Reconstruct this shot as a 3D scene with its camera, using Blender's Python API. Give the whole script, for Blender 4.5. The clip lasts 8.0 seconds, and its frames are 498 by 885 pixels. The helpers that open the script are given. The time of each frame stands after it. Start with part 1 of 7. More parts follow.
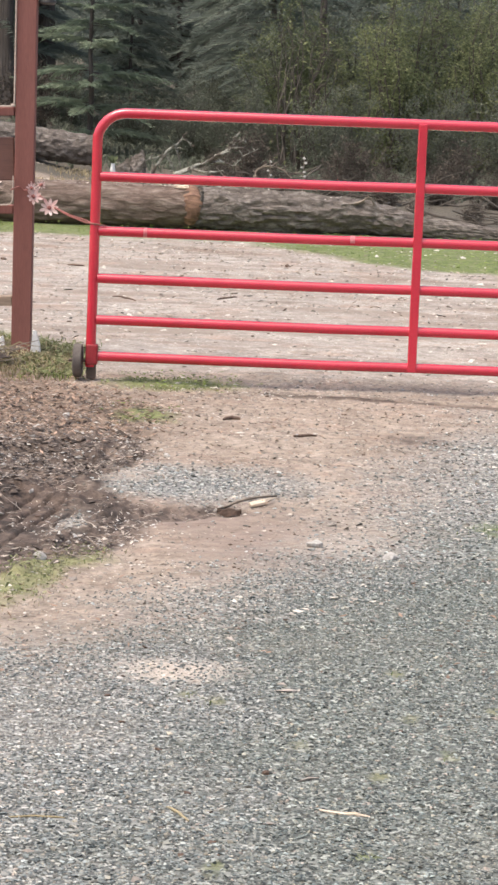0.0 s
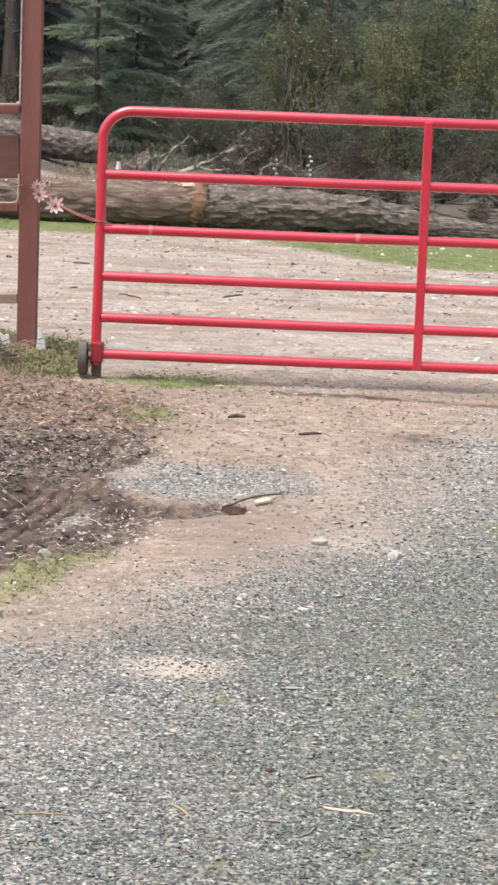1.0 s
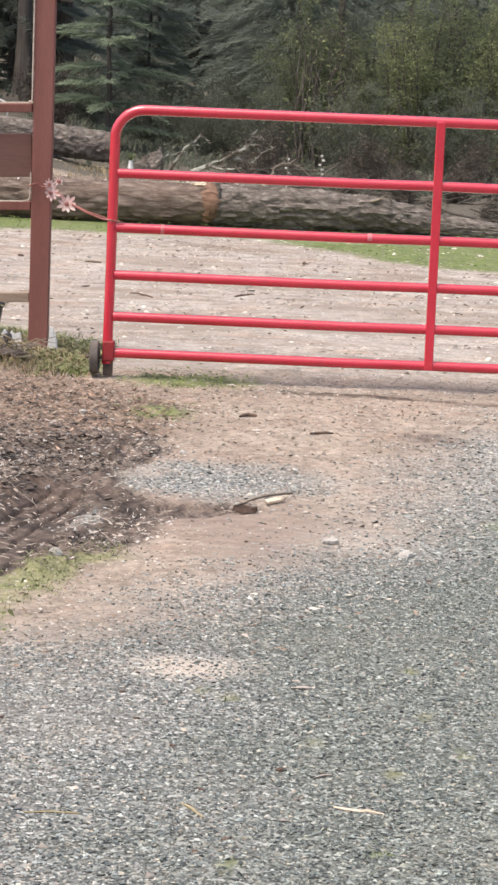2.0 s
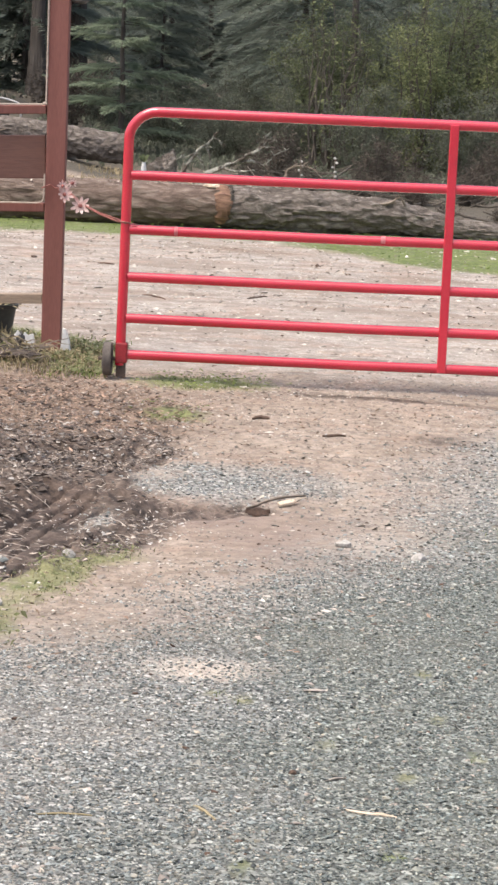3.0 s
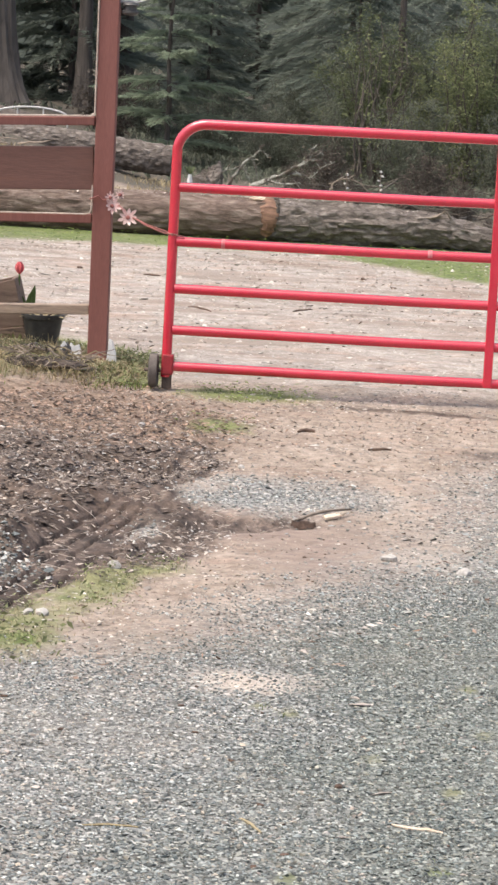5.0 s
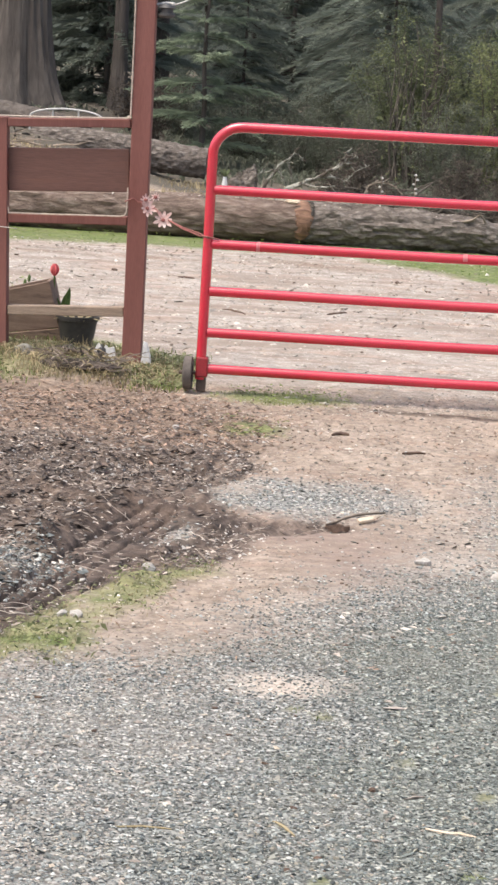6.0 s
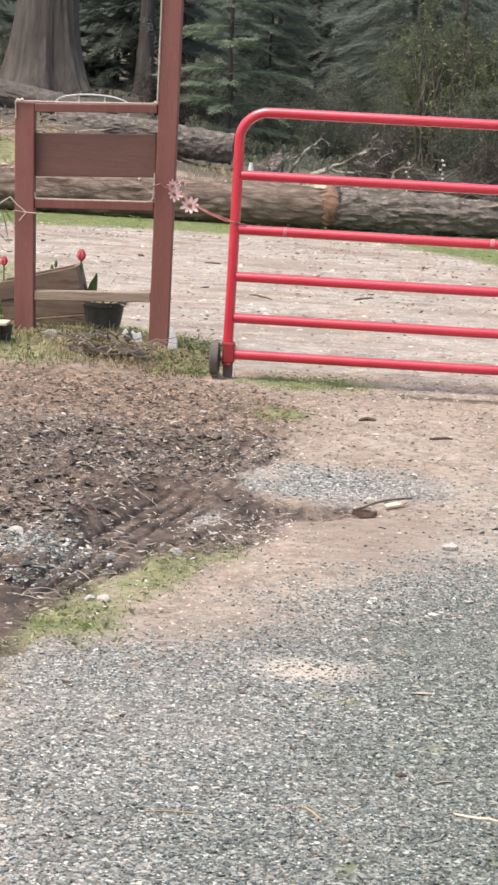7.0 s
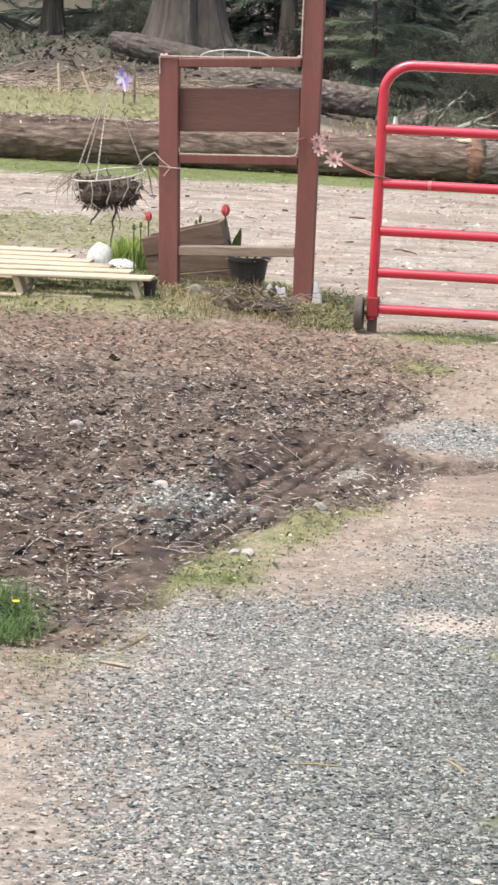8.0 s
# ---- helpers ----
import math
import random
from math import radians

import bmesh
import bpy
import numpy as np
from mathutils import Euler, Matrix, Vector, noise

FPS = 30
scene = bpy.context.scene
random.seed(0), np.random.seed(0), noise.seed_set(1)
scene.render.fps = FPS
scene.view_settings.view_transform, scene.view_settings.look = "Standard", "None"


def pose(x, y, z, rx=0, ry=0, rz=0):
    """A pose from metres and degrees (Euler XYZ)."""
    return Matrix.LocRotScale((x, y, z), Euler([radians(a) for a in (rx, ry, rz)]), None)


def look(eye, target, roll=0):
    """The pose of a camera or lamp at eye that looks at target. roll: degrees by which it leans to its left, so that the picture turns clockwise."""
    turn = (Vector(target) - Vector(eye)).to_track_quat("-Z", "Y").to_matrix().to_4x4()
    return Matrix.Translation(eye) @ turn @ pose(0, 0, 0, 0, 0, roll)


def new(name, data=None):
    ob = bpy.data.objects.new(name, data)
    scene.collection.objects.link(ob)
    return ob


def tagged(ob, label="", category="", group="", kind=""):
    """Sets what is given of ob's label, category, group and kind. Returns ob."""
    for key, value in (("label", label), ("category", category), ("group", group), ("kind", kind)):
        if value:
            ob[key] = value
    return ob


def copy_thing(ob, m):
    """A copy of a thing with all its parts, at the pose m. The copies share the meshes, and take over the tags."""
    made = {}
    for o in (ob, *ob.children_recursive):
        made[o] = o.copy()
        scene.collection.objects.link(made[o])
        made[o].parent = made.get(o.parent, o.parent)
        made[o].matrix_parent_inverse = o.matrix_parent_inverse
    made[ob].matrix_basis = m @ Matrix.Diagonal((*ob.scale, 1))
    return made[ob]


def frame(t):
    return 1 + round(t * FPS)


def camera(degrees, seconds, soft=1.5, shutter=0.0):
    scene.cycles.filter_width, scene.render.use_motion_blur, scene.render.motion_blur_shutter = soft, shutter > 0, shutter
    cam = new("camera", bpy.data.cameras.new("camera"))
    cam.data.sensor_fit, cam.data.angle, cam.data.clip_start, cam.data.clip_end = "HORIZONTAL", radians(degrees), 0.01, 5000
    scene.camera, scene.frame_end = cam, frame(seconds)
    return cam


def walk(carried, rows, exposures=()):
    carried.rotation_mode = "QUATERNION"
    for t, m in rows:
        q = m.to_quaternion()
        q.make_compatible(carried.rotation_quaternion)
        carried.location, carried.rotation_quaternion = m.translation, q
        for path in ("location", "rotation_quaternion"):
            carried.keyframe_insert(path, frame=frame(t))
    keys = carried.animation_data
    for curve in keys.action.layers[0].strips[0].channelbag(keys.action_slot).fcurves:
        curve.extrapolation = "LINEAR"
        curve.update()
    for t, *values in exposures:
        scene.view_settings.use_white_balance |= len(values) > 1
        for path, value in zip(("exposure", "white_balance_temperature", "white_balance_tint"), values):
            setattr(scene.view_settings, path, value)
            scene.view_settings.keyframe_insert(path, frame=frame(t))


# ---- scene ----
EXPOSURE = 0.84
cam = camera(11.44, 8.0, soft=2.7)
# seconds, eye, yaw to the left, pitch, roll
ROWS = [
    (0.0, 0.015, -0.005, 1.732, 0.099, -9.051, 2.221),
    (0.5, 0.018, -0.005, 1.731, 0.145, -9.079, 2.207),
    (1.0, 0.019, -0.005, 1.730, 0.236, -9.094, 2.256),
    (1.5, 0.019, -0.005, 1.730, 0.363, -9.122, 2.320),
    (3.0, 0.011, -0.009, 1.733, 0.754, -9.093, 2.579),
    (3.5, 0.007, -0.011, 1.734, 0.907, -9.052, 2.674),
    (4.0, 0.002, -0.013, 1.735, 1.091, -9.003, 2.823),
    (5.5, -0.011, -0.016, 1.736, 2.124, -8.827, 3.090),
    (6.0, -0.014, -0.017, 1.736, 2.498, -8.836, 3.198),
    (6.5, -0.017, -0.016, 1.735, 2.811, -8.946, 3.167),
    (7.0, -0.018, -0.015, 1.733, 3.087, -9.192, 3.092),
    (7.5, -0.018, -0.013, 1.730, 3.906, -9.683, 2.843),
    (8.0, -0.017, -0.009, 1.726, 6.410, -10.365, 2.495),
]


def aim(x, y, z, yaw, pitch, roll):
    a, b = radians(yaw), radians(pitch)
    return look((x, y, z), (x - math.sin(a) * math.cos(b), y + math.cos(a) * math.cos(b), z + math.sin(b)), roll)


walk(cam, [(t, aim(*row)) for t, *row in ROWS], exposures=[(0.0, EXPOSURE - 0.02, 6620, 10), (4.0, EXPOSURE + 0.02, 6600, 10), (6.5, EXPOSURE + 0.06, 6580, 9), (8.0, EXPOSURE + 0.07, 6540, 8)])

# ---- light: a bright hazy day, sun high behind the trees ----
SUN_EL, SUN_AZ = radians(67), radians(-120)  # azimuth from +y, to the left
world = bpy.data.worlds.new("sky")
scene.world = world
world.use_nodes = True
wn = world.node_tree
sky = wn.nodes.new("ShaderNodeTexSky")
sky.sky_type = "NISHITA"
sky.sun_disc = False
sky.sun_elevation, sky.sun_rotation = SUN_EL, SUN_AZ
sky.dust_density, sky.air_density, sky.ozone_density = 6.0, 1.0, 0.6
bg = wn.nodes["Background"]
bg.inputs["Strength"].default_value = 0.15
wn.links.new(sky.outputs[0], bg.inputs["Color"])
sun = new("sun", bpy.data.lights.new("sun", "SUN"))
sun.data.energy, sun.data.angle, sun.data.color = 1.25, radians(28), (1.0, 0.955, 0.89)
to_sun = Vector((math.sin(SUN_AZ) * math.cos(SUN_EL), math.cos(SUN_AZ) * math.cos(SUN_EL), math.sin(SUN_EL)))
sun.matrix_world = look(to_sun * 50, (0, 0, 0))

# ---- helpers of the scene ----
rng = np.random.default_rng(7)
TABLE = rng.random((256, 256))


def vnoise(x, y, scale, seed=0):
    """Smooth value noise from 0 to 1, features 1/scale metres wide."""
    x, y = np.asarray(x, float) * scale + 17.3 * seed, np.asarray(y, float) * scale + 31.7 * seed
    i, j = np.floor(x).astype(int), np.floor(y).astype(int)
    u, v = x - i, y - j
    u, v = u * u * (3 - 2 * u), v * v * (3 - 2 * v)
    a, b = TABLE[i % 256, j % 256], TABLE[(i + 1) % 256, j % 256]
    c, d = TABLE[i % 256, (j + 1) % 256], TABLE[(i + 1) % 256, (j + 1) % 256]
    return (a * (1 - u) + b * u) * (1 - v) + (c * (1 - u) + d * u) * v


def fbm(x, y, scale, seed=0, octaves=4):
    total, amp, norm = 0.0, 1.0, 0.0
    for k in range(octaves):
        total = total + amp * vnoise(x, y, scale * 2**k, seed + k)
        norm += amp
        amp *= 0.5
    return total / norm


def smooth(a, b, x):
    t = np.clip((np.asarray(x, float) - a) / (b - a), 0, 1)
    return t * t * (3 - 2 * t)


def inside(poly, x, y):
    """Signed distance to a polygon, positive inside."""
    x, y = np.asarray(x, float), np.asarray(y, float)
    best, odd = np.full(x.shape, 1e9), np.zeros(x.shape, bool)
    for (ax, ay), (bx, by) in zip(poly, poly[1:] + poly[:1]):
        dx, dy = bx - ax, by - ay
        t = np.clip(((x - ax) * dx + (y - ay) * dy) / (dx * dx + dy * dy), 0, 1)
        best = np.minimum(best, np.hypot(x - ax - t * dx, y - ay - t * dy))
        if ay != by:
            odd ^= ((ay > y) != (by > y)) & (x < (bx - ax) * (y - ay) / (by - ay) + ax)
    return np.where(odd, best, -best)


def blob(x, y, cx, cy, rx, ry):
    """1 at a spot's middle, 0 at its rim and beyond."""
    return np.clip(1 - np.hypot((x - cx) / rx, (y - cy) / ry), 0, 1)


def along(pts, x, y):
    """Distance from a polyline, and the way gone along it."""
    x, y = np.asarray(x, float), np.asarray(y, float)
    best, way, gone = np.full(x.shape, 1e9), np.zeros(x.shape), 0.0
    for (ax, ay), (bx, by) in zip(pts, pts[1:]):
        dx, dy = bx - ax, by - ay
        ln = math.hypot(dx, dy)
        t = np.clip(((x - ax) * dx + (y - ay) * dy) / ln**2, 0, 1)
        side = ((x - ax) * dy - (y - ay) * dx) / ln
        dist = np.hypot(x - ax - t * dx, y - ay - t * dy) * np.where(side < 0, -1, 1)
        near = np.abs(dist) < np.abs(best)
        best, way = np.where(near, dist, best), np.where(near, gone + t * ln, way)
        gone += ln
    return best, way


def mesh_np(name, verts, tris, shade=False):
    me = bpy.data.meshes.new(name)
    verts, tris = np.asarray(verts, np.float32).reshape(-1, 3), np.asarray(tris, np.int32)
    n, k = tris.shape
    me.vertices.add(len(verts))
    me.vertices.foreach_set("co", verts.ravel())
    me.loops.add(n * k)
    me.loops.foreach_set("vertex_index", tris.ravel())
    me.polygons.add(n)
    me.polygons.foreach_set("loop_start", np.arange(0, n * k, k, dtype=np.int32))
    me.polygons.foreach_set("use_smooth", np.full(n, shade))
    me.update(calc_edges=True)
    return me


def part(name, bm, material, parent=None, label="", smooth_shade=True):
    """Links a bmesh as one mesh object, under a thing or a part."""
    me = bpy.data.meshes.new(name)
    bmesh.ops.recalc_face_normals(bm, faces=bm.faces)
    if smooth_shade:
        for f in bm.faces:
            f.smooth = True
        for e in bm.edges:
            if len(e.link_faces) == 2:
                bend, areas = e.calc_face_angle(0), sorted(f.calc_area() for f in e.link_faces)
                e.smooth = not (bend > 0.6 or (bend > 0.3 and areas[1] > 6 * areas[0]))
    bm.to_mesh(me)
    bm.free()
    me.materials.append(material)
    ob = new(name, me)
    if parent is not None:
        ob.parent = parent
    if label:
        ob["label"] = label
    return ob


def part_np(name, verts, tris, material, parent=None, label="", shade=False):
    me = mesh_np(name, verts, tris, shade)
    me.materials.append(material)
    ob = new(name, me)
    if parent is not None:
        ob.parent = parent
    if label:
        ob["label"] = label
    return ob


def thing(name, label, category, at=(0, 0, 0), rz=0, group="", kind=""):
    ob = new(name)
    ob.empty_display_size = 0.1
    ob.matrix_world = pose(*at, 0, 0, rz)
    return tagged(ob, label, category, group, kind)


def box(bm, size, m, bevel=0.004):
    made = bmesh.ops.create_cube(bm, size=1.0, matrix=m @ Matrix.Diagonal((*size, 1)))
    if bevel:
        edges = list({e for v in made["verts"] for e in v.link_edges})
        bmesh.ops.bevel(bm, geom=edges, offset=bevel, segments=2, affect="EDGES", profile=0.5)
    return bm


def tube(bm, pts, radii, seg=10, cap=True, wobble=0.0, seed=0):
    """A round bar along a line of points, with a radius at each."""
    pts = [Vector(p) for p in pts]
    radii = [radii] * len(pts) if isinstance(radii, (int, float)) else radii
    rings, side = [], None
    r = random.Random(seed)
    for i, p in enumerate(pts):
        way = (pts[min(i + 1, len(pts) - 1)] - pts[max(i - 1, 0)]).normalized()
        if side is None:
            side = way.orthogonal().normalized()
        side = (side - way * side.dot(way)).normalized()
        up = way.cross(side)
        ring = []
        for k in range(seg):
            a = 2 * math.pi * k / seg
            rad = radii[i] * (1 + wobble * (r.random() - 0.5))
            ring.append(bm.verts.new(p + (side * math.cos(a) + up * math.sin(a)) * rad))
        rings.append(ring)
    for a, b in zip(rings, rings[1:]):
        for k in range(seg):
            bm.faces.new((a[k], a[(k + 1) % seg], b[(k + 1) % seg], b[k]))
    if cap:
        bm.faces.new(rings[0][::-1])
        bm.faces.new(rings[-1])
    return bm


def crooked(a, b, n, amount, seed=0):
    """A wavering line of n + 1 points from a to b."""
    r = random.Random(seed)
    a, b = Vector(a), Vector(b)
    amount *= (b - a).length
    pts = []
    for i in range(n + 1):
        off = Vector([r.uniform(-1, 1) * amount for _ in range(3)]) if 0 < i < n else Vector()
        pts.append(a.lerp(b, i / n) + off)
    return pts


# ---- materials ----
def nodes_of(name):
    m = bpy.data.materials.new(name)
    m.use_nodes = True
    t = m.node_tree
    return m, t, t.nodes["Principled BSDF"]


def ramp(t, fac, stops):
    n = t.nodes.new("ShaderNodeValToRGB")
    while len(n.color_ramp.elements) < len(stops):
        n.color_ramp.elements.new(0.5)
    for e, (p, c) in zip(n.color_ramp.elements, stops):
        e.position = p
        e.color = (*c, 1) if len(c) == 3 else c
    t.links.new(fac, n.inputs[0])
    return n.outputs[0]


def mix(t, fac, a, b, mode="MIX"):
    n = t.nodes.new("ShaderNodeMix")
    n.data_type, n.blend_type = "RGBA", mode
    for socket, v in ((n.inputs[0], fac), (n.inputs[6], a), (n.inputs[7], b)):
        if isinstance(v, (int, float)):
            socket.default_value = v
        elif isinstance(v, tuple):
            socket.default_value = (*v, 1)
        else:
            t.links.new(v, socket)
    return n.outputs[2]


def math_node(t, op, a, b=0.5):
    n = t.nodes.new("ShaderNodeMath")
    n.operation = op
    for socket, v in ((n.inputs[0], a), (n.inputs[1], b)):
        if isinstance(v, (int, float)):
            socket.default_value = v
        else:
            t.links.new(v, socket)
    return n.outputs[0]


def noise_node(t, vec, scale, detail=5.0, rough=0.6):
    n = t.nodes.new("ShaderNodeTexNoise")
    n.inputs["Scale"].default_value, n.inputs["Detail"].default_value = scale, detail
    n.inputs["Roughness"].default_value = rough
    t.links.new(vec, n.inputs["Vector"])
    return n.outputs[0]


def bump_node(t, height, strength, distance=0.01):
    n = t.nodes.new("ShaderNodeBump")
    n.inputs["Strength"].default_value, n.inputs["Distance"].default_value = strength, distance
    t.links.new(height, n.inputs["Height"])
    return n.outputs[0]


def coords(t, stretch=(1, 1, 1)):
    c, m = t.nodes.new("ShaderNodeTexCoord"), t.nodes.new("ShaderNodeMapping")
    m.inputs["Scale"].default_value = stretch
    t.links.new(c.outputs["Object"], m.inputs[0])
    return m.outputs[0]


def surface(name, dark, light, scale=6, rough=0.8, bump=0.3, grain=60, stretch=(1, 1, 1), stain=None, stain_scale=1.5,
            stain_at=0.58, island=0.0, metal=0.0, distance=0.006, see_through=0.0):
    """A two-scale surface: tone by broad noise, grain by fine noise, stains, and a spread from piece to piece."""
    m, t, p = nodes_of(name)
    v = coords(t, stretch)
    col = ramp(t, noise_node(t, v, scale), [(0.32, dark), (0.7, light)])
    fine = noise_node(t, v, grain, 4)
    col = mix(t, 0.35, col, ramp(t, fine, [(0.3, (0.35, 0.35, 0.35)), (0.7, (1, 1, 1))]), "MULTIPLY")
    if stain:
        s = ramp(t, noise_node(t, v, stain_scale, 6), [(stain_at, (0, 0, 0)), (stain_at + 0.1, (1, 1, 1))])
        col = mix(t, s, col, stain)
    if island:
        g = t.nodes.new("ShaderNodeNewGeometry")
        lo, hi = 1 - island, 1 + island
        col = mix(t, 1.0, col, ramp(t, g.outputs["Random Per Island"], [(0, (lo, lo, lo)), (1, (hi, hi, hi))]), "MULTIPLY")
    t.links.new(col, p.inputs["Base Color"])
    p.inputs["Roughness"].default_value, p.inputs["Metallic"].default_value = rough, metal
    if bump:
        t.links.new(bump_node(t, fine, bump, distance), p.inputs["Normal"])
    if see_through:
        p.inputs["Specular IOR Level"].default_value = 0.12
        tr, add = t.nodes.new("ShaderNodeBsdfTranslucent"), t.nodes.new("ShaderNodeMixShader")
        add.inputs[0].default_value = see_through
        t.links.new(col, tr.inputs[0])
        t.links.new(p.outputs[0], add.inputs[1])
        t.links.new(tr.outputs[0], add.inputs[2])
        t.links.new(add.outputs[0], t.nodes["Material Output"].inputs[0])
    return m


def bark(name, crack, plate, crest, stretch):
    """Long bark plates with dark cracks between them and bleached crests."""
    m, t, p = nodes_of(name)
    v = coords(t, stretch)
    warp = t.nodes.new("ShaderNodeVectorMath")
    warp.operation = "ADD"
    wob = t.nodes.new("ShaderNodeTexNoise")
    wob.inputs["Scale"].default_value, wob.inputs["Detail"].default_value = 1.3, 6
    t.links.new(v, wob.inputs["Vector"])
    t.links.new(v, warp.inputs[0])
    t.links.new(wob.outputs["Color"], warp.inputs[1])
    cells = t.nodes.new("ShaderNodeTexVoronoi")
    cells.feature = "DISTANCE_TO_EDGE"
    cells.inputs["Scale"].default_value = 1.0
    t.links.new(warp.outputs[0], cells.inputs["Vector"])
    fine = noise_node(t, v, 3.0, 6, 0.7)
    lumps = noise_node(t, coords(t, [0.45 * q for q in stretch]), 1.0, 6, 0.65)
    high = math_node(t, "ADD", math_node(t, "MULTIPLY", cells.outputs["Distance"], 0.7), math_node(t, "ADD", math_node(t, "MULTIPLY", fine, 0.6), math_node(t, "MULTIPLY", lumps, 0.4)))
    col = ramp(t, high, [(0.20, crack), (0.55, plate), (0.95, crest)])
    broad = noise_node(t, coords(t), 1.7, 5)
    col = mix(t, 0.6, col, ramp(t, broad, [(0.3, (0.55, 0.53, 0.50)), (0.65, (1, 1, 1))]), "MULTIPLY")
    t.links.new(col, p.inputs["Base Color"])
    p.inputs["Roughness"].default_value = 0.92
    t.links.new(bump_node(t, high, 0.9, 0.035), p.inputs["Normal"])
    return m


def worn_tone(t):
    """Dustier and paler stone where cars turn, damper and greener stone beyond it."""
    c, xyz = t.nodes.new("ShaderNodeTexCoord"), t.nodes.new("ShaderNodeSeparateXYZ")
    t.links.new(c.outputs["Object"], xyz.inputs[0])
    wander = math_node(t, "MULTIPLY", math_node(t, "SUBTRACT", noise_node(t, c.outputs["Object"], 1.3, 6, 0.65), 0.5), 1.9)
    far = math_node(t, "MULTIPLY", math_node(t, "MAXIMUM", math_node(t, "SUBTRACT", xyz.outputs[1], 7.2), 0.0), 0.5)
    return ramp(t, math_node(t, "ADD", math_node(t, "ADD", xyz.outputs[0], wander), math_node(t, "SUBTRACT", 0.75, far)), [(0.0, (0.96, 0.96, 0.96)), (0.45, (0.85, 0.865, 0.865)), (1.0, (0.67, 0.715, 0.69))])


def gravel_material():
    """Crushed stone: each bit of its own tone, from near black to white, a few rusty or greenish."""
    m, t, p = nodes_of("grey_gravel")
    g = t.nodes.new("ShaderNodeNewGeometry")
    rnd = g.outputs["Random Per Island"]
    tone = ramp(t, rnd, [(0.0, (0.070, 0.074, 0.072)), (0.35, (0.165, 0.176, 0.170)), (0.72, (0.295, 0.305, 0.292)), (0.92, (0.46, 0.46, 0.435)), (1.0, (0.68, 0.67, 0.63))])
    hue = t.nodes.new("ShaderNodeMath")
    hue.operation = "FRACT"
    t.links.new(math_node(t, "MULTIPLY", rnd, 53.7), hue.inputs[0])
    tone = mix(t, 1.0, tone, ramp(t, hue.outputs[0], [(0.0, (0.92, 1.0, 1.04)), (0.6, (0.99, 1.0, 0.99)), (0.86, (1.0, 0.97, 0.90)), (1.0, (1.12, 0.95, 0.80))]), "MULTIPLY")
    v = coords(t)
    fine = noise_node(t, v, 320, 3)
    tone = mix(t, 0.3, tone, ramp(t, fine, [(0.3, (0.5, 0.5, 0.5)), (0.7, (1, 1, 1))]), "MULTIPLY")
    dust = ramp(t, noise_node(t, v, 1.1, 6, 0.65), [(0.54, (0, 0, 0)), (0.70, (0.5, 0.5, 0.5))])
    tone = mix(t, dust, tone, (0.36, 0.325, 0.285))
    t.links.new(mix(t, 1.0, tone, worn_tone(t), "MULTIPLY"), p.inputs["Base Color"])
    p.inputs["Roughness"].default_value = 0.75
    return m


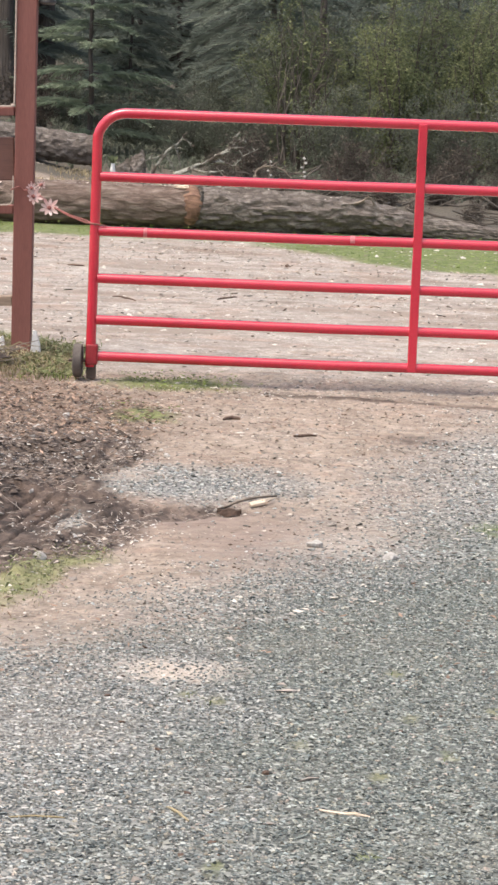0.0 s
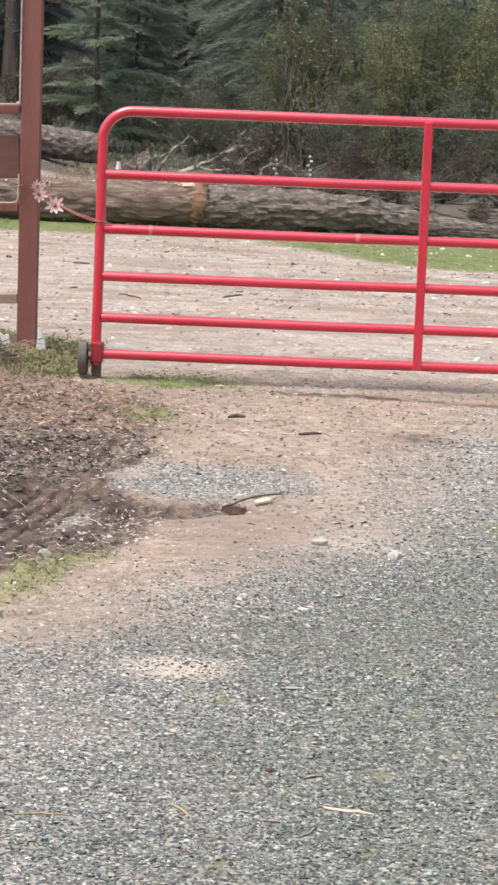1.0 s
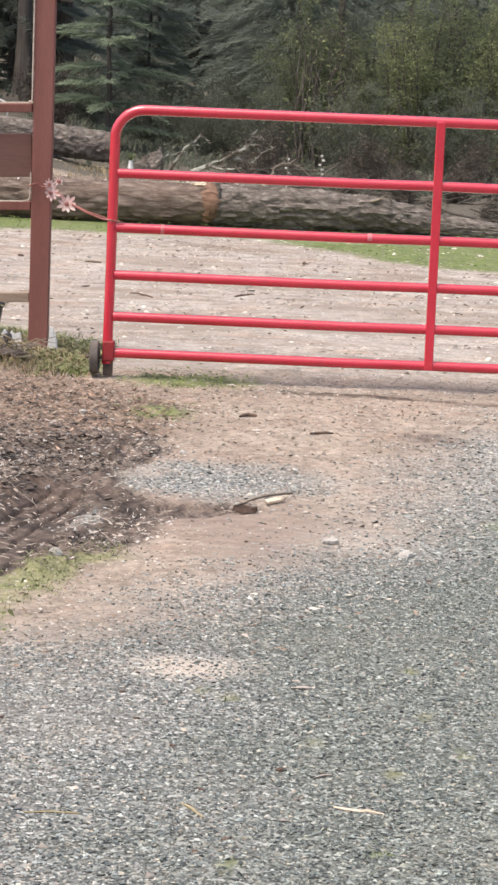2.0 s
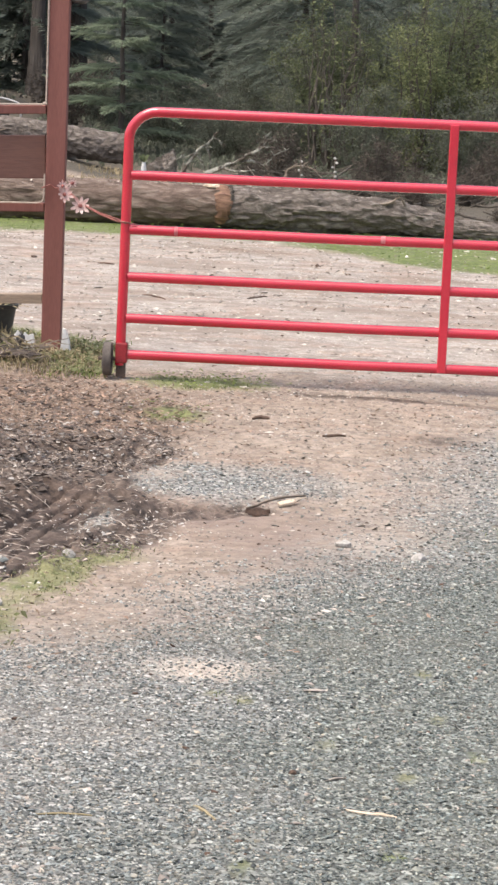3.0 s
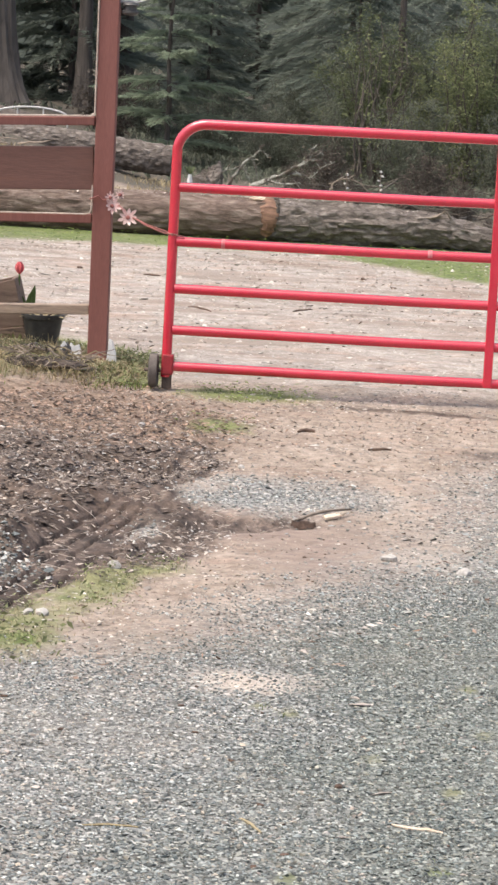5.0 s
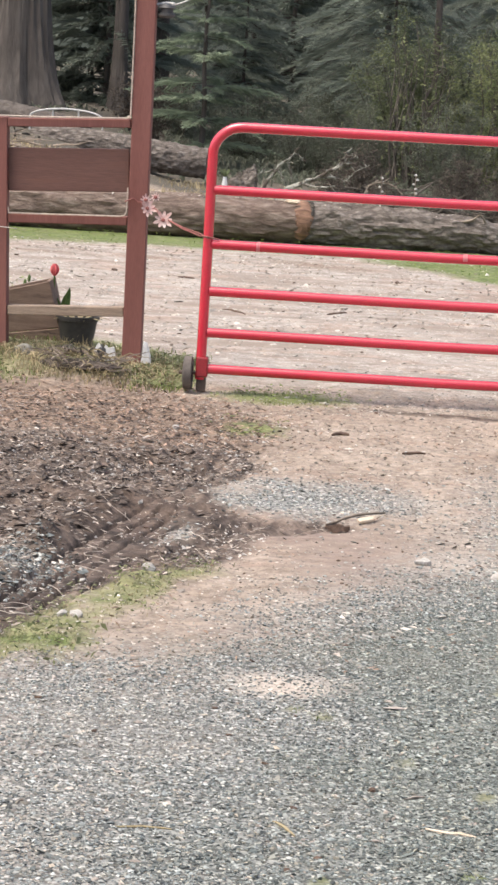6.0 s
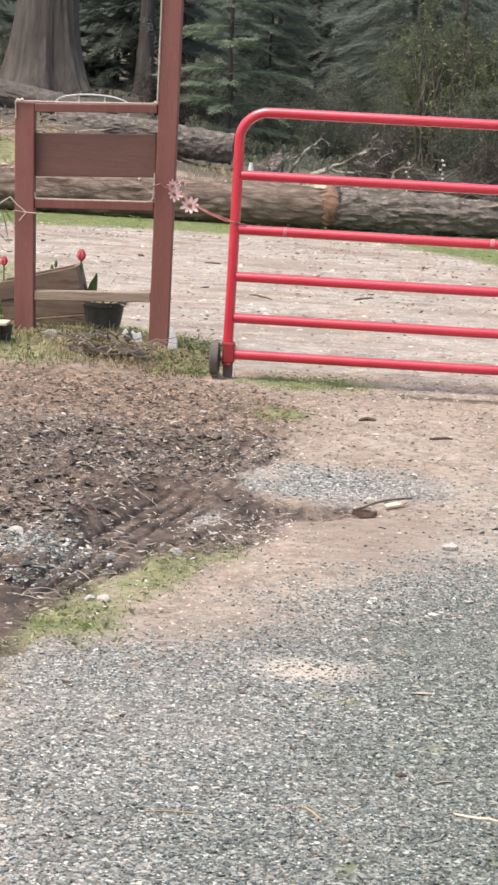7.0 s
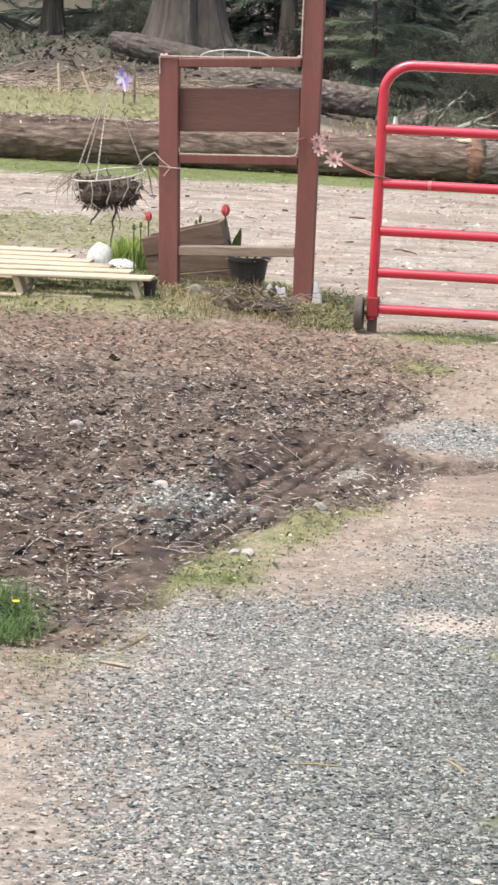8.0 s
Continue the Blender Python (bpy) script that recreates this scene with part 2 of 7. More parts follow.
def ground_material():
    """Tan dirt, grey crushed gravel, dark turned soil, brown litter and short moss, laid by the ground's own masks."""
    m, t, p = nodes_of("ground_dirt")
    v = coords(t)

    def mask(name, soft=0.25, scale=14.0):
        a = t.nodes.new("ShaderNodeAttribute")
        a.attribute_name = name
        n = math_node(t, "MULTIPLY", math_node(t, "SUBTRACT", noise_node(t, v, scale, 5), 0.5), 0.9)
        return ramp(t, math_node(t, "ADD", a.outputs["Fac"], n), [(0.5 - soft, (0, 0, 0)), (0.5 + soft, (1, 1, 1))])

    broad, fine, grit = noise_node(t, v, 1.6, 6), noise_node(t, v, 22, 6, 0.7), noise_node(t, v, 95, 3)
    dirt = ramp(t, broad, [(0.3, (0.242, 0.192, 0.150)), (0.7, (0.355, 0.298, 0.244))])
    patchy = noise_node(t, v, 4.5, 6, 0.65)
    dirt = mix(t, ramp(t, patchy, [(0.50, (0, 0, 0)), (0.68, (0.6, 0.6, 0.6))]), dirt, (0.215, 0.168, 0.134))
    rusty = noise_node(t, coords(t, (0.8, 1.6, 1)), 2.1, 6, 0.65)
    dirt = mix(t, ramp(t, rusty, [(0.52, (0, 0, 0)), (0.66, (0.5, 0.5, 0.5))]), dirt, (0.285, 0.195, 0.150))
    dirt = mix(t, 0.6, dirt, ramp(t, fine, [(0.34, (0.55, 0.53, 0.51)), (0.60, (1.1, 1.1, 1.1))]), "MULTIPLY")
    cells = t.nodes.new("ShaderNodeTexVoronoi")
    cells.inputs["Scale"].default_value = 85
    t.links.new(v, cells.inputs["Vector"])
    grey = t.nodes.new("ShaderNodeSeparateColor")
    t.links.new(cells.outputs["Color"], grey.inputs[0])
    stone = ramp(t, grey.outputs[0], [(0.0, (0.075, 0.076, 0.072)), (0.45, (0.175, 0.178, 0.168)), (0.85, (0.31, 0.31, 0.29)), (1.0, (0.55, 0.54, 0.51))])
    yard = mix(t, ramp(t, grit, [(0.55, (0, 0, 0)), (0.66, (1, 1, 1))]), ramp(t, broad, [(0.3, (0.27, 0.238, 0.208)), (0.7, (0.385, 0.348, 0.312))]), (0.50, 0.475, 0.44))
    yard = mix(t, 0.6, yard, ramp(t, noise_node(t, v, 34, 6, 0.75), [(0.34, (0.45, 0.42, 0.39)), (0.60, (1.2, 1.2, 1.2))]), "MULTIPLY")
    yard = mix(t, ramp(t, noise_node(t, coords(t, (1.2, 3.5, 1)), 2.2, 6, 0.7), [(0.50, (0, 0, 0)), (0.64, (0.85, 0.85, 0.85))]), yard, (0.20, 0.160, 0.130))
    yard = mix(t, ramp(t, rusty, [(0.50, (0, 0, 0)), (0.64, (0.5, 0.5, 0.5))]), yard, (0.34, 0.235, 0.18))
    drift = ramp(t, noise_node(t, v, 5.5, 8, 0.78), [(0.38, (0.58, 0.56, 0.53)), (0.50, (1, 1, 1)), (0.64, (1.36, 1.36, 1.36))])
    specks = ramp(t, noise_node(t, coords(t, (0.7, 1.2, 1)), 17, 6, 0.75), [(0.37, (0.55, 0.52, 0.49)), (0.46, (1, 1, 1)), (0.60, (1, 1, 1)), (0.68, (1.4, 1.4, 1.4))])
    yard = mix(t, 0.5, yard, specks, "MULTIPLY")
    dirt = mix(t, 0.4, dirt, specks, "MULTIPLY")
    yard = mix(t, 0.65, yard, drift, "MULTIPLY")
    dirt = mix(t, 0.55, dirt, drift, "MULTIPLY")
    ruts = noise_node(t, coords(t, (0.35, 2.0, 1)), 1.4, 5)
    yard = mix(t, ramp(t, ruts, [(0.50, (0, 0, 0)), (0.62, (0.75, 0.75, 0.75))]), yard, (0.215, 0.170, 0.138))
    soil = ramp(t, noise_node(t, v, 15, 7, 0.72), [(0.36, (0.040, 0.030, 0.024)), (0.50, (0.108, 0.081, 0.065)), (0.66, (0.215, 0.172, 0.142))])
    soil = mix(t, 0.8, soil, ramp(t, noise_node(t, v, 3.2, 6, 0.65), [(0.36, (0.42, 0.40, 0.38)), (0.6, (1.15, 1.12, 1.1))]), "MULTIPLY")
    litter = ramp(t, noise_node(t, v, 40, 4, 0.7), [(0.3, (0.090, 0.066, 0.050)), (0.55, (0.205, 0.150, 0.112)), (0.72, (0.34, 0.27, 0.21))])
    moss = ramp(t, fine, [(0.3, (0.080, 0.108, 0.030)), (0.7, (0.180, 0.228, 0.070))])
    moss = mix(t, ramp(t, noise_node(t, v, 2.8, 7, 0.7), [(0.50, (0, 0, 0)), (0.70, (0.4, 0.4, 0.4))]), moss, (0.235, 0.210, 0.125))
    moss = mix(t, 0.6, moss, ramp(t, noise_node(t, v, 9, 6, 0.7), [(0.35, (0.55, 0.56, 0.5)), (0.6, (1.15, 1.15, 1.1))]), "MULTIPLY")
    moss = mix(t, 0.7, moss, ramp(t, noise_node(t, v, 70, 4, 0.7), [(0.38, (0.45, 0.45, 0.42)), (0.58, (1.15, 1.15, 1.1))]), "MULTIPLY")
    moss = mix(t, math_node(t, "MULTIPLY", mask("dry"), 0.6), moss, ramp(t, fine, [(0.3, (0.165, 0.150, 0.085)), (0.7, (0.330, 0.300, 0.185))]))
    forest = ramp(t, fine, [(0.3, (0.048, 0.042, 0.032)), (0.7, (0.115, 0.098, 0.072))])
    col = mix(t, mask("moist", 0.45), dirt, ramp(t, noise_node(t, coords(t, (1, 2.2, 1)), 9, 6, 0.65), [(0.34, (0.165, 0.122, 0.098)), (0.66, (0.265, 0.208, 0.172))]))
    col = mix(t, mask("yard"), col, yard)
    col = mix(t, mask("gravel", 0.42), col, mix(t, 1.0, stone, worn_tone(t), "MULTIPLY"))
    col = mix(t, mask("pale"), col, ramp(t, grit, [(0.35, (0.30, 0.26, 0.22)), (0.65, (0.48, 0.43, 0.37))]))
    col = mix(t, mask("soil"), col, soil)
    col = mix(t, mask("litter"), col, litter)
    wet = math_node(t, "MULTIPLY", mask("damp"), mask("soil"))
    col = mix(t, wet, col, mix(t, 1.0, col, (0.68, 0.64, 0.61), "MULTIPLY"))
    col = mix(t, mask("moss"), col, moss)
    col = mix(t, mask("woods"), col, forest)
    t.links.new(col, p.inputs["Base Color"])
    p.inputs["Roughness"].default_value = 0.9
    high = math_node(t, "ADD", math_node(t, "MULTIPLY", cells.outputs["Distance"], -0.5), math_node(t, "ADD", fine, grit))
    t.links.new(bump_node(t, high, 0.40, 0.012), p.inputs["Normal"])
    return m


M_GROUND = ground_material()
M_STONE = gravel_material()
M_PALE = surface("pale_stone", (0.42, 0.40, 0.37), (0.66, 0.64, 0.60), 20, 0.8, 0.3, 150, island=0.25)
M_RED = surface("red_enamel", (0.57, 0.017, 0.042), (0.67, 0.025, 0.056), 5, 0.24, 0.05, 220, stain=(0.55, 0.03, 0.05), stain_scale=9, stain_at=0.66)
M_RED.node_tree.nodes["Principled BSDF"].inputs["Coat Weight"].default_value = 1.0
M_RED.node_tree.nodes["Principled BSDF"].inputs["Coat Roughness"].default_value = 0.10
M_REDWOOD = surface("red_stained_timber", (0.205, 0.076, 0.060), (0.258, 0.104, 0.084), 3, 0.62, 0.25, 40, stretch=(5, 5, 0.5), stain=(0.235, 0.105, 0.082), stain_scale=3, stain_at=0.62)
M_BOARD = surface("brown_stained_board", (0.140, 0.066, 0.050), (0.170, 0.085, 0.066), 3, 0.6, 0.3, 30, stretch=(0.6, 6, 6), stain=(0.15, 0.07, 0.05), stain_scale=3)
M_WEATHERED = surface("weathered_wood", (0.235, 0.172, 0.125), (0.42, 0.325, 0.245), 5, 0.8, 0.5, 50, stretch=(0.7, 5, 5), stain=(0.10, 0.08, 0.065), stain_scale=4)
M_PINE = surface("pale_pine", (0.50, 0.415, 0.285), (0.72, 0.625, 0.47), 5, 0.7, 0.3, 50, stretch=(0.7, 6, 6), stain=(0.33, 0.26, 0.18), stain_scale=5, stain_at=0.66)
M_BARK = bark("fir_bark", (0.045, 0.033, 0.027), (0.158, 0.114, 0.092), (0.35, 0.285, 0.242), (4.5, 13, 13))
M_BARK_GREY = bark("old_grey_bark", (0.040, 0.034, 0.030), (0.140, 0.118, 0.102), (0.36, 0.325, 0.29), (8.0, 17, 17))
M_TRUNK = bark("furrowed_trunk_bark", (0.046, 0.040, 0.035), (0.098, 0.084, 0.074), (0.160, 0.142, 0.126), (8, 8, 0.9))
M_SPLIT = surface("torn_fresh_wood", (0.115, 0.060, 0.040), (0.310, 0.175, 0.110), 14, 0.75, 0.6, 60, stretch=(0.5, 3, 3))
M_TWIG = surface("dead_twig", (0.16, 0.125, 0.095), (0.38, 0.32, 0.26), 12, 0.85, 0.4, 90, island=0.3)
M_LICHEN = surface("lichen_grey_branch", (0.13, 0.125, 0.105), (0.46, 0.46, 0.40), 24, 0.9, 0.6, 60, stain=(0.085, 0.068, 0.055), stain_scale=13, stain_at=0.47)
# Needles paler and greyer than their own green: haze put into the colour.
M_FIR = surface("fir_needles", (0.225, 0.265, 0.225), (0.310, 0.345, 0.292), 1.2, 0.8, 0.0, 60, island=0.12, see_through=0.75)
M_LEAF = surface("shrub_leaves", (0.150, 0.182, 0.102), (0.245, 0.272, 0.152), 1.2, 0.8, 0.0, 60, island=0.22, see_through=0.66)
M_GRASS = surface("green_grass", (0.11, 0.16, 0.040), (0.255, 0.30, 0.105), 3, 0.6, 0.0, 60, island=0.4, see_through=0.35)
M_STRAW = surface("dry_grass", (0.26, 0.21, 0.12), (0.50, 0.43, 0.28), 5, 0.75, 0.0, 60, island=0.3, see_through=0.25)

# ---- the ground: one sheet to the horizon ----
SOIL = [(-1.12, 6.28), (-1.02, 6.83), (-0.98, 7.28), (-0.87, 7.72), (-0.70, 8.20), (-0.55, 8.28), (-0.43, 8.47), (-0.26, 8.95), (0.02, 9.22), (-0.13, 9.40), (-0.45, 9.42), (-0.55, 9.95), (-0.43, 10.5),
        (-0.45, 11.2), (-0.80, 12.3), (-1.2, 12.7), (-2.0, 12.55), (-2.6, 12.25), (-4.2, 12.0), (-4.5, 6.7), (-1.75, 6.50), (-1.40, 6.30)]
LITTER = [(-0.55, 11.0), (-0.35, 11.6), (-0.85, 12.45), (-1.2, 12.75), (-2.0, 12.6), (-3.4, 12.4), (-3.4, 11.7), (-2.3, 11.3), (-1.4, 11.2), (-0.9, 10.7)]
DRIVE = [(-8, -40), (8, -40), (6, 11.8), (1.30, 11.8), (0.97, 10.97), (0.745, 10.2), (0.56, 9.4), (0.41, 8.7), (0.24, 8.15), (0.0, 7.65), (-0.22, 7.15), (-0.45, 6.92), (-0.66, 6.70), (-0.92, 6.70), (-0.90, 6.27), (-0.86, 5.8), (-0.84, 5.4), (-0.80, 4.9), (-0.76, 4.4), (-1.2, 3.0), (-8, 1.5)]
RUT_TURNS = [(-1.12, 6.3), (-1.055, 6.87), (-1.015, 7.45), (-0.935, 8.0), (-0.84, 8.67), (-0.72, 9.28), (-0.52, 9.75), (-0.3, 10.1)]


def eased(turns, steps=5):
    """A smooth line through all but the first and last of its turns."""
    out = []
    for p, q, r, s in zip(turns, turns[1:], turns[2:], turns[3:]):
        for k in range(steps):
            u = k / steps
            out.append(tuple(0.5 * (2 * q[i] + (r[i] - p[i]) * u + (2 * p[i] - 5 * q[i] + 4 * r[i] - s[i]) * u * u + (3 * q[i] - p[i] - 3 * r[i] + s[i]) * u ** 3) for i in (0, 1)))
    return out + [turns[-2]]


RUT = eased(RUT_TURNS)


def soil_at(x, y):
    return smooth(-0.10, 0.12, inside(SOIL, x, y) + 0.20 * (fbm(x, y, 4, 11) - 0.5))


def tongue(x, y):
    """Where the turned soil runs out in smooth moist dirt."""
    return smooth(-0.62, -0.45, x) * smooth(9.7, 9.45, y)


def height(x, y):
    """The ground's height."""
    x, y = np.asarray(x, float), np.asarray(y, float)
    near = 1 - smooth(15, 18, y)
    s = soil_at(x, y) * near
    h = 0.020 * (fbm(x, y, 0.9, 3) - 0.5) + 0.022 * (fbm(x, y, 7, 5) - 0.5) * (1 - 0.6 * smooth(14, 16, y))
    rough = -0.036 + 0.12 * (fbm(x, y, 2.2, 6) - 0.45) + 0.13 * np.abs(fbm(x, y, 5, 8) - 0.5) + 0.06 * np.abs(fbm(x, y, 13, 7, 2) - 0.5) + 0.022 * (fbm(x, y, 30, 9, 2) - 0.5)
    h = h + s * rough * (1 - 0.45 * smooth(10, 12, y)) * (1 - 0.75 * tongue(x, y))
    lane = smooth(9.0, 10.5, y) * smooth(22, 20, y) * (1 - s)
    h = h + lane * (0.030 * (fbm(0.7 * x, 3.0 * y, 1.6, 23) - 0.5) + 0.022 * np.abs(fbm(1.2 * x, 3.2 * y, 5, 24) - 0.5))
    d, way = along(RUT, x, y)
    rut = smooth(0.21, 0.12, np.abs(d)) * s * smooth(0.0, 0.3, way) * smooth(2.75, 2.3, way)
    bars = smooth(0.42, 0.95, np.sin(d * 2 * math.pi / 0.072 + 0.25 * np.sin(way * 1.7)))
    tread = -0.030 * bars * smooth(0.22, 0.50, fbm(x, y, 2.6, 15)) * smooth(0.55, 0.85, way) + 0.012 * (fbm(x, y, 6, 16) - 0.5) + 0.007 * (fbm(x, y, 26, 17, 2) - 0.5)
    h = h * (1 - 0.85 * rut) + rut * (tread - 0.018)
    h = h + s * tongue(x, y) * (0.010 * np.sin((x - 0.42 * y) * 2 * math.pi / 0.065 + 1.5 * fbm(x, y, 2, 18)) * smooth(0.4, 0.6, fbm(x, y, 3, 19)) - 0.024)
    h = h + s * (0.048 * np.exp(-(((d + 0.25) / 0.085) ** 2)) + 0.016 * np.exp(-(((d - 0.20) / 0.05) ** 2))) * smooth(0.5, 1.0, way) * smooth(2.9, 2.4, way)
    h = h + 0.085 * smooth(0.05, 0.75, blob(x, y, -2.2, 13.5, 1.55, 1.35)) * (0.8 + 0.4 * fbm(x, y, 3, 21))
    left = smooth(-2.0, -4.4, x)
    h = h + (0.10 + 0.40 * left) * smooth(23.5, 26.0, y) + 0.05 * smooth(19, 23.0, y)
    h = h + smooth(26, 34, y) * (0.25 * left + 0.05 + 0.10 * (fbm(x, y, 0.5, 13) - 0.5)) + 0.012 * np.clip(y - 34, 0, 400)
    return h


def cover(x, y):
    """What lies on the ground where: each mask from 0 to 1."""
    x, y = np.asarray(x, float), np.asarray(y, float)
    patch = blob(x, y, -0.16, 9.80, 0.62, 0.55) * (0.35 + 1.3 * fbm(x, y, 3.5, 55))
    drive = smooth(-0.70, 0.55, inside(DRIVE, x, y) + 0.5 * (fbm(x, y, 1.6, 51) - 0.5))
    heap = blob(x, y, -1.22, 8.14, 0.31, 0.54) + 0.85 * blob(x, y, -0.64, 8.95, 0.13, 0.55)
    under = 0.22 * smooth(12.0, 12.5, y) * smooth(13.6, 13.0, y) * smooth(-0.5, 0.1, x)
    grass_front = blob(x, y, -0.87, 7.15, 0.22, 0.42) + 0.9 * blob(x, y, -0.70, 7.85, 0.15, 0.50) + 0.8 * blob(x, y, -0.60, 8.22, 0.13, 0.14) + 0.95 * blob(x, y, -1.22, 6.10, 0.30, 0.34)
    d, way = along([(-0.97, 6.85), (-0.91, 7.3), (-0.80, 7.75), (-0.66, 8.15), (-0.52, 8.24)], x, y)
    grass_front = 0.85 * grass_front + 0.62 * smooth(0.20, 0.05, np.abs(d)) * smooth(0.25, 0.5, fbm(x, y, 5, 64)) + 0.55 * blob(x, y, -1.02, 6.42, 0.12, 0.40) + 0.6 * blob(x, y, -1.12, 5.72, 0.16, 0.22)
    d, way = along(RUT, x, y)
    damp = blob(x, y, -1.75, 7.4, 0.95, 1.5) + blob(x, y, -2.1, 9.2, 0.9, 0.7) + 0.75 * blob(x, y, -0.95, 9.35, 0.5, 0.65) + 0.42 * smooth(0.32, 0.18, np.abs(d)) * smooth(2.9, 2.3, way)
    moist = np.maximum(1.1 * blob(x, y, 0.02, 8.70, 0.42, 0.85), 1.6 * blob(x, y, -0.22, 9.05, 0.36, 0.42))
    # Two thin streaks of darker soil colour along the gate's foot.
    gate_streak = np.exp(-(((y - 12.48 + 0.145 * (x + 0.23)) / 0.085) ** 2)) * smooth(-0.25, 0.25, x) + 0.8 * np.exp(-(((y - 12.16) / 0.06) ** 2)) * smooth(0.0, 0.25, x) * smooth(0.75, 0.4, x)
    edge = 21.6 - 1.9 * smooth(-0.6, 1.6, x) - 0.9 * smooth(1.6, 3, x) + 0.5 * (fbm(x, y, 1.2, 31) - 0.5)
    strip = smooth(edge - 0.3, edge + 0.5, y) * smooth(27.5, 26, y)
    gate_moss = 1.15 * blob(x, y, -0.42, 12.65, 0.55, 0.42) + 1.05 * blob(x, y, -0.50, 11.55, 0.25, 0.4)
    posts = smooth(0, 0.3, blob(x, y, -2.4, 13.8, 1.6, 1.5)) + 0.75 * smooth(15.6, 16.0, y) * smooth(-2.3, -2.9, x) * smooth(18.6, 18, y)
    tufts = sum(blob(x, y, cx, cy, 0.06, 0.10) for cx, cy in ((0.54, 6.02), (0.46, 6.34), (0.69, 6.43), (0.35, 5.82), (0.16, 6.05), (-0.14, 6.50), (-0.06, 6.44), (0.44, 6.82), (-0.03, 5.08), (0.3, 5.2)))
    tufts = tufts + 1.1 * blob(x, y, 0.93, 9.0, 0.20, 0.32) * smooth(0.35, 0.6, fbm(x, y, 6, 59))
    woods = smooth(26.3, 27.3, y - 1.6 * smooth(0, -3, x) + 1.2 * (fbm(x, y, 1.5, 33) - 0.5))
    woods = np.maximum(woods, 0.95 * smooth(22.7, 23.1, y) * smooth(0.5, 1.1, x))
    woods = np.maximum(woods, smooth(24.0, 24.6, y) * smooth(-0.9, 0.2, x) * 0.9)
    return {
        "gravel": np.clip(np.maximum(np.maximum(drive, 1.6 * patch), np.maximum(1.0 * heap, under)) * 0.98, 0, 1) * smooth(14, 13, y),
        "yard": smooth(12.7, 13.5, y + 0.8 * (fbm(x, y, 2, 41) - 0.5)) * smooth(27, 24, y),
        "soil": soil_at(x, y) * np.clip(1 - 0.9 * heap, 0, 1) * smooth(12.6, 11.8, y) * (1 - 0.5 * smooth(10.2, 11.5, y)) + 0.75 * blob(x, y, 0.75, 11.05, 0.3, 0.3) + 0.8 * gate_streak * smooth(0.25, 0.55, fbm(0.5 * x, 2.5 * y, 3, 58)),
        "litter": smooth(-0.3, 0.25, inside(LITTER, x, y)) * 0.85 + 0.62 * np.exp(-(((y - edge + 0.75) / 0.42) ** 2)) * smooth(0.36, 0.58, fbm(0.7 * x, 1.6 * y, 1.6, 63)),
        "moss": np.clip(0.78 * grass_front + 0.75 * strip + gate_moss + 0.7 * np.clip(posts, 0, 1) + 0.65 * tufts, 0, 0.95),
        "damp": np.clip(1.5 * damp * (0.45 + 1.0 * fbm(x, y, 2.4, 57)), 0, 1),
        "pale": np.clip(1.0 * blob(x, y, -0.17, 6.76, 0.30, 0.24) + 0.5 * blob(x, y, 0.35, 8.6, 0.5, 0.5), 0, 1),
        "woods": woods,
        "dry": np.clip(smooth(23.4, 24.0, y) * smooth(-0.4, -0.9, x) + 0.75 * smooth(12.2, 12.6, y) * smooth(18.8, 18.2, y) * smooth(-0.95, -1.3, x) + 0.85 * smooth(8.6, 8.3, y) * smooth(0.25, 0.55, fbm(x, y, 5, 65)) + 0.45 * smooth(11.0, 11.2, y) * smooth(13.2, 13.0, y) * smooth(-1.1, -0.9, x), 0, 1),
        "moist": np.clip(moist * (0.6 + 0.8 * fbm(x, y, 2.5, 56)), 0, 1),
    }


def spaced(*runs):
    out = []
    for a, b, step in runs:
        out.append(np.linspace(a, b, max(2, round((b - a) / step)), endpoint=False))
    return np.concatenate(out + [[runs[-1][1]]])


def build_ground():
    xs = spaced((-400, -40, 40), (-40, -8, 2), (-8, -3.1, 0.12), (-3.1, -1.65, 0.022), (-1.65, -1.16, 0.0165), (-1.16, -0.62, 0.0085), (-0.62, -0.35, 0.0145), (-0.35, 1.7, 0.023), (1.7, 7, 0.12), (7, 40, 2), (40, 400, 40))
    ys = spaced((-60, -6, 6), (-6, 4.3, 0.3), (4.3, 6.6, 0.04), (6.6, 6.9, 0.018), (6.9, 9.4, 0.0125), (9.4, 13.9, 0.025), (13.9, 21.5, 0.065), (21.5, 28, 0.09), (28, 60, 0.8), (60, 700, 40))
    gx, gy = np.meshgrid(xs, ys)
    x, y = gx.ravel(), gy.ravel()
    nx, ny = len(xs), len(ys)
    i = (np.arange(ny - 1)[:, None] * nx + np.arange(nx - 1)).ravel()
    me = mesh_np("ground", np.stack([x, y, height(x, y)], 1), np.stack([i, i + 1, i + nx + 1, i + nx], 1), True)
    masks = cover(x, y)
    for name, values in masks.items():
        a = me.attributes.new(name, "FLOAT", "POINT")
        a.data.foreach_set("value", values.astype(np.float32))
    me.materials.append(M_GROUND)
    return tagged(new("ground", me), "rutted dirt and crushed gravel driveway running into grass and woods", "ground", kind="structure")


ground = build_ground()


def lie(x, y, dz=0.0):
    return (x, y, float(height(x, y)) + dz)

# ---- the red tube gate ----
GATE_Y = 12.68
RAILS = (1.050, 0.773, 0.531, 0.318, 0.130)
GATE_L, GATE_R, GATE_TOP = -0.835, 2.45, 1.373


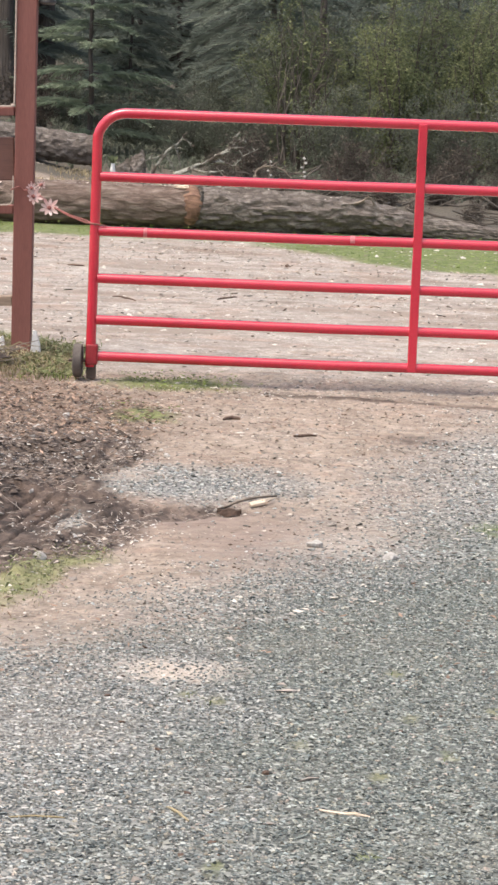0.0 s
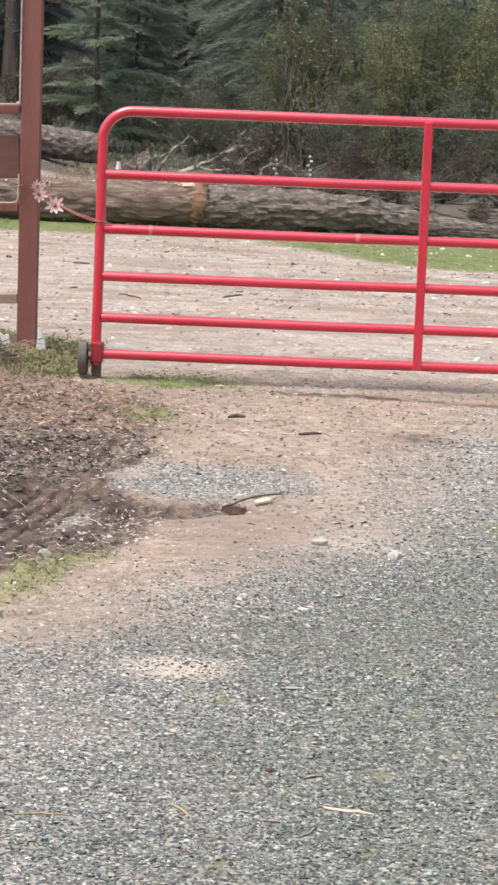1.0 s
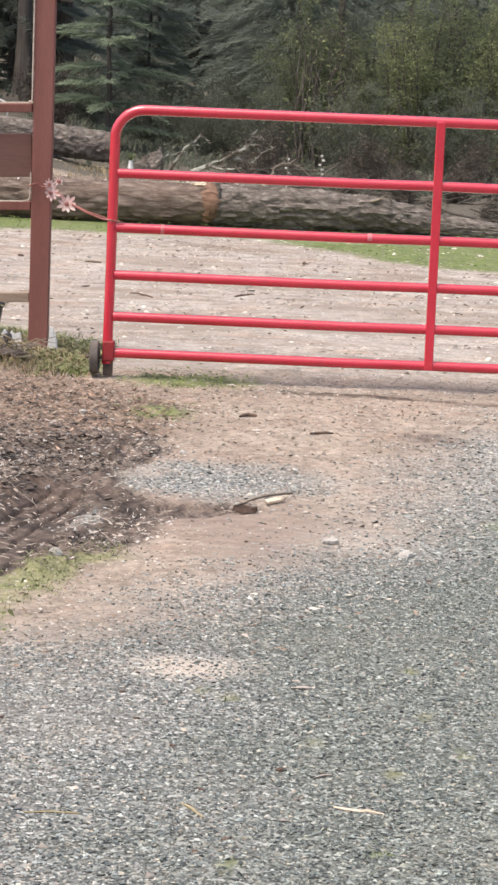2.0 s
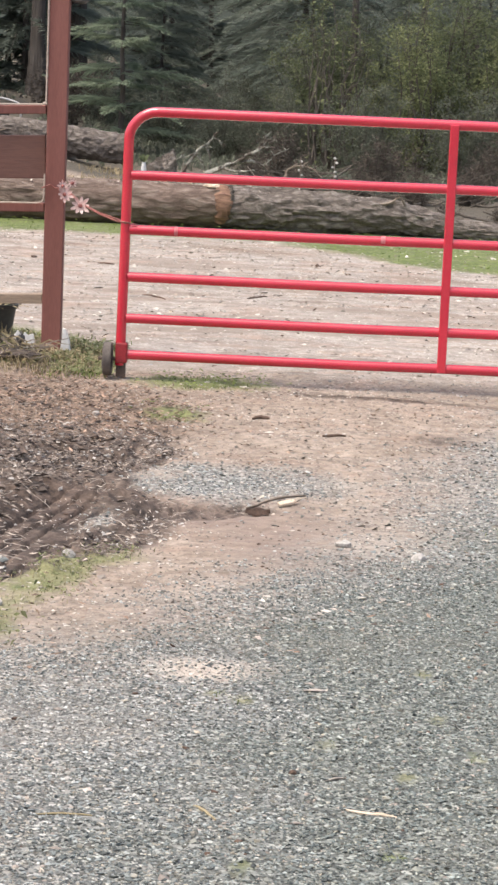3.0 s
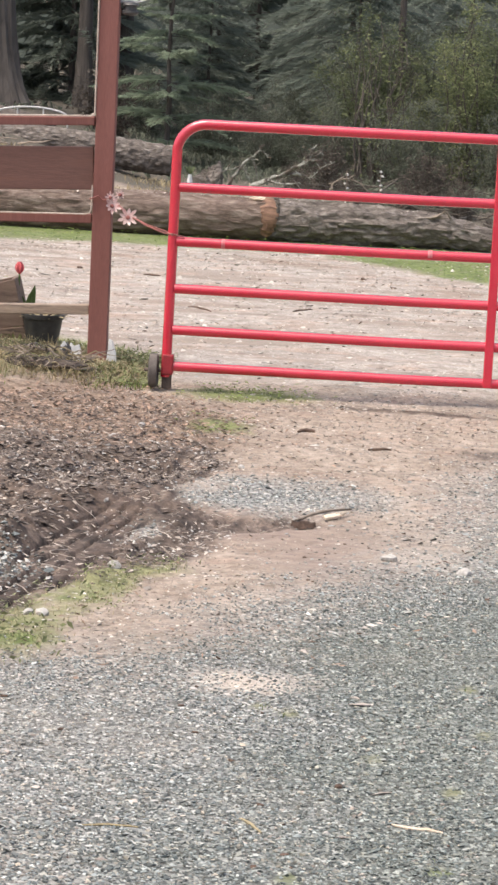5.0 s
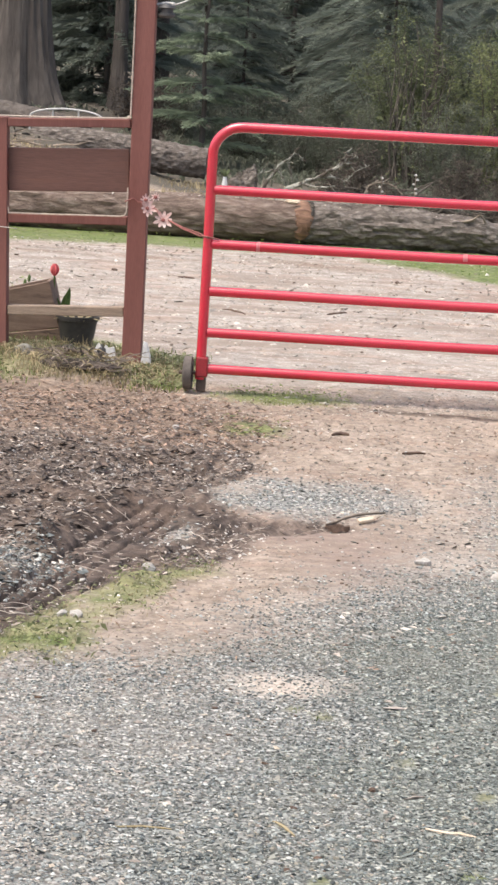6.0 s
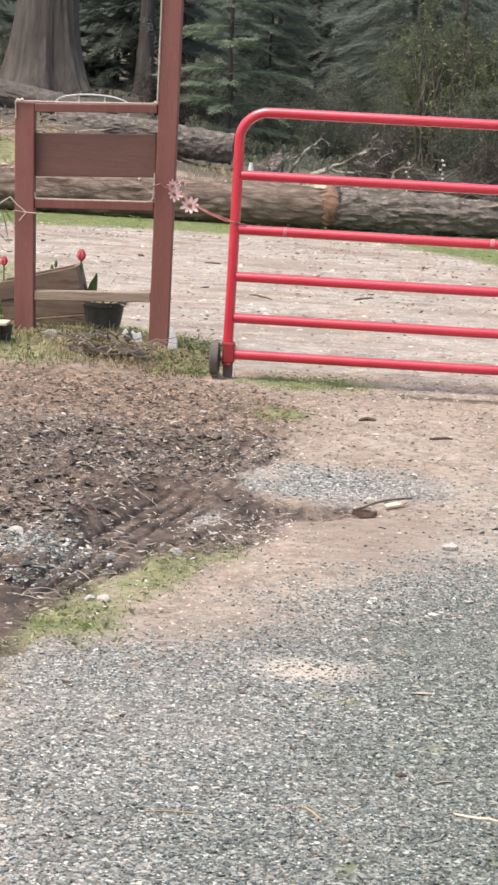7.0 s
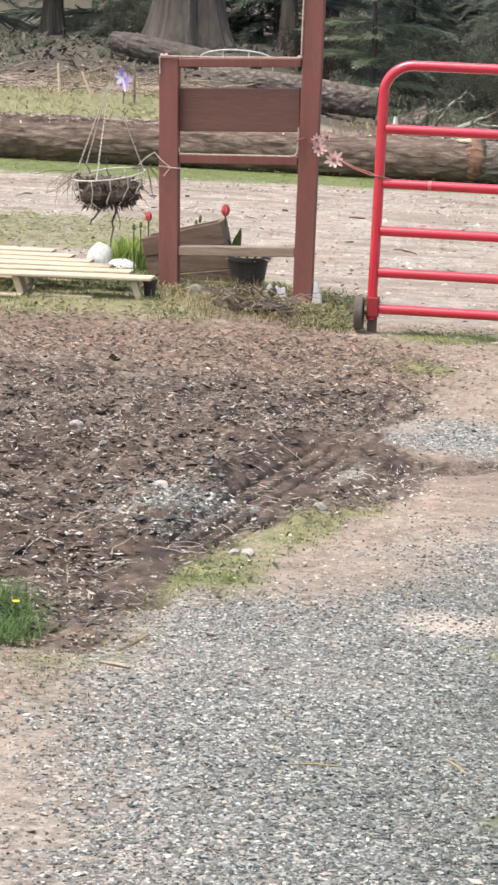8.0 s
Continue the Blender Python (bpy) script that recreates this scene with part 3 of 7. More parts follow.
def build_gate():
    gate = thing("metal_gate", "closed bright red tubular steel farm gate with six rails", "gate", (GATE_L, GATE_Y, 0))
    inv = Matrix.Translation((-GATE_L, -GATE_Y, 0))
    bend, r = 0.15, 0.0265
    outer = [(GATE_L - 0.004, GATE_Y, 0.075), (GATE_L, GATE_Y, 0.6), (GATE_L + 0.002, GATE_Y, GATE_TOP - bend)]
    for k in range(1, 8):
        a = math.pi / 2 * k / 8
        outer.append((GATE_L + bend - bend * math.cos(a), GATE_Y, GATE_TOP - bend + bend * math.sin(a)))
    outer += [(GATE_L + bend, GATE_Y, GATE_TOP), (0.8, GATE_Y, GATE_TOP + 0.001), (GATE_R - bend, GATE_Y, GATE_TOP)]
    for k in range(1, 8):
        a = math.pi / 2 * k / 8
        outer.append((GATE_R - bend + bend * math.sin(a), GATE_Y, GATE_TOP - bend + bend * math.cos(a)))
    outer += [(GATE_R, GATE_Y, GATE_TOP - bend), (GATE_R, GATE_Y, 0.075)]
    bm = tube(bmesh.new(), outer, r, 16)
    bm.transform(inv)
    part("outer_tube", bm, M_RED, gate)
    for n, z in enumerate(RAILS):
        bm = tube(bmesh.new(), [(GATE_L + 0.02, GATE_Y, z), (0.4, GATE_Y, z - 0.002), (0.8, GATE_Y, z + 0.001), (GATE_R - 0.02, GATE_Y, z)], 0.0255, 16, False)
        bm.transform(inv)
        part("rail", bm, M_RED, gate)
    # flat steel channel brace, standing proud of the rails
    bm = box(bmesh.new(), (0.046, 0.062, GATE_TOP - 0.105), Matrix.Translation((0.812, GATE_Y, (GATE_TOP + 0.115) / 2)), 0.006)
    bm.transform(inv)
    part("brace", bm, M_RED, gate, "flattened red upright brace")
    # wheel at the free end
    bm = box(bmesh.new(), (0.060, 0.070, 0.105), Matrix.Translation((GATE_L + 0.004, GATE_Y, 0.140)), 0.008)
    bm.transform(inv)
    part("wheel_bracket", bm, M_RED_WORN, gate, "worn red steel wheel bracket")
    bm = box(bmesh.new(), (0.050, 0.034, 0.10), Matrix.Translation((GATE_L + 0.002, GATE_Y, 0.062)), 0.006)
    bm.transform(inv)
    part("bracket_foot", bm, M_DARK_STEEL, gate, "rusty dark steel foot")
    bm = tube(bmesh.new(), [(GATE_L - 0.115, GATE_Y, 0.105), (GATE_L + 0.03, GATE_Y, 0.105)], 0.009, 10)
    bm.transform(inv)
    part("axle", bm, M_DARK_STEEL, gate)
    bm = bmesh.new()
    prof = [(0.050, 0.0), (0.050, 0.022), (0.074, 0.024), (0.085, 0.018), (0.088, 0.0)]
    prof = prof + [(a, -b) for a, b in prof[-2:0:-1]]
    rings = []
    for k in range(28):
        a = 2 * math.pi * k / 28
        rings.append([bm.verts.new((GATE_L - 0.068 + w, GATE_Y + q * math.cos(a), 0.105 + q * math.sin(a))) for q, w in prof])
    for a, b in zip(rings, rings[1:] + rings[:1]):
        for k in range(len(prof)):
            bm.faces.new((a[k], a[(k + 1) % len(prof)], b[(k + 1) % len(prof)], b[k]))
    bm.transform(inv)
    wheel = part("wheel", bm, M_TYRE, gate, "worn brown rubber wheel")
    bm = bmesh.new()
    bmesh.ops.create_cone(bm, cap_ends=True, segments=20, radius1=0.052, radius2=0.052, depth=0.03, matrix=pose(GATE_L - 0.068, GATE_Y, 0.105, 0, 90, 0))
    bm.transform(inv)
    part("hub", bm, M_DARK_STEEL, wheel)
    for x, w in ((0.468, 0.024), (-0.585, 0.018)):
        bm = tube(bmesh.new(), [(x, GATE_Y, RAILS[1]), (x + w, GATE_Y, RAILS[1])], 0.0262, 16, False)
        bm.transform(inv)
        part("scuff_mark", bm, M_SCUFF, gate, "pale band where the enamel is rubbed off")
    return gate


M_RED_WORN = surface("worn_red_paint", (0.24, 0.018, 0.024), (0.40, 0.025, 0.035), 14, 0.55, 0.3, 90, stain=(0.13, 0.05, 0.035), stain_scale=14, stain_at=0.55)
M_DARK_STEEL = surface("rusty_dark_steel", (0.07, 0.050, 0.042), (0.15, 0.11, 0.09), 20, 0.65, 0.3, 120, metal=0.3)
M_TYRE = surface("dusty_rubber", (0.085, 0.072, 0.064), (0.155, 0.135, 0.12), 14, 0.85, 0.2, 90)
M_SCUFF = surface("scuffed_pale_paint", (0.56, 0.10, 0.12), (0.66, 0.26, 0.28), 60, 0.6, 0.1, 200)
gate = build_gate()

# ---- the red-stained timber frame beside the gate ----
FY = 13.4


def build_frame():
    fr = thing("timber_frame", "red-brown stained timber frame with two posts and a wide board", "frame", (-1.65, FY, 0))
    inv = Matrix.Translation((1.65, -FY, 0))

    def stick(name, a, b, wide, deep, material, label="", bevel=0.005):
        a, b = Vector(a), Vector(b)
        way = (b - a).normalized()
        side = Vector((0, 1, 0))
        up = way.cross(side).normalized()
        m = Matrix((way, side, up)).transposed().to_4x4()
        m.translation = (a + b) / 2
        bm = box(bmesh.new(), ((b - a).length, deep, wide), m, bevel)
        bm.transform(inv)
        return part(name, bm, material, fr, label)

    stick("tall_post", (-1.263, FY, -0.05), (-1.275, FY, 2.75), 0.104, 0.10, M_REDWOOD, "tall square red-stained post")
    stick("short_post", (-1.994, FY, -0.05), (-2.043, FY, 1.338), 0.104, 0.10, M_REDWOOD, "short square red-stained post")
    stick("top_rail", (-1.99, FY, 1.312), (-1.328, FY, 1.341), 0.046, 0.09, M_REDWOOD)
    stick("board", (-1.983, FY + 0.012, 1.060), (-1.326, FY + 0.012, 1.088), 0.232, 0.030, M_BOARD, "wide dark brown stained board")
    stick("middle_rail", (-1.970, FY, 0.798), (-1.323, FY, 0.818), 0.048, 0.075, M_REDWOOD)
    stick("lower_rail", (-1.952, FY, 0.299), (-1.318, FY, 0.325), 0.052, 0.085, M_WEATHERED, "bare weathered lower rail")
    return fr


timber_frame = build_frame()

# ---- fallen logs ----


def log_mesh(line, radii, seg=44, rough=0.12, seed=0, squash=1.0):
    """A barky trunk lying along a line: furrowed, slightly out of round."""
    pts = [Vector(p) for p in line]
    steps, out = 26, []
    for i in range(len(pts) - 1):
        for k in range(steps):
            q = k / steps
            out.append((pts[i].lerp(pts[i + 1], q), radii[i] * (1 - q) + radii[i + 1] * q))
    out.append((pts[-1], radii[-1]))
    bm, rings = bmesh.new(), []
    for n, (p, r) in enumerate(out):
        a, b = out[max(n - 1, 0)][0], out[min(n + 1, len(out) - 1)][0]
        way = (b - a).normalized()
        side = way.cross(Vector((0, 0, 1))).normalized()
        up = side.cross(way)
        ring = []
        for k in range(seg):
            t = 2 * math.pi * k / seg
            c = Vector((math.cos(t) * 2.2 + seed, math.sin(t) * 2.2, n * 0.11))
            f = 1 + rough * (noise.noise(c * 1.4) * 0.8 + noise.noise(c * 4.0) * 0.5 + noise.noise(Vector((math.cos(t) * 9, math.sin(t) * 9 + seed, n * 0.25))) * 0.7)
            ring.append(bm.verts.new(p + (side * math.cos(t) + up * math.sin(t) * squash) * r * f))
        rings.append(ring)
    for a, b in zip(rings, rings[1:]):
        for k in range(seg):
            bm.faces.new((a[k], a[(k + 1) % seg], b[(k + 1) % seg], b[k]))
    bm.faces.new(rings[0][::-1])
    bm.faces.new(rings[-1])
    return bm


def log_thing(name, label, line, radii, material, torn=0, **kw):
    base = line[0]
    ob = thing(name, label, "log", (base[0], base[1], 0))
    bm = log_mesh(line, radii, **kw)
    end = line[-1] if torn > 0 else line[0]
    for v in bm.verts:
        near = max(0.0, 1 - abs(v.co.x - end[0]) / 0.25) if torn else 0.0
        v.co.x += near * (0.30 * (v.co.z - end[2]) + 0.10 * noise.noise(Vector((3, v.co.y * 9, v.co.z * 9))) )
    bm.transform(Matrix.Translation((-base[0], -base[1], 0)))
    part("trunk", bm, material, ob)
    return ob


log_near = log_thing("fallen_log", "long brown barked fir log lying on grass, torn at one end",
                     [(-8.5, 23.3, 0.24), (-5.1, 23.15, 0.243), (-3.5, 23.1, 0.255), (-2.0, 23.05, 0.235), (-0.655, 23.0, 0.240)], [0.23, 0.225, 0.222, 0.208, 0.192], M_BARK, seed=1.0)
log_right = log_thing("fallen_log", "grey weathered log tapering away along the grass edge",
                      [(-0.66, 23.02, 0.238), (0.1, 23.0, 0.235), (0.98, 23.0, 0.215), (1.5, 23.0, 0.135), (2.2, 23.0, 0.085), (3.4, 23.1, 0.06)], [0.195, 0.185, 0.150, 0.105, 0.072, 0.05], M_BARK_GREY, seed=5.0, rough=0.2)
log_far = log_thing("fallen_log", "old grey-brown log lying across the slope under the trees",
                    [(-5.45, 31.2, 0.99), (-5.1, 31.0, 0.95), (-4.3, 30.6, 0.80), (-3.55, 30.3, 0.66)], [0.12, 0.15, 0.17, 0.18], M_TRUNK, seed=9.0, rough=0.16)
log_far2 = log_thing("fallen_log", "thick broken brown log lying in dry grass",
                     [(-4.15, 30.05, 0.64), (-3.50, 30.0, 0.59), (-2.9, 30.0, 0.52), (-2.45, 30.0, 0.46), (-2.02, 30.0, 0.42)], [0.15, 0.17, 0.18, 0.185, 0.18], M_BARK_GREY, seed=12.0, rough=0.14)

# ---- woods ----


def diamonds(base, way, side, length, width, lift):
    """Leaf-like blades: four points and two folded triangles each."""
    n = len(base)
    mid = base + way * (length * 0.45)[:, None]
    tip = base + way * length[:, None] - np.array([0, 0, 1.0]) * (lift * length)[:, None]
    v = np.stack([base, mid + side * (width / 2)[:, None], tip, mid - side * (width / 2)[:, None]], 1).reshape(-1, 3)
    i = np.arange(n)[:, None] * 4
    return v, np.concatenate([i + [0, 1, 2], i + [0, 2, 3]])


def unit(v):
    return v / np.maximum(np.linalg.norm(v, axis=-1, keepdims=True), 1e-9)


def fir(seed, tall, spread, low=0.15, whorls=16, per=6, needles=None, twigs=2, droop=(0.10, 0.30)):
    """A young fir: tapered stem, tiers of flat boughs feathered with narrow needle sprays."""
    g = np.random.default_rng(seed)
    ob = thing("fir_tree", "young dark green fir with tiers of drooping boughs", "tree", group="firs")
    tr = bmesh.new()
    tube(tr, crooked((0, 0, -0.2), (0, 0, tall), 8, 0.006, seed), [0.011 * tall * (1 - k / 8.6) for k in range(9)], 8)
    bs, ws, ss, ln, wd, lf = [], [], [], [], [], []
    for w in range(whorls):
        f = max((w + g.uniform(-0.2, 0.2)) / whorls, 0)
        z0 = low + (tall - low) * f
        reach = spread * (1 - z0 / (1.05 * tall)) ** 0.75
        for k in range(per):
            a = 2 * math.pi * (k + g.uniform(-0.4, 0.4)) / per + 1.7 * w
            L, z = reach * g.uniform(0.5, 1.15) + 0.08, z0 + g.uniform(-0.06, 0.06)
            out = np.array([math.cos(a), math.sin(a), 0.0])
            across = np.array([-out[1], out[0], 0.0])
            rise, sag = g.uniform(0.0, 0.16), g.uniform(*droop)
            tube(tr, [(*(out * L * q)[:2], z + L * (rise * q - sag * q * q)) for q in (0, 0.5, 0.95)], [0.005 + 0.005 * L, 0.005, 0.002], 4, False)
            n = int(10 + 22 * L)
            q = np.linspace(0.08, 1.0, n)
            p = out * (L * q)[:, None]
            p[:, 2] = z + L * (rise * q - sag * q * q)
            for sgn in (-1, 1):
                sw = unit(out * 0.8 + across * sgn * 0.8 + g.normal(0, 0.13, (n, 3)))
                length = (0.05 + 0.27 * L * (1 - q) ** 0.8 * np.minimum(1, 0.35 + 2.2 * q)) * g.uniform(0.6, 1.25, n)
                for j in range(twigs):
                    w2 = unit(sw + (out * 0.7 - across * sgn * 0.5) * j + g.normal(0, 0.14, (n, 3)))
                    bs.append(p + sw * (length * 0.35 * j)[:, None])
                    ws.append(w2)
                    ss.append(unit(np.cross(w2, [0, 0, 1.0]) + g.normal(0, 0.3, (n, 3))))
                    ln.append(length * (1.0 - 0.3 * j))
                    wd.append(g.uniform(0.010, 0.022, n))
                    lf.append(g.uniform(0.02, 0.30, n))
    v, f = diamonds(*[np.concatenate(c) for c in (bs, ws, ss, ln, wd, lf)])
    part("trunk", tr, M_TRUNK, ob)
    part_np("crown", v, f, needles or M_FIR, ob)
    return ob


M_FIR_LIGHT = surface("young_fir_needles", (0.235, 0.295, 0.215), (0.350, 0.405, 0.290), 1.5, 0.8, 0.0, 60, island=0.15, see_through=0.5)


def shrub(seed, tall, wide, leaves, material, leaf=0.075, name="shrub", label="leafy green shrub at the edge of the woods", wood=None):
    """Many bent stems, each with leafy side shoots."""
    g = np.random.default_rng(seed)
    ob = thing(name, label, "shrub", group="shrubs")
    st = bmesh.new()
    tips = []
    for k in range(int(9 + wide * 6)):
        a, lean = g.uniform(0, 2 * math.pi), g.uniform(0.1, 1.0)
        top = np.array([math.cos(a) * wide * 0.5 * lean, math.sin(a) * wide * 0.5 * lean, tall * g.uniform(0.55, 1.0) * (1.05 - 0.35 * lean)])
        foot = np.array([math.cos(a), math.sin(a), 0]) * 0.12 * wide
        foot[2] = -0.05
        pts = crooked(foot, top, 5, 0.05, seed * 50 + k)
        tube(st, pts, [0.022, 0.018, 0.014, 0.010, 0.007, 0.004], 5, False)
        for i in range(1, 6):
            for _ in range(3):
                end = np.array(pts[i]) + g.normal(0, 0.22, 3) * np.array([1, 1, 0.7]) * wide * 0.6
                tips.append((np.array(pts[i]), end))
                if g.random() < 0.5:
                    tube(st, [pts[i], end], [0.006, 0.002], 4, False)
    pick = g.integers(0, len(tips), leaves)
    q = g.random(leaves)[:, None] ** 0.6
    a, b = np.array([t[0] for t in tips])[pick], np.array([t[1] for t in tips])[pick]
    base = a + (b - a) * q + g.normal(0, 0.07, (leaves, 3))
    way = unit(g.normal(0, 1, (leaves, 3)) * [1, 1, 0.5] - [0, 0, 0.15])
    side = unit(np.cross(way, unit(g.normal(0, 1, (leaves, 3)) + [0, 0, 1.4])))
    size = leaf * g.uniform(0.6, 1.4, leaves)
    v, f = diamonds(base, way, side, size, size * 0.55, np.full(leaves, 0.15))
    part("stem", st, wood or M_TWIG_DARK, ob)
    part_np("foliage", v, f, material, ob)
    return ob


M_TWIG_DARK = surface("dark_stems", (0.065, 0.056, 0.046), (0.140, 0.120, 0.098), 12, 0.9, 0.3, 60)
# Leaf tone raised to carry the haze over the undergrowth.
M_LEAF_DARK = surface("dark_undergrowth_leaves", (0.165, 0.185, 0.142), (0.240, 0.260, 0.200), 1.2, 0.85, 0.0, 60, island=0.15, see_through=0.7)


def big_tree(x, y, r, tall, seed, label, n=700):
    ob = thing("tree", label, "tree", lie(x, y))
    bm = bmesh.new()
    seg, lev = 72, 46
    rings = []
    for n in range(lev):
        z = -0.3 + (tall + 0.3) * (n / (lev - 1)) ** 1.3
        flare = 1 + 0.72 * math.exp(-max(z, 0) / 0.6)
        ring = []
        for k in range(seg):
            a = 2 * math.pi * k / seg
            ca, sa = math.cos(a), math.sin(a)
            lobes = 1 + 0.16 * (flare - 1) * math.cos(5 * a + seed) + 0.05 * math.sin(3 * a + seed)
            ridge = noise.noise(Vector((ca * 7 + seed, sa * 7, z * 0.55))) * 0.5 + noise.noise(Vector((ca * 16, sa * 16 + seed, z * 0.9))) * 0.5
            q = r * flare * lobes * (1 + 0.15 * ridge) * (1 - 0.35 * max(z, 0) / tall)
            ring.append(bm.verts.new((q * ca, q * sa, z)))
        rings.append(ring)
    for a, b in zip(rings, rings[1:]):
        for k in range(seg):
            bm.faces.new((a[k], a[(k + 1) % seg], b[(k + 1) % seg], b[k]))
    bm.faces.new(rings[-1])
    part("trunk", bm, M_TRUNK, ob)
    g = np.random.default_rng(seed + 90)
    z = g.uniform(tall * 0.5, tall * 1.05, n)
    a, q = g.uniform(0, 2 * math.pi, n), r + 2.6 * np.sqrt(g.random(n)) * (1.25 - z / tall)
    base = np.stack([q * np.cos(a), q * np.sin(a), z], 1)
    way = unit(np.stack([np.cos(a), np.sin(a), -0.4 + 0 * a], 1) + g.normal(0, 0.4, (n, 3)))
    v, f = diamonds(base, way, unit(np.cross(way, [0, 0, 1.0])), g.uniform(0.3, 0.7, n), g.uniform(0.10, 0.22, n), np.full(n, 0.3))
    part_np("crown", v, f, M_FIR, ob)
    limbs = bmesh.new()
    for k in range(14):
        a, z = k * 2.4 + seed, tall * (0.48 + 0.035 * k)
        tube(limbs, [(0, 0, z), (1.3 * math.cos(a), 1.3 * math.sin(a), z + 0.1), (2.4 * math.cos(a), 2.4 * math.sin(a), z - 0.25)], [0.09, 0.055, 0.02], 6, False)
    part("limbs", limbs, M_TRUNK, ob)
    return ob


big_tree(-4.95, 34.2, 0.385, 7.0, 2, "old cedar trunk with furrowed grey-brown bark and a flared foot")
for n, (x, y, r) in enumerate(((-3.9, 37.5, 0.10), (-3.45, 39.0, 0.14), (-6.9, 40.5, 0.13), (-7.6, 38.0, 0.12), (-5.9, 40.0, 0.13), (0.75, 34.5, 0.05), (2.6, 38, 0.12))):
    big_tree(x, y, r, 6.0, 11 + n, "slender dark forest tree trunk in shade")

# Emissive sheet: its faint glow stands in for haze between the trees.
M_HAZE, haze_tree, haze_bsdf = nodes_of("glowing_haze_sheet")
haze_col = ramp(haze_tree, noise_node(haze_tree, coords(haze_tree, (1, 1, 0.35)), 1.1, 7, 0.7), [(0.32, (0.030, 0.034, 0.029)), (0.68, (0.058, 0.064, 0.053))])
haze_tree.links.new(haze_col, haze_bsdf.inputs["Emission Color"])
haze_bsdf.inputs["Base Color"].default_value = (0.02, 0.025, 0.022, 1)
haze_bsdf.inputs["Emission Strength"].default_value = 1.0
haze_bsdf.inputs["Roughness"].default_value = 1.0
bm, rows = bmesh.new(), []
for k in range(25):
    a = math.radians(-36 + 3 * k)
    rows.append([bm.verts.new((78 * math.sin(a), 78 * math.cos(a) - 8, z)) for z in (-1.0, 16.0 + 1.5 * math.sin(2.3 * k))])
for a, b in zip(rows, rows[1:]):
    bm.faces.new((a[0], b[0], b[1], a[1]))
tagged(part("backdrop", bm, M_HAZE), "glowing sheet painted as hazy dark green woods behind the firs", "backdrop", kind="structure")

fir_near = fir(3, 3.9, 1.20, 0.30, 13, 6, M_FIR_LIGHT, 3, (0.06, 0.24))
fir_near.matrix_world = pose(*lie(-2.29, 33.0), 0, 0, 40)
fir_near["label"] = "young fir sapling with light green tiers beside the woods"
fir_back = [fir(20 + k, 4.4 + 0.5 * k, 1.7 + 0.2 * k, 0.1, 17, 7, None, 2, (0.25, 0.5)) for k in range(3)]
spots = []
g = np.random.default_rng(5)
for row, y0 in enumerate((37.8, 40.5)):
    step = 2.3 + 0.4 * row
    for k in range(int(17 / step) + 2 * row):
        if -11.5 - 1.5 * row + k * step > 3.2:
            continue
        if row == 0 and -4.6 < -11.5 + k * step < -0.9:
            continue
        spots.append((-11.5 - 1.5 * row + k * step + g.uniform(-0.5, 0.5), y0 + g.uniform(-1.2, 1.2), g.uniform(0, 360), g.uniform(0.8, 1.2), int(g.integers(0, 3))))
spots += [(-3.1, 44.0, 20, 1.1, 0), (-1.6, 45.5, 140, 1.2, 1), (-0.2, 43.5, 260, 1.0, 2), (-2.4, 47.0, 80, 1.3, 1), (0.9, 46.0, 310, 1.2, 0)]
for n, (x, y, rz, s, k) in enumerate(spots):
    m = pose(*lie(x, y, -0.05), 0, 0, rz)
    if n < 3:
        fir_back[n].matrix_world = m
        fir_back[n]["label"] = "tall dark fir in the shade of the woods"
    else:
        made = copy_thing(fir_back[k], m)
        made.scale = (s, s, s)

M_BROWNLEAF = surface("withered_leaves", (0.105, 0.088, 0.074), (0.165, 0.142, 0.118), 3, 0.9, 0.0, 60, island=0.2, see_through=0.45)
M_LEAF_PALE = surface("pale_shrub_leaves", (0.175, 0.205, 0.100), (0.275, 0.300, 0.155), 2.0, 0.75, 0.0, 60, island=0.25, see_through=0.5)
bush = [shrub(40, 2.9, 1.9, 15000, M_LEAF, 0.044), shrub(41, 2.4, 1.3, 7000, M_LEAF_PALE, 0.042, label="pale green leafy shrub at the edge of the woods"), shrub(42, 2.2, 2.2, 11000, M_LEAF_DARK, 0.055, label="dark green undergrowth shrub in the shade of the woods"),
        shrub(43, 2.4, 1.2, 350, M_LEAF_PALE, 0.06, label="bare grey twiggy shrub with few leaves"),
        shrub(44, 1.9, 2.2, 3000, M_BROWNLEAF, 0.09, label="low brown withered undergrowth at the woods' edge")]
bright_shrubs = [(0, 1.9, 32.9, 20, 1.0), (1, 1.55, 31.9, 80, 1.0), (1, 2.75, 32.2, 10, 0.9), (3, 0.35, 32.0, 10, 1.0), (1, 0.9, 32.3, 190, 0.6), (0, 2.95, 33.4, 80, 1.05), (0, 3.9, 34.0, 140, 1.1), (0, 0.45, 34.2, 200, 0.9)]
dark_shrubs = [(0.9, 30.8, 30, 0.55), (2.1, 30.6, 90, 0.55), (3.2, 31.0, 90, 0.65), (-0.2, 32.8, 150, 0.5), (0.7, 35.4, 10, 1.0), (1.9, 35.6, 50, 1.1), (3.1, 35.4, 210, 1.2), (4.6, 36.0, 250, 1.3), (-6.1, 36.6, 250, 0.5), (-0.9, 33.2, 170, 0.45), (-1.9, 36.2, 60, 0.5), (-0.9, 37.0, 130, 0.6), (-3.0, 37.4, 10, 0.5)]
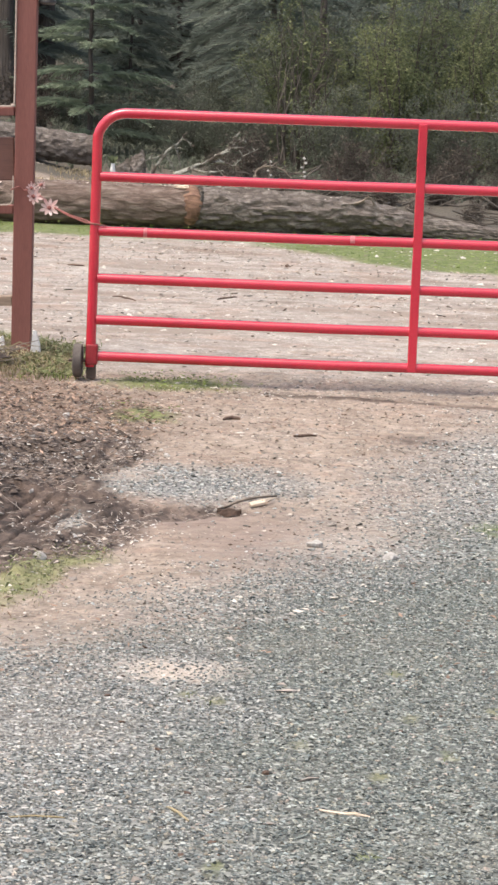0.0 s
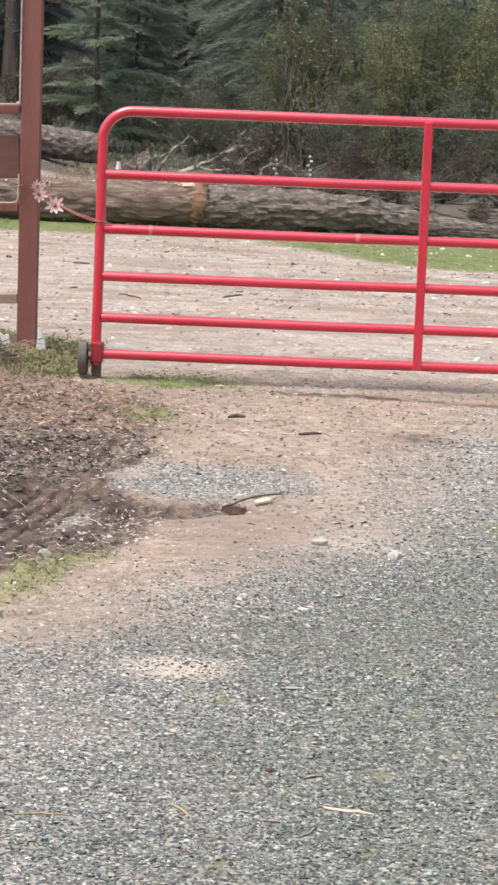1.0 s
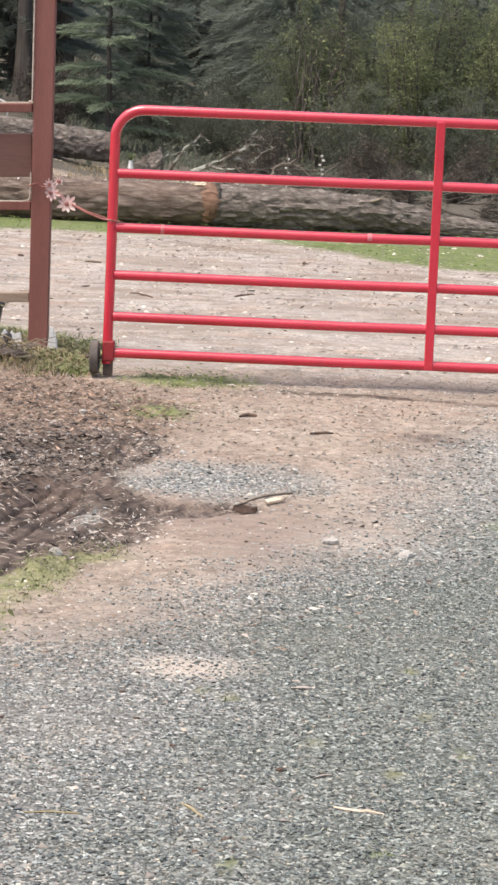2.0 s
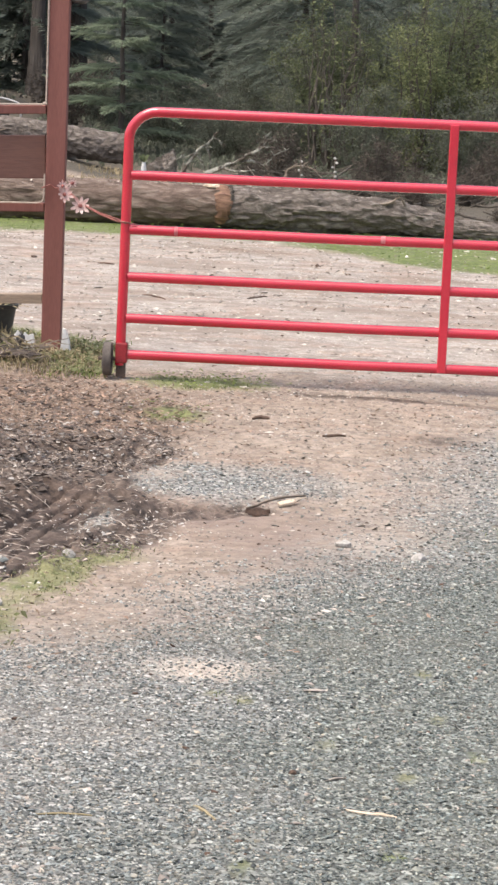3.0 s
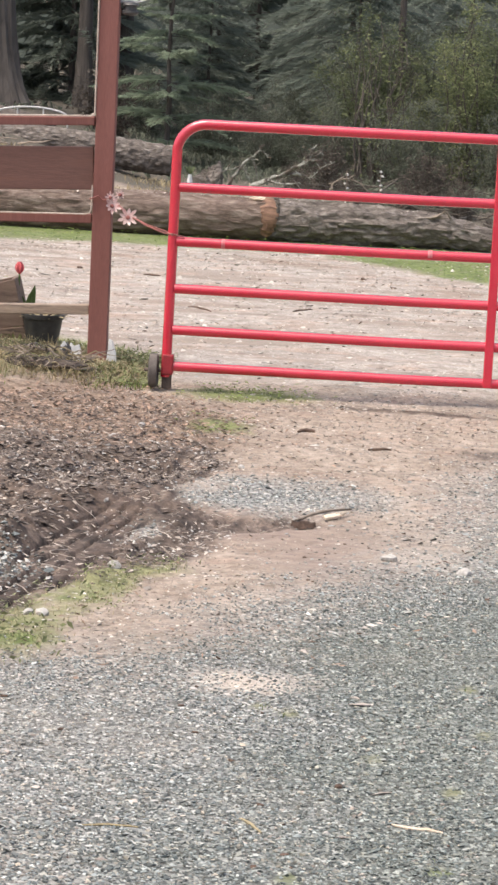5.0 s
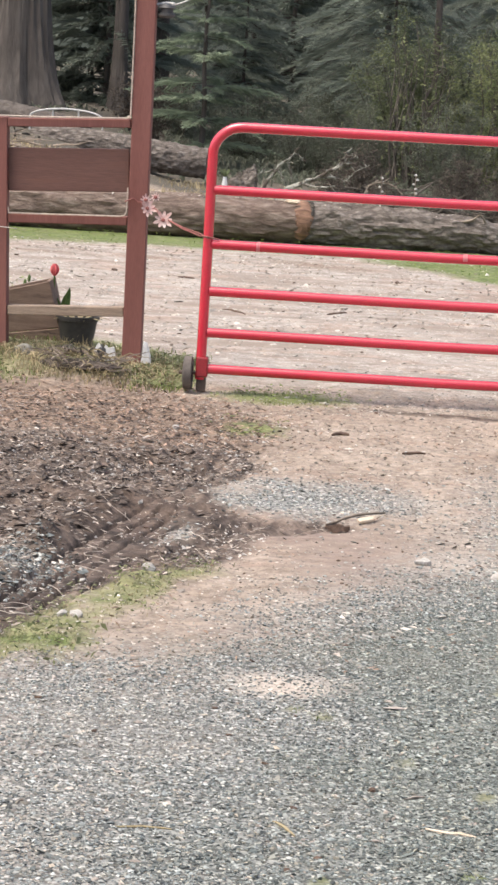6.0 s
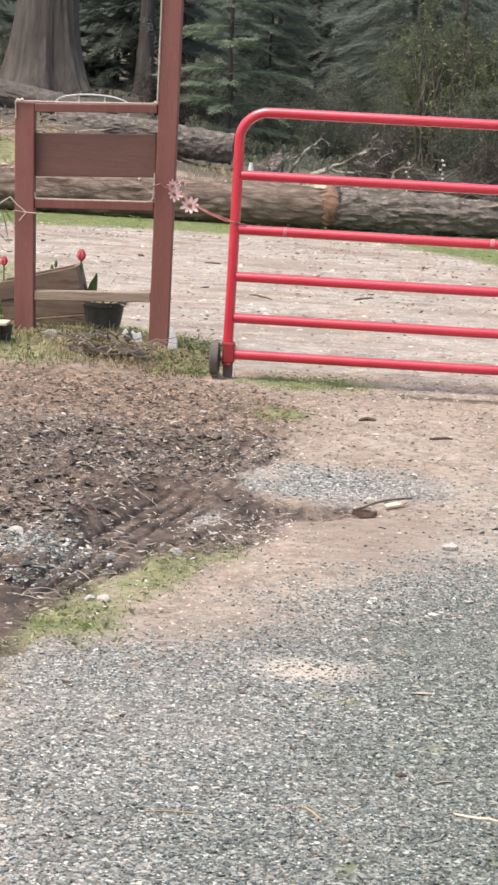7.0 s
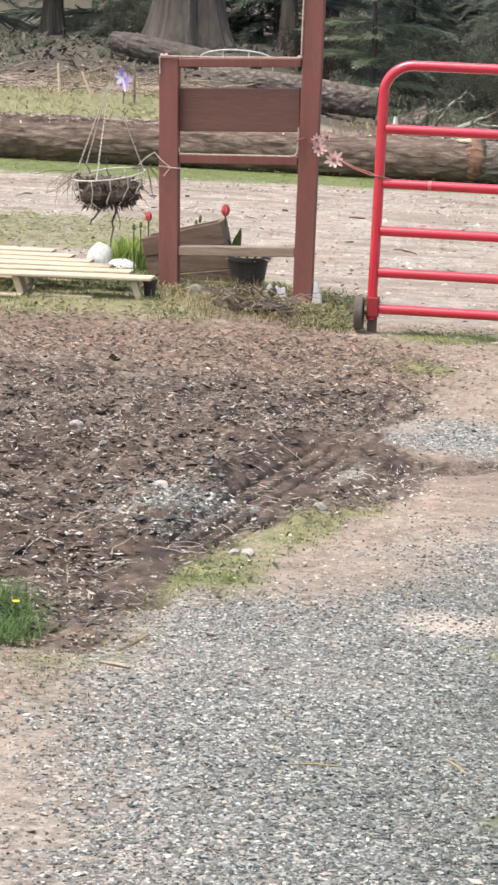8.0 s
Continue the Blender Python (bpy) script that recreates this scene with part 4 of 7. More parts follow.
brown_brush = [(-3.2, 34.4, 95, 0.55), (0.9, 24.5, 10, 0.16), (1.5, 24.3, 60, 0.15), (2.1, 24.4, 130, 0.16), (2.8, 24.5, 210, 0.17), (3.5, 24.6, 270, 0.16), (0.7, 26.4, 30, 0.22), (1.3, 26.0, 80, 0.25), (1.9, 26.3, 120, 0.24), (2.5, 26.0, 190, 0.26), (3.1, 26.4, 230, 0.25), (0.1, 26.8, 290, 0.24), (-0.5, 27.2, 20, 0.26), (1.0, 27.6, 75, 0.36), (2.2, 27.6, 160, 0.36), (-0.1, 28.2, 200, 0.38), (3.3, 27.8, 10, 0.36)]
bush_at = bright_shrubs + [(2, *e) for e in dark_shrubs] + [(4, *e) for e in brown_brush]
seen_kind = set()
for k, x, y, rz, s in bush_at:
    m = pose(*lie(x, y, -0.04), 0, 0, rz)
    if k in seen_kind:
        made = copy_thing(bush[k], m)
    else:
        made = bush[k]
        made.matrix_world = m
        seen_kind.add(k)
    made.scale = (s, s, s)

# ---- things about the frame ----
M_WHITE = surface("white_plastic", (0.88, 0.88, 0.87), (0.94, 0.94, 0.93), 8, 0.5, 0.1, 40, stain=(0.70, 0.69, 0.66), stain_scale=6, stain_at=0.66, see_through=0.25)
M_BLACK = surface("black_plastic", (0.035, 0.035, 0.036), (0.085, 0.083, 0.080), 10, 0.5, 0.15, 60)
M_CORD = surface("off_white_cord", (0.44, 0.36, 0.30), (0.66, 0.57, 0.48), 40, 0.7, 0.2, 200)
M_WIRE = surface("pale_wire", (0.50, 0.48, 0.43), (0.74, 0.72, 0.66), 30, 0.5, 0.1, 200)
M_REDWIRE = surface("rusty_red_wire", (0.20, 0.06, 0.05), (0.36, 0.13, 0.11), 30, 0.6, 0.2, 200)
M_PETAL = surface("pink_white_petals", (0.60, 0.36, 0.33), (0.86, 0.74, 0.70), 30, 0.6, 0.1, 100, island=0.2, see_through=0.25)
M_TULIP = surface("red_tulip_petals", (0.82, 0.13, 0.15), (0.92, 0.27, 0.28), 20, 0.5, 0.05, 100, see_through=0.2)
M_STEM = surface("green_stem", (0.09, 0.15, 0.05), (0.19, 0.27, 0.10), 14, 0.55, 0.1, 80, see_through=0.15)
M_MOSS = surface("dead_basket_moss", (0.045, 0.038, 0.030), (0.16, 0.13, 0.10), 22, 0.95, 0.8, 70, island=0.4)
M_LILAC = surface("lilac_cloth", (0.62, 0.56, 0.72), (0.84, 0.81, 0.89), 22, 0.6, 0.1, 60, see_through=0.2)
M_CHAIN = surface("dull_chain", (0.42, 0.39, 0.32), (0.66, 0.62, 0.54), 30, 0.6, 0.1, 200)
M_PURPLE = surface("purple_cloth", (0.30, 0.20, 0.54), (0.52, 0.42, 0.74), 22, 0.6, 0.1, 60, island=0.2, see_through=0.2)
M_METAL = surface("pale_grey_metal", (0.48, 0.48, 0.46), (0.66, 0.66, 0.64), 14, 0.5, 0.1, 100, metal=0.2)
M_ROCK = surface("mossy_grey_rock", (0.16, 0.155, 0.13), (0.34, 0.33, 0.29), 10, 0.9, 0.6, 50, stain=(0.17, 0.20, 0.09), stain_scale=7)
M_SOILCLOD = surface("soil_clods", (0.070, 0.056, 0.048), (0.180, 0.146, 0.124), 16, 0.95, 0.5, 90, island=0.3)
M_BARKBIT = surface("dark_bark_bit", (0.07, 0.045, 0.032), (0.17, 0.11, 0.08), 20, 0.9, 0.5, 80)
M_CHIP = surface("fresh_wood_chip", (0.56, 0.44, 0.32), (0.76, 0.65, 0.52), 20, 0.7, 0.3, 80, stretch=(1, 5, 5))


def lathe(bm, profile, at=(0, 0, 0), seg=24):
    rings = []
    for r, z in profile:
        rings.append([bm.verts.new((at[0] + r * math.cos(2 * math.pi * k / seg), at[1] + r * math.sin(2 * math.pi * k / seg), at[2] + z)) for k in range(seg)])
    for a, b in zip(rings, rings[1:]):
        for k in range(seg):
            bm.faces.new((a[k], a[(k + 1) % seg], b[(k + 1) % seg], b[k]))
    bm.faces.new(rings[0][::-1])
    bm.faces.new(rings[-1])
    return bm


def lump(bm, at, size, rough=0.25, seed=0, sub=2):
    """An uneven stone-like body."""
    made = bmesh.ops.create_icosphere(bm, subdivisions=sub, radius=1.0)["verts"]
    for v in made:
        f = 1 + rough * (noise.noise(v.co * 1.3 + Vector((seed * 3.1, 0, 0))) + 0.5 * noise.noise(v.co * 3.1 + Vector((0, seed * 1.7, 0))))
        v.co = Vector([at[k] + v.co[k] * size[k] * f for k in range(3)])
    return bm


def crumpled(bm, amount, scale):
    """Folds and dents a thin-skinned body."""
    for v in bm.verts:
        v.co += Vector([amount * noise.noise(v.co * scale + Vector((7.0 * k, 3.0 * k, 0))) for k in range(3)])
    return bm


def prism(bm, outline, y0, y1):
    """A flat board: an outline in x and z, given a thickness in y."""
    a = [bm.verts.new((x, y0, z)) for x, z in outline]
    b = [bm.verts.new((x, y1, z)) for x, z in outline]
    n = len(outline)
    bm.faces.new(a)
    bm.faces.new(b[::-1])
    for k in range(n):
        bm.faces.new((a[k], b[k], b[(k + 1) % n], a[(k + 1) % n]))
    edges = list(bm.edges)
    bmesh.ops.bevel(bm, geom=edges, offset=0.003, segments=1, affect="EDGES")
    return bm


def petal(bm, foot, way, up, length, width, curl=0.25):
    """A pointed leaf-shaped petal with a fold."""
    foot, way, up = Vector(foot), Vector(way).normalized(), Vector(up).normalized()
    side = way.cross(up).normalized()
    rows = []
    for q, w in ((0.0, 0.25), (0.35, 0.9), (0.65, 1.0), (0.88, 0.55), (1.0, 0.04)):
        c = foot + way * (length * q) + up * (curl * length * q * q)
        rows.append([bm.verts.new(c - side * (width * w / 2) + up * (0.10 * width)), bm.verts.new(c), bm.verts.new(c + side * (width * w / 2) + up * (0.10 * width))])
    for a, b in zip(rows, rows[1:]):
        for k in range(2):
            bm.faces.new((a[k], a[k + 1], b[k + 1], b[k]))
    return bm


def local(bm, ob):
    bm.transform(ob.matrix_world.inverted())
    return bm


# white cords stapled along the rails
cord = thing("cord", "thin off-white cord stapled along the timber frame", "cord", (-1.7, FY - 0.055, 1.3))
fy = FY - 0.058
part("upper_run", local(tube(bmesh.new(), [(-2.085, fy, 1.25), (-2.09, fy, 1.340), (-2.03, fy, 1.346), (-1.8, fy, 1.350), (-1.55, fy, 1.361), (-1.345, fy, 1.368), (-1.327, fy, 1.385), (-1.328, fy, 1.8), (-1.332, fy, 2.3), (-1.333, fy, 2.7)], 0.0042, 6), cord), M_CORD, cord)
part("lower_run", local(tube(bmesh.new(), [(-1.966, fy, 0.86), (-1.962, fy, 0.828), (-1.8, fy, 0.831), (-1.5, fy, 0.840), (-1.36, fy, 0.843), (-1.335, fy, 0.85), (-1.326, fy, 0.87), (-1.325, fy, 0.95), (-1.324, fy, 1.0)], 0.004, 6), cord), M_CORD, cord)
for x, z in ((-2.075, 1.350), (-2.055, 1.352), (-1.335, 1.374)):
    part("knot", local(lump(bmesh.new(), (x, fy, z), (0.014, 0.010, 0.009), 0.4, x * 10, 1), cord), M_CORD, cord)

string = thing("string", "pale string tied round the short post, with loose ends", "string", (-2.02, fy, 0.75))
part("loop", local(tube(bmesh.new(), [(-2.075, fy - 0.004, 0.757), (-2.02, fy - 0.006, 0.752), (-1.96, fy - 0.002, 0.748), (-1.915, fy + 0.01, 0.744)], 0.0028, 6), string), M_CHAIN, string)
part("loose_end", local(tube(bmesh.new(), [(-2.18, fy - 0.02, 0.758), (-2.14, fy - 0.02, 0.80), (-2.097, fy - 0.015, 0.829), (-2.06, fy - 0.012, 0.79), (-2.008, fy - 0.01, 0.751), (-2.044, fy - 0.01, 0.704)], 0.003, 6), string), M_CHAIN, string)

# wire and artificial flowers from the tall post to the gate
garland = thing("garland", "rusty wire with faded pink artificial flowers, tied from post to gate", "garland", (-1.1, 13.1, 0.88))
wire_pts = [(-1.335, 13.33, 0.925), (-1.29, 13.33, 0.945), (-1.264, 13.335, 0.925), (-1.205, 13.33, 0.93), (-1.185, 13.2, 0.915), (-1.10, 13.08, 0.868), (-0.99, 12.92, 0.828), (-0.88, 12.68, 0.812), (-0.836, 12.648, 0.812), (-0.805, 12.66, 0.805), (-0.775, 12.66, 0.80)]
part("wire", local(tube(bmesh.new(), wire_pts, 0.0042, 6), garland), M_REDWIRE, garland)
part("wire", local(tube(bmesh.new(), [(x + 0.004, y, z + 0.012 * math.sin(7 * x * 9)) for x, y, z in wire_pts[4:9]], 0.0036, 6), garland), M_REDWIRE, garland)
for n, (fx, fyy, fz, tilt, s) in enumerate(((-1.192, 13.13, 0.908, 0.9, 0.044), (-1.10, 13.04, 0.858, 0.15, 0.052), (-1.208, 13.18, 0.948, 0.7, 0.030), (-1.160, 13.20, 0.965, 0.3, 0.022))):
    bm = bmesh.new()
    face = Vector((math.sin(tilt) * 0.6, -1, 0.25)).normalized()
    a0, b0 = face.orthogonal().normalized(), face.cross(face.orthogonal()).normalized()
    for k in range(9):
        a = 2 * math.pi * k / 9 + n
        way = a0 * math.cos(a) + b0 * math.sin(a)
        petal(bm, Vector((fx, fyy, fz)) + way * 0.006, way, face, s * (1 if k % 2 else 0.8), s * 0.36, 0.3)
    flower = part("flower", local(bm, garland), M_PETAL, garland, "faded pink and white artificial flower")
    part("flower_heart", local(lump(bmesh.new(), (fx, fyy - 0.006, fz), (0.012, 0.010, 0.012), 0.3, n, 1), garland), M_REDWIRE, flower)

# lamp on the tall post
lamp = thing("solar_lamp", "small dark solar lamp on a bracket near the post's top", "lamp", (-1.17, FY, 1.95))
part("bracket", local(tube(bmesh.new(), [(-1.225, FY, 1.975), (-1.17, FY, 1.988), (-1.125, FY - 0.02, 1.985)], 0.008, 8), lamp), M_METAL, lamp, "pale metal bracket")
bm = lathe(bmesh.new(), [(0.028, 0.0), (0.046, 0.012), (0.046, 0.022), (0.034, 0.028), (0.034, 0.050), (0.048, 0.054), (0.040, 0.068), (0.012, 0.075)], (-1.165, FY - 0.01, 1.908), 16)
part("head", local(bm, lamp), M_BLACK, lamp)
part("cable", local(tube(bmesh.new(), [(-1.14, FY - 0.02, 1.975), (-1.08, FY - 0.02, 1.995), (-1.0, FY - 0.02, 2.035), (-0.9, FY - 0.02, 2.10), (-1.05, FY - 0.01, 2.4), (-1.218, FY, 2.62)], 0.004, 6), lamp), M_METAL, lamp)

# beam that carries the hanging basket
beam = thing("beam", "red-stained timber beam on top of the tall post", "beam", (-1.9, FY, 2.80))
part("timber", local(box(bmesh.new(), (1.5, 0.09, 0.09), Matrix.Translation((-1.92, FY, 2.795))), beam), M_REDWOOD, beam)

# hanging basket
BX, BY, BZ, BR = -2.357, FY, 0.692, 0.196
basket = thing("hanging_basket", "wire hanging basket of dead brown moss and stems, on chains", "basket", (BX, BY, BZ))


def rim(a, r=BR, dz=0.0):
    return (BX + r * math.cos(a), BY + r * math.sin(a), BZ + 0.13 * r * math.cos(a) + 0.02 * math.sin(a) + dz)


bm = tube(bmesh.new(), [rim(2 * math.pi * k / 40) for k in range(41)], 0.0042, 8, False)
part("rim_wire", local(bm, basket), M_WIRE, basket, "off-white wire rim")
for k in range(12):
    a = 2 * math.pi * k / 12 + 0.2
    bm = tube(bmesh.new(), [rim(a), rim(a + 0.05, BR * 0.97, -0.06), rim(a - 0.06, BR * 0.84, -0.12), rim(a + 0.1, BR * 0.48, -0.165), (BX, BY, BZ - 0.175)], 0.0038, 5, False)
    part("bowl_wire", local(bm, basket), M_WIRE, basket)
g = np.random.default_rng(14)
bm = lump(bmesh.new(), (BX + 0.01, BY, BZ - 0.085), (0.150, 0.150, 0.080), 0.5, 3, 3)
part("moss", local(bm, basket), M_MOSS, basket, "dark dead moss lining")
n = 1700
a, q = g.uniform(0, 2 * math.pi, n), np.sqrt(g.random(n))
dz = g.uniform(-0.085, 0.06, n)
q = 0.172 * q * np.sqrt(1 - ((dz - 0.06) / 0.19) ** 2)
base = np.stack([BX + q * np.cos(a), BY + q * np.sin(a), BZ - 0.085 + dz], 1)
way = unit(np.stack([np.cos(a), np.sin(a), g.normal(0, 0.8, n)], 1) + g.normal(0, 0.5, (n, 3)))
v, f = diamonds(base, way, unit(np.cross(way, g.normal(0, 1, (n, 3)))), g.uniform(0.02, 0.055, n), g.uniform(0.005, 0.014, n), np.full(n, 0.2))
part_np("dead_leaves", v - np.array([BX, BY, BZ]), f, M_MOSS, basket)
for a, top in ((2.5, -0.08), (2.9, -0.075), (4.55, 0.0), (0.45, 0.075)):
    p, q = Vector(rim(a)), Vector((BX - 0.012, BY, 1.20))
    pts = [p.lerp(q, k / 50) for k in range(51)]
    part("chain", local(tube(bmesh.new(), pts, [(0.0062 if k % 2 else 0.0026) * (1 - 0.013 * k) for k in range(51)], 5, False), basket), M_CHAIN, basket)
part("hook", local(tube(bmesh.new(), [(BX - 0.012, BY, 1.19), (BX - 0.011, BY, 1.30), (BX - 0.005, BY, 2.0), (BX, BY, 2.755)], 0.0007, 5), basket), M_TWIG_DARK, basket)
for n, (p, q, r) in enumerate((((BX + 0.05, BY - 0.05, BZ - 0.15), (BX + 0.035, BY - 0.06, 0.30), 0.008), ((BX - 0.01, BY - 0.06, BZ - 0.15), (BX - 0.08, BY - 0.08, 0.42), 0.008), ((BX + 0.06, BY - 0.05, BZ - 0.14), (BX + 0.08, BY - 0.06, 0.40), 0.004),
                               ((BX - 0.15, BY, BZ), (BX - 0.34, BY, BZ - 0.12), 0.003), ((BX - 0.16, BY - 0.03, BZ), (BX - 0.26, BY, BZ - 0.13), 0.003), ((BX - 0.17, BY, BZ + 0.02), (BX - 0.40, BY, BZ - 0.02), 0.003),
                               ((BX + 0.15, BY, BZ - 0.03), (BX + 0.26, BY, BZ - 0.12), 0.003), ((BX + 0.14, BY, BZ - 0.05), (BX + 0.22, BY, BZ - 0.16), 0.003), ((BX - 0.1, BY, BZ), (BX - 0.16, BY, BZ + 0.10), 0.003), ((BX, BY, BZ), (BX - 0.02, BY, BZ + 0.09), 0.004))):
    part("dead_stem", local(tube(bmesh.new(), crooked(p, q, 5, 0.05, 70 + n), [r * (1 - 0.12 * k) for k in range(6)], 5), basket), M_TWIG_DARK, basket)

for k in range(16):
    a = (2.4 + 1.3 * k / 9) if k < 10 else (-0.6 + 0.18 * k / 2)
    p, out = Vector(rim(a)), Vector((math.cos(a), math.sin(a), 0))
    far, drop = 0.03 + 0.10 * ((k * 7) % 5) / 4, 0.06 + 0.10 * ((k * 3) % 4) / 3
    part("dead_stem", local(tube(bmesh.new(), [p - out * 0.06, p + out * far * 0.5 + Vector((0, 0, 0.012)), p + out * far + Vector((0, 0, -0.4 * drop)), p + out * (far * 1.15) + Vector((0.01, 0, -drop))], [0.0026, 0.0024, 0.002, 0.001], 4), basket), M_TWIG, basket)

# pallet
pallet = thing("pallet", "pale pine pallet lying on grass beside the timber frame", "pallet", lie(-2.7, 13.3))
PZ = 0.174
for k in range(6):
    q = k / 5
    y0, right = 12.94 + 1.02 * q, -2.02 - 0.735 * q
    bm = box(bmesh.new(), (2.1, 0.135 if k % 2 else 0.15, 0.017), pose(right - 1.05, y0, PZ + 0.016 * q, 0, -0.9 + 0.7 * q + 0.15 * math.sin(5 * k), 0.3), 0.005)
    part("slat", local(bm, pallet), M_PINE, pallet)
for x, lean, deep in ((-2.103, 20, 0.05), (-2.742, 20, 0.7), (-3.5, 12, 0.9)):
    bm = box(bmesh.new(), (0.036, deep, 0.108), pose(x, 12.905 + deep / 2, PZ - 0.052, 0, -lean, 0), 0.004)
    part("stringer", local(bm, pallet), M_PINE, pallet)
for x0, x1, y0, z in ((-4.0, -2.71, 12.90, 0.072), (-2.66, -2.33, 12.93, 0.074), (-4.0, -2.5, 13.5, 0.085)):
    bm = box(bmesh.new(), (x1 - x0, 0.085, 0.018), pose((x0 + x1) / 2, y0, z, 0, 0.3, 0), 0.004)
    part("bottom_slat", local(bm, pallet), M_PINE, pallet)

# white sacks behind the pallet
for n, (x, y, sx, sz, label) in enumerate(((-2.605, 14.62, 0.080, 0.098, "tall white plastic sack crumpled in the grass"), (-2.455, 14.50, 0.088, 0.050, "low white plastic sack slumped in the grass"))):
    sack = thing("plastic_sack", label, "sack", lie(x, y), group="white sacks")
    bm = lump(bmesh.new(), (0, 0, sz * 0.85), (sx, sx * 0.9, sz), 0.13, 5 + n, 4)
    part("bag", bm, M_WHITE, sack)
bag = thing("plastic_bag", "white plastic bag crumpled behind the tall post", "bag", lie(-1.184, 13.33))
part("film", crumpled(prism(bmesh.new(), [(-0.022, -0.01), (0.034, -0.01), (0.036, 0.02), (0.024, 0.066), (0.004, 0.135), (-0.012, 0.14), (-0.02, 0.07)], -0.012, 0.012), 0.008, 30), M_WHITE, bag)
bag = thing("plastic_bag", "black and white plastic scrap in dry grass", "bag", lie(-1.375, 13.28))
part("film", crumpled(prism(bmesh.new(), [(-0.03, 0.0), (0.03, -0.01), (0.042, 0.03), (0.02, 0.09), (-0.005, 0.075), (-0.02, 0.105), (-0.04, 0.06)], -0.012, 0.010), 0.010, 30), M_WHITE, bag)
part("film", crumpled(prism(bmesh.new(), [(-0.085, 0.065), (-0.05, 0.055), (-0.04, 0.085), (-0.06, 0.108)], -0.03, -0.018), 0.008, 40), M_WHITE, bag)
part("dark_film", lump(bmesh.new(), (-0.045, -0.02, 0.05), (0.024, 0.02, 0.042), 0.5, 6, 3), M_BLACK, bag, "black plastic scrap")

# tilted plank planter
planter = thing("planter_box", "weathered plank planter box tipped over behind the frame", "planter", lie(-1.95, 13.85))
left_e, right_e = ((-2.229, 0.310), (-2.165, 0.045)), ((-1.784, 0.428), (-1.700, 0.100))


M_PLANK = surface("stained_planter_plank", (0.150, 0.100, 0.074), (0.290, 0.205, 0.155), 5, 0.8, 0.5, 50, stretch=(0.7, 5, 5), stain=(0.075, 0.052, 0.042), stain_scale=4)


def on(edge, q):
    (ax, az), (bx, bz) = edge
    return (ax + (bx - ax) * q, az + (bz - az) * q)


for q0, q1, y0 in ((0.0, 0.37, 13.80), (0.38, 0.79, 13.806), (0.80, 1.0, 13.79)):
    bm = prism(bmesh.new(), [on(left_e, q0), on(right_e, q0), on(right_e, q1), on(left_e, q1)], y0, y0 + 0.022)
    part("plank", local(bm, planter), M_PLANK, planter)
for (ax, az), (bx, bz), w in ((left_e[0], left_e[1], 0.02), (right_e[0], right_e[1], -0.02)):
    bm = prism(bmesh.new(), [(ax, az), (ax + w, az), (bx + w, bz), (bx, bz)], 13.826, 14.05)
    part("side_plank", local(bm, planter), M_PLANK, planter)
bm = prism(bmesh.new(), [left_e[0], right_e[0], on(right_e, 0.95), on(left_e, 0.95)], 14.052, 14.074)
part("back_plank", local(bm, planter), M_PLANK, planter)


def flower_pot(x, y, z, r, h, label):
    pot = thing("flower_pot", label, "pot", (x, y, z), group="black pots")
    bm = lathe(bmesh.new(), [(r * 0.70, 0), (r * 0.92, h * 0.86), (r * 1.0, h * 0.87), (r * 1.02, h), (r * 0.94, h), (r * 0.88, h * 0.84), (r * 0.80, h * 0.8)], (0, 0, 0), 28)
    part("pot", bm, M_BLACK, pot)
    part("earth", lump(bmesh.new(), (0, 0, h * 0.80), (r * 0.84, r * 0.84, 0.018), 0.3, x, 2), M_SOILCLOD, pot)
    return pot


pot = flower_pot(-1.615, 13.80, 0.060, 0.121, 0.185, "black plastic flower pot with withered plants")
g = np.random.default_rng(31)
for k in range(18):
    a = 2 * math.pi * k / 9 + 0.2 * (k // 9)
    bm = petal(bmesh.new(), (0.05 * math.cos(a), 0.05 * math.sin(a), 0.16), (math.cos(a), math.sin(a), 0.6), (-math.cos(a) * 0.5, -math.sin(a) * 0.5, 1), g.uniform(0.06, 0.13), 0.028, -0.5)
    part("withered_leaf", bm, M_STEM if k % 4 == 1 else M_STRAW, pot)
flower_pot(-2.048, 13.02, 0.072, 0.040, 0.105, "small black plastic pot at the pallet's end")
flower_pot(-2.72, 13.9, 0.07, 0.05, 0.10, "small black plastic pot under the pallet")


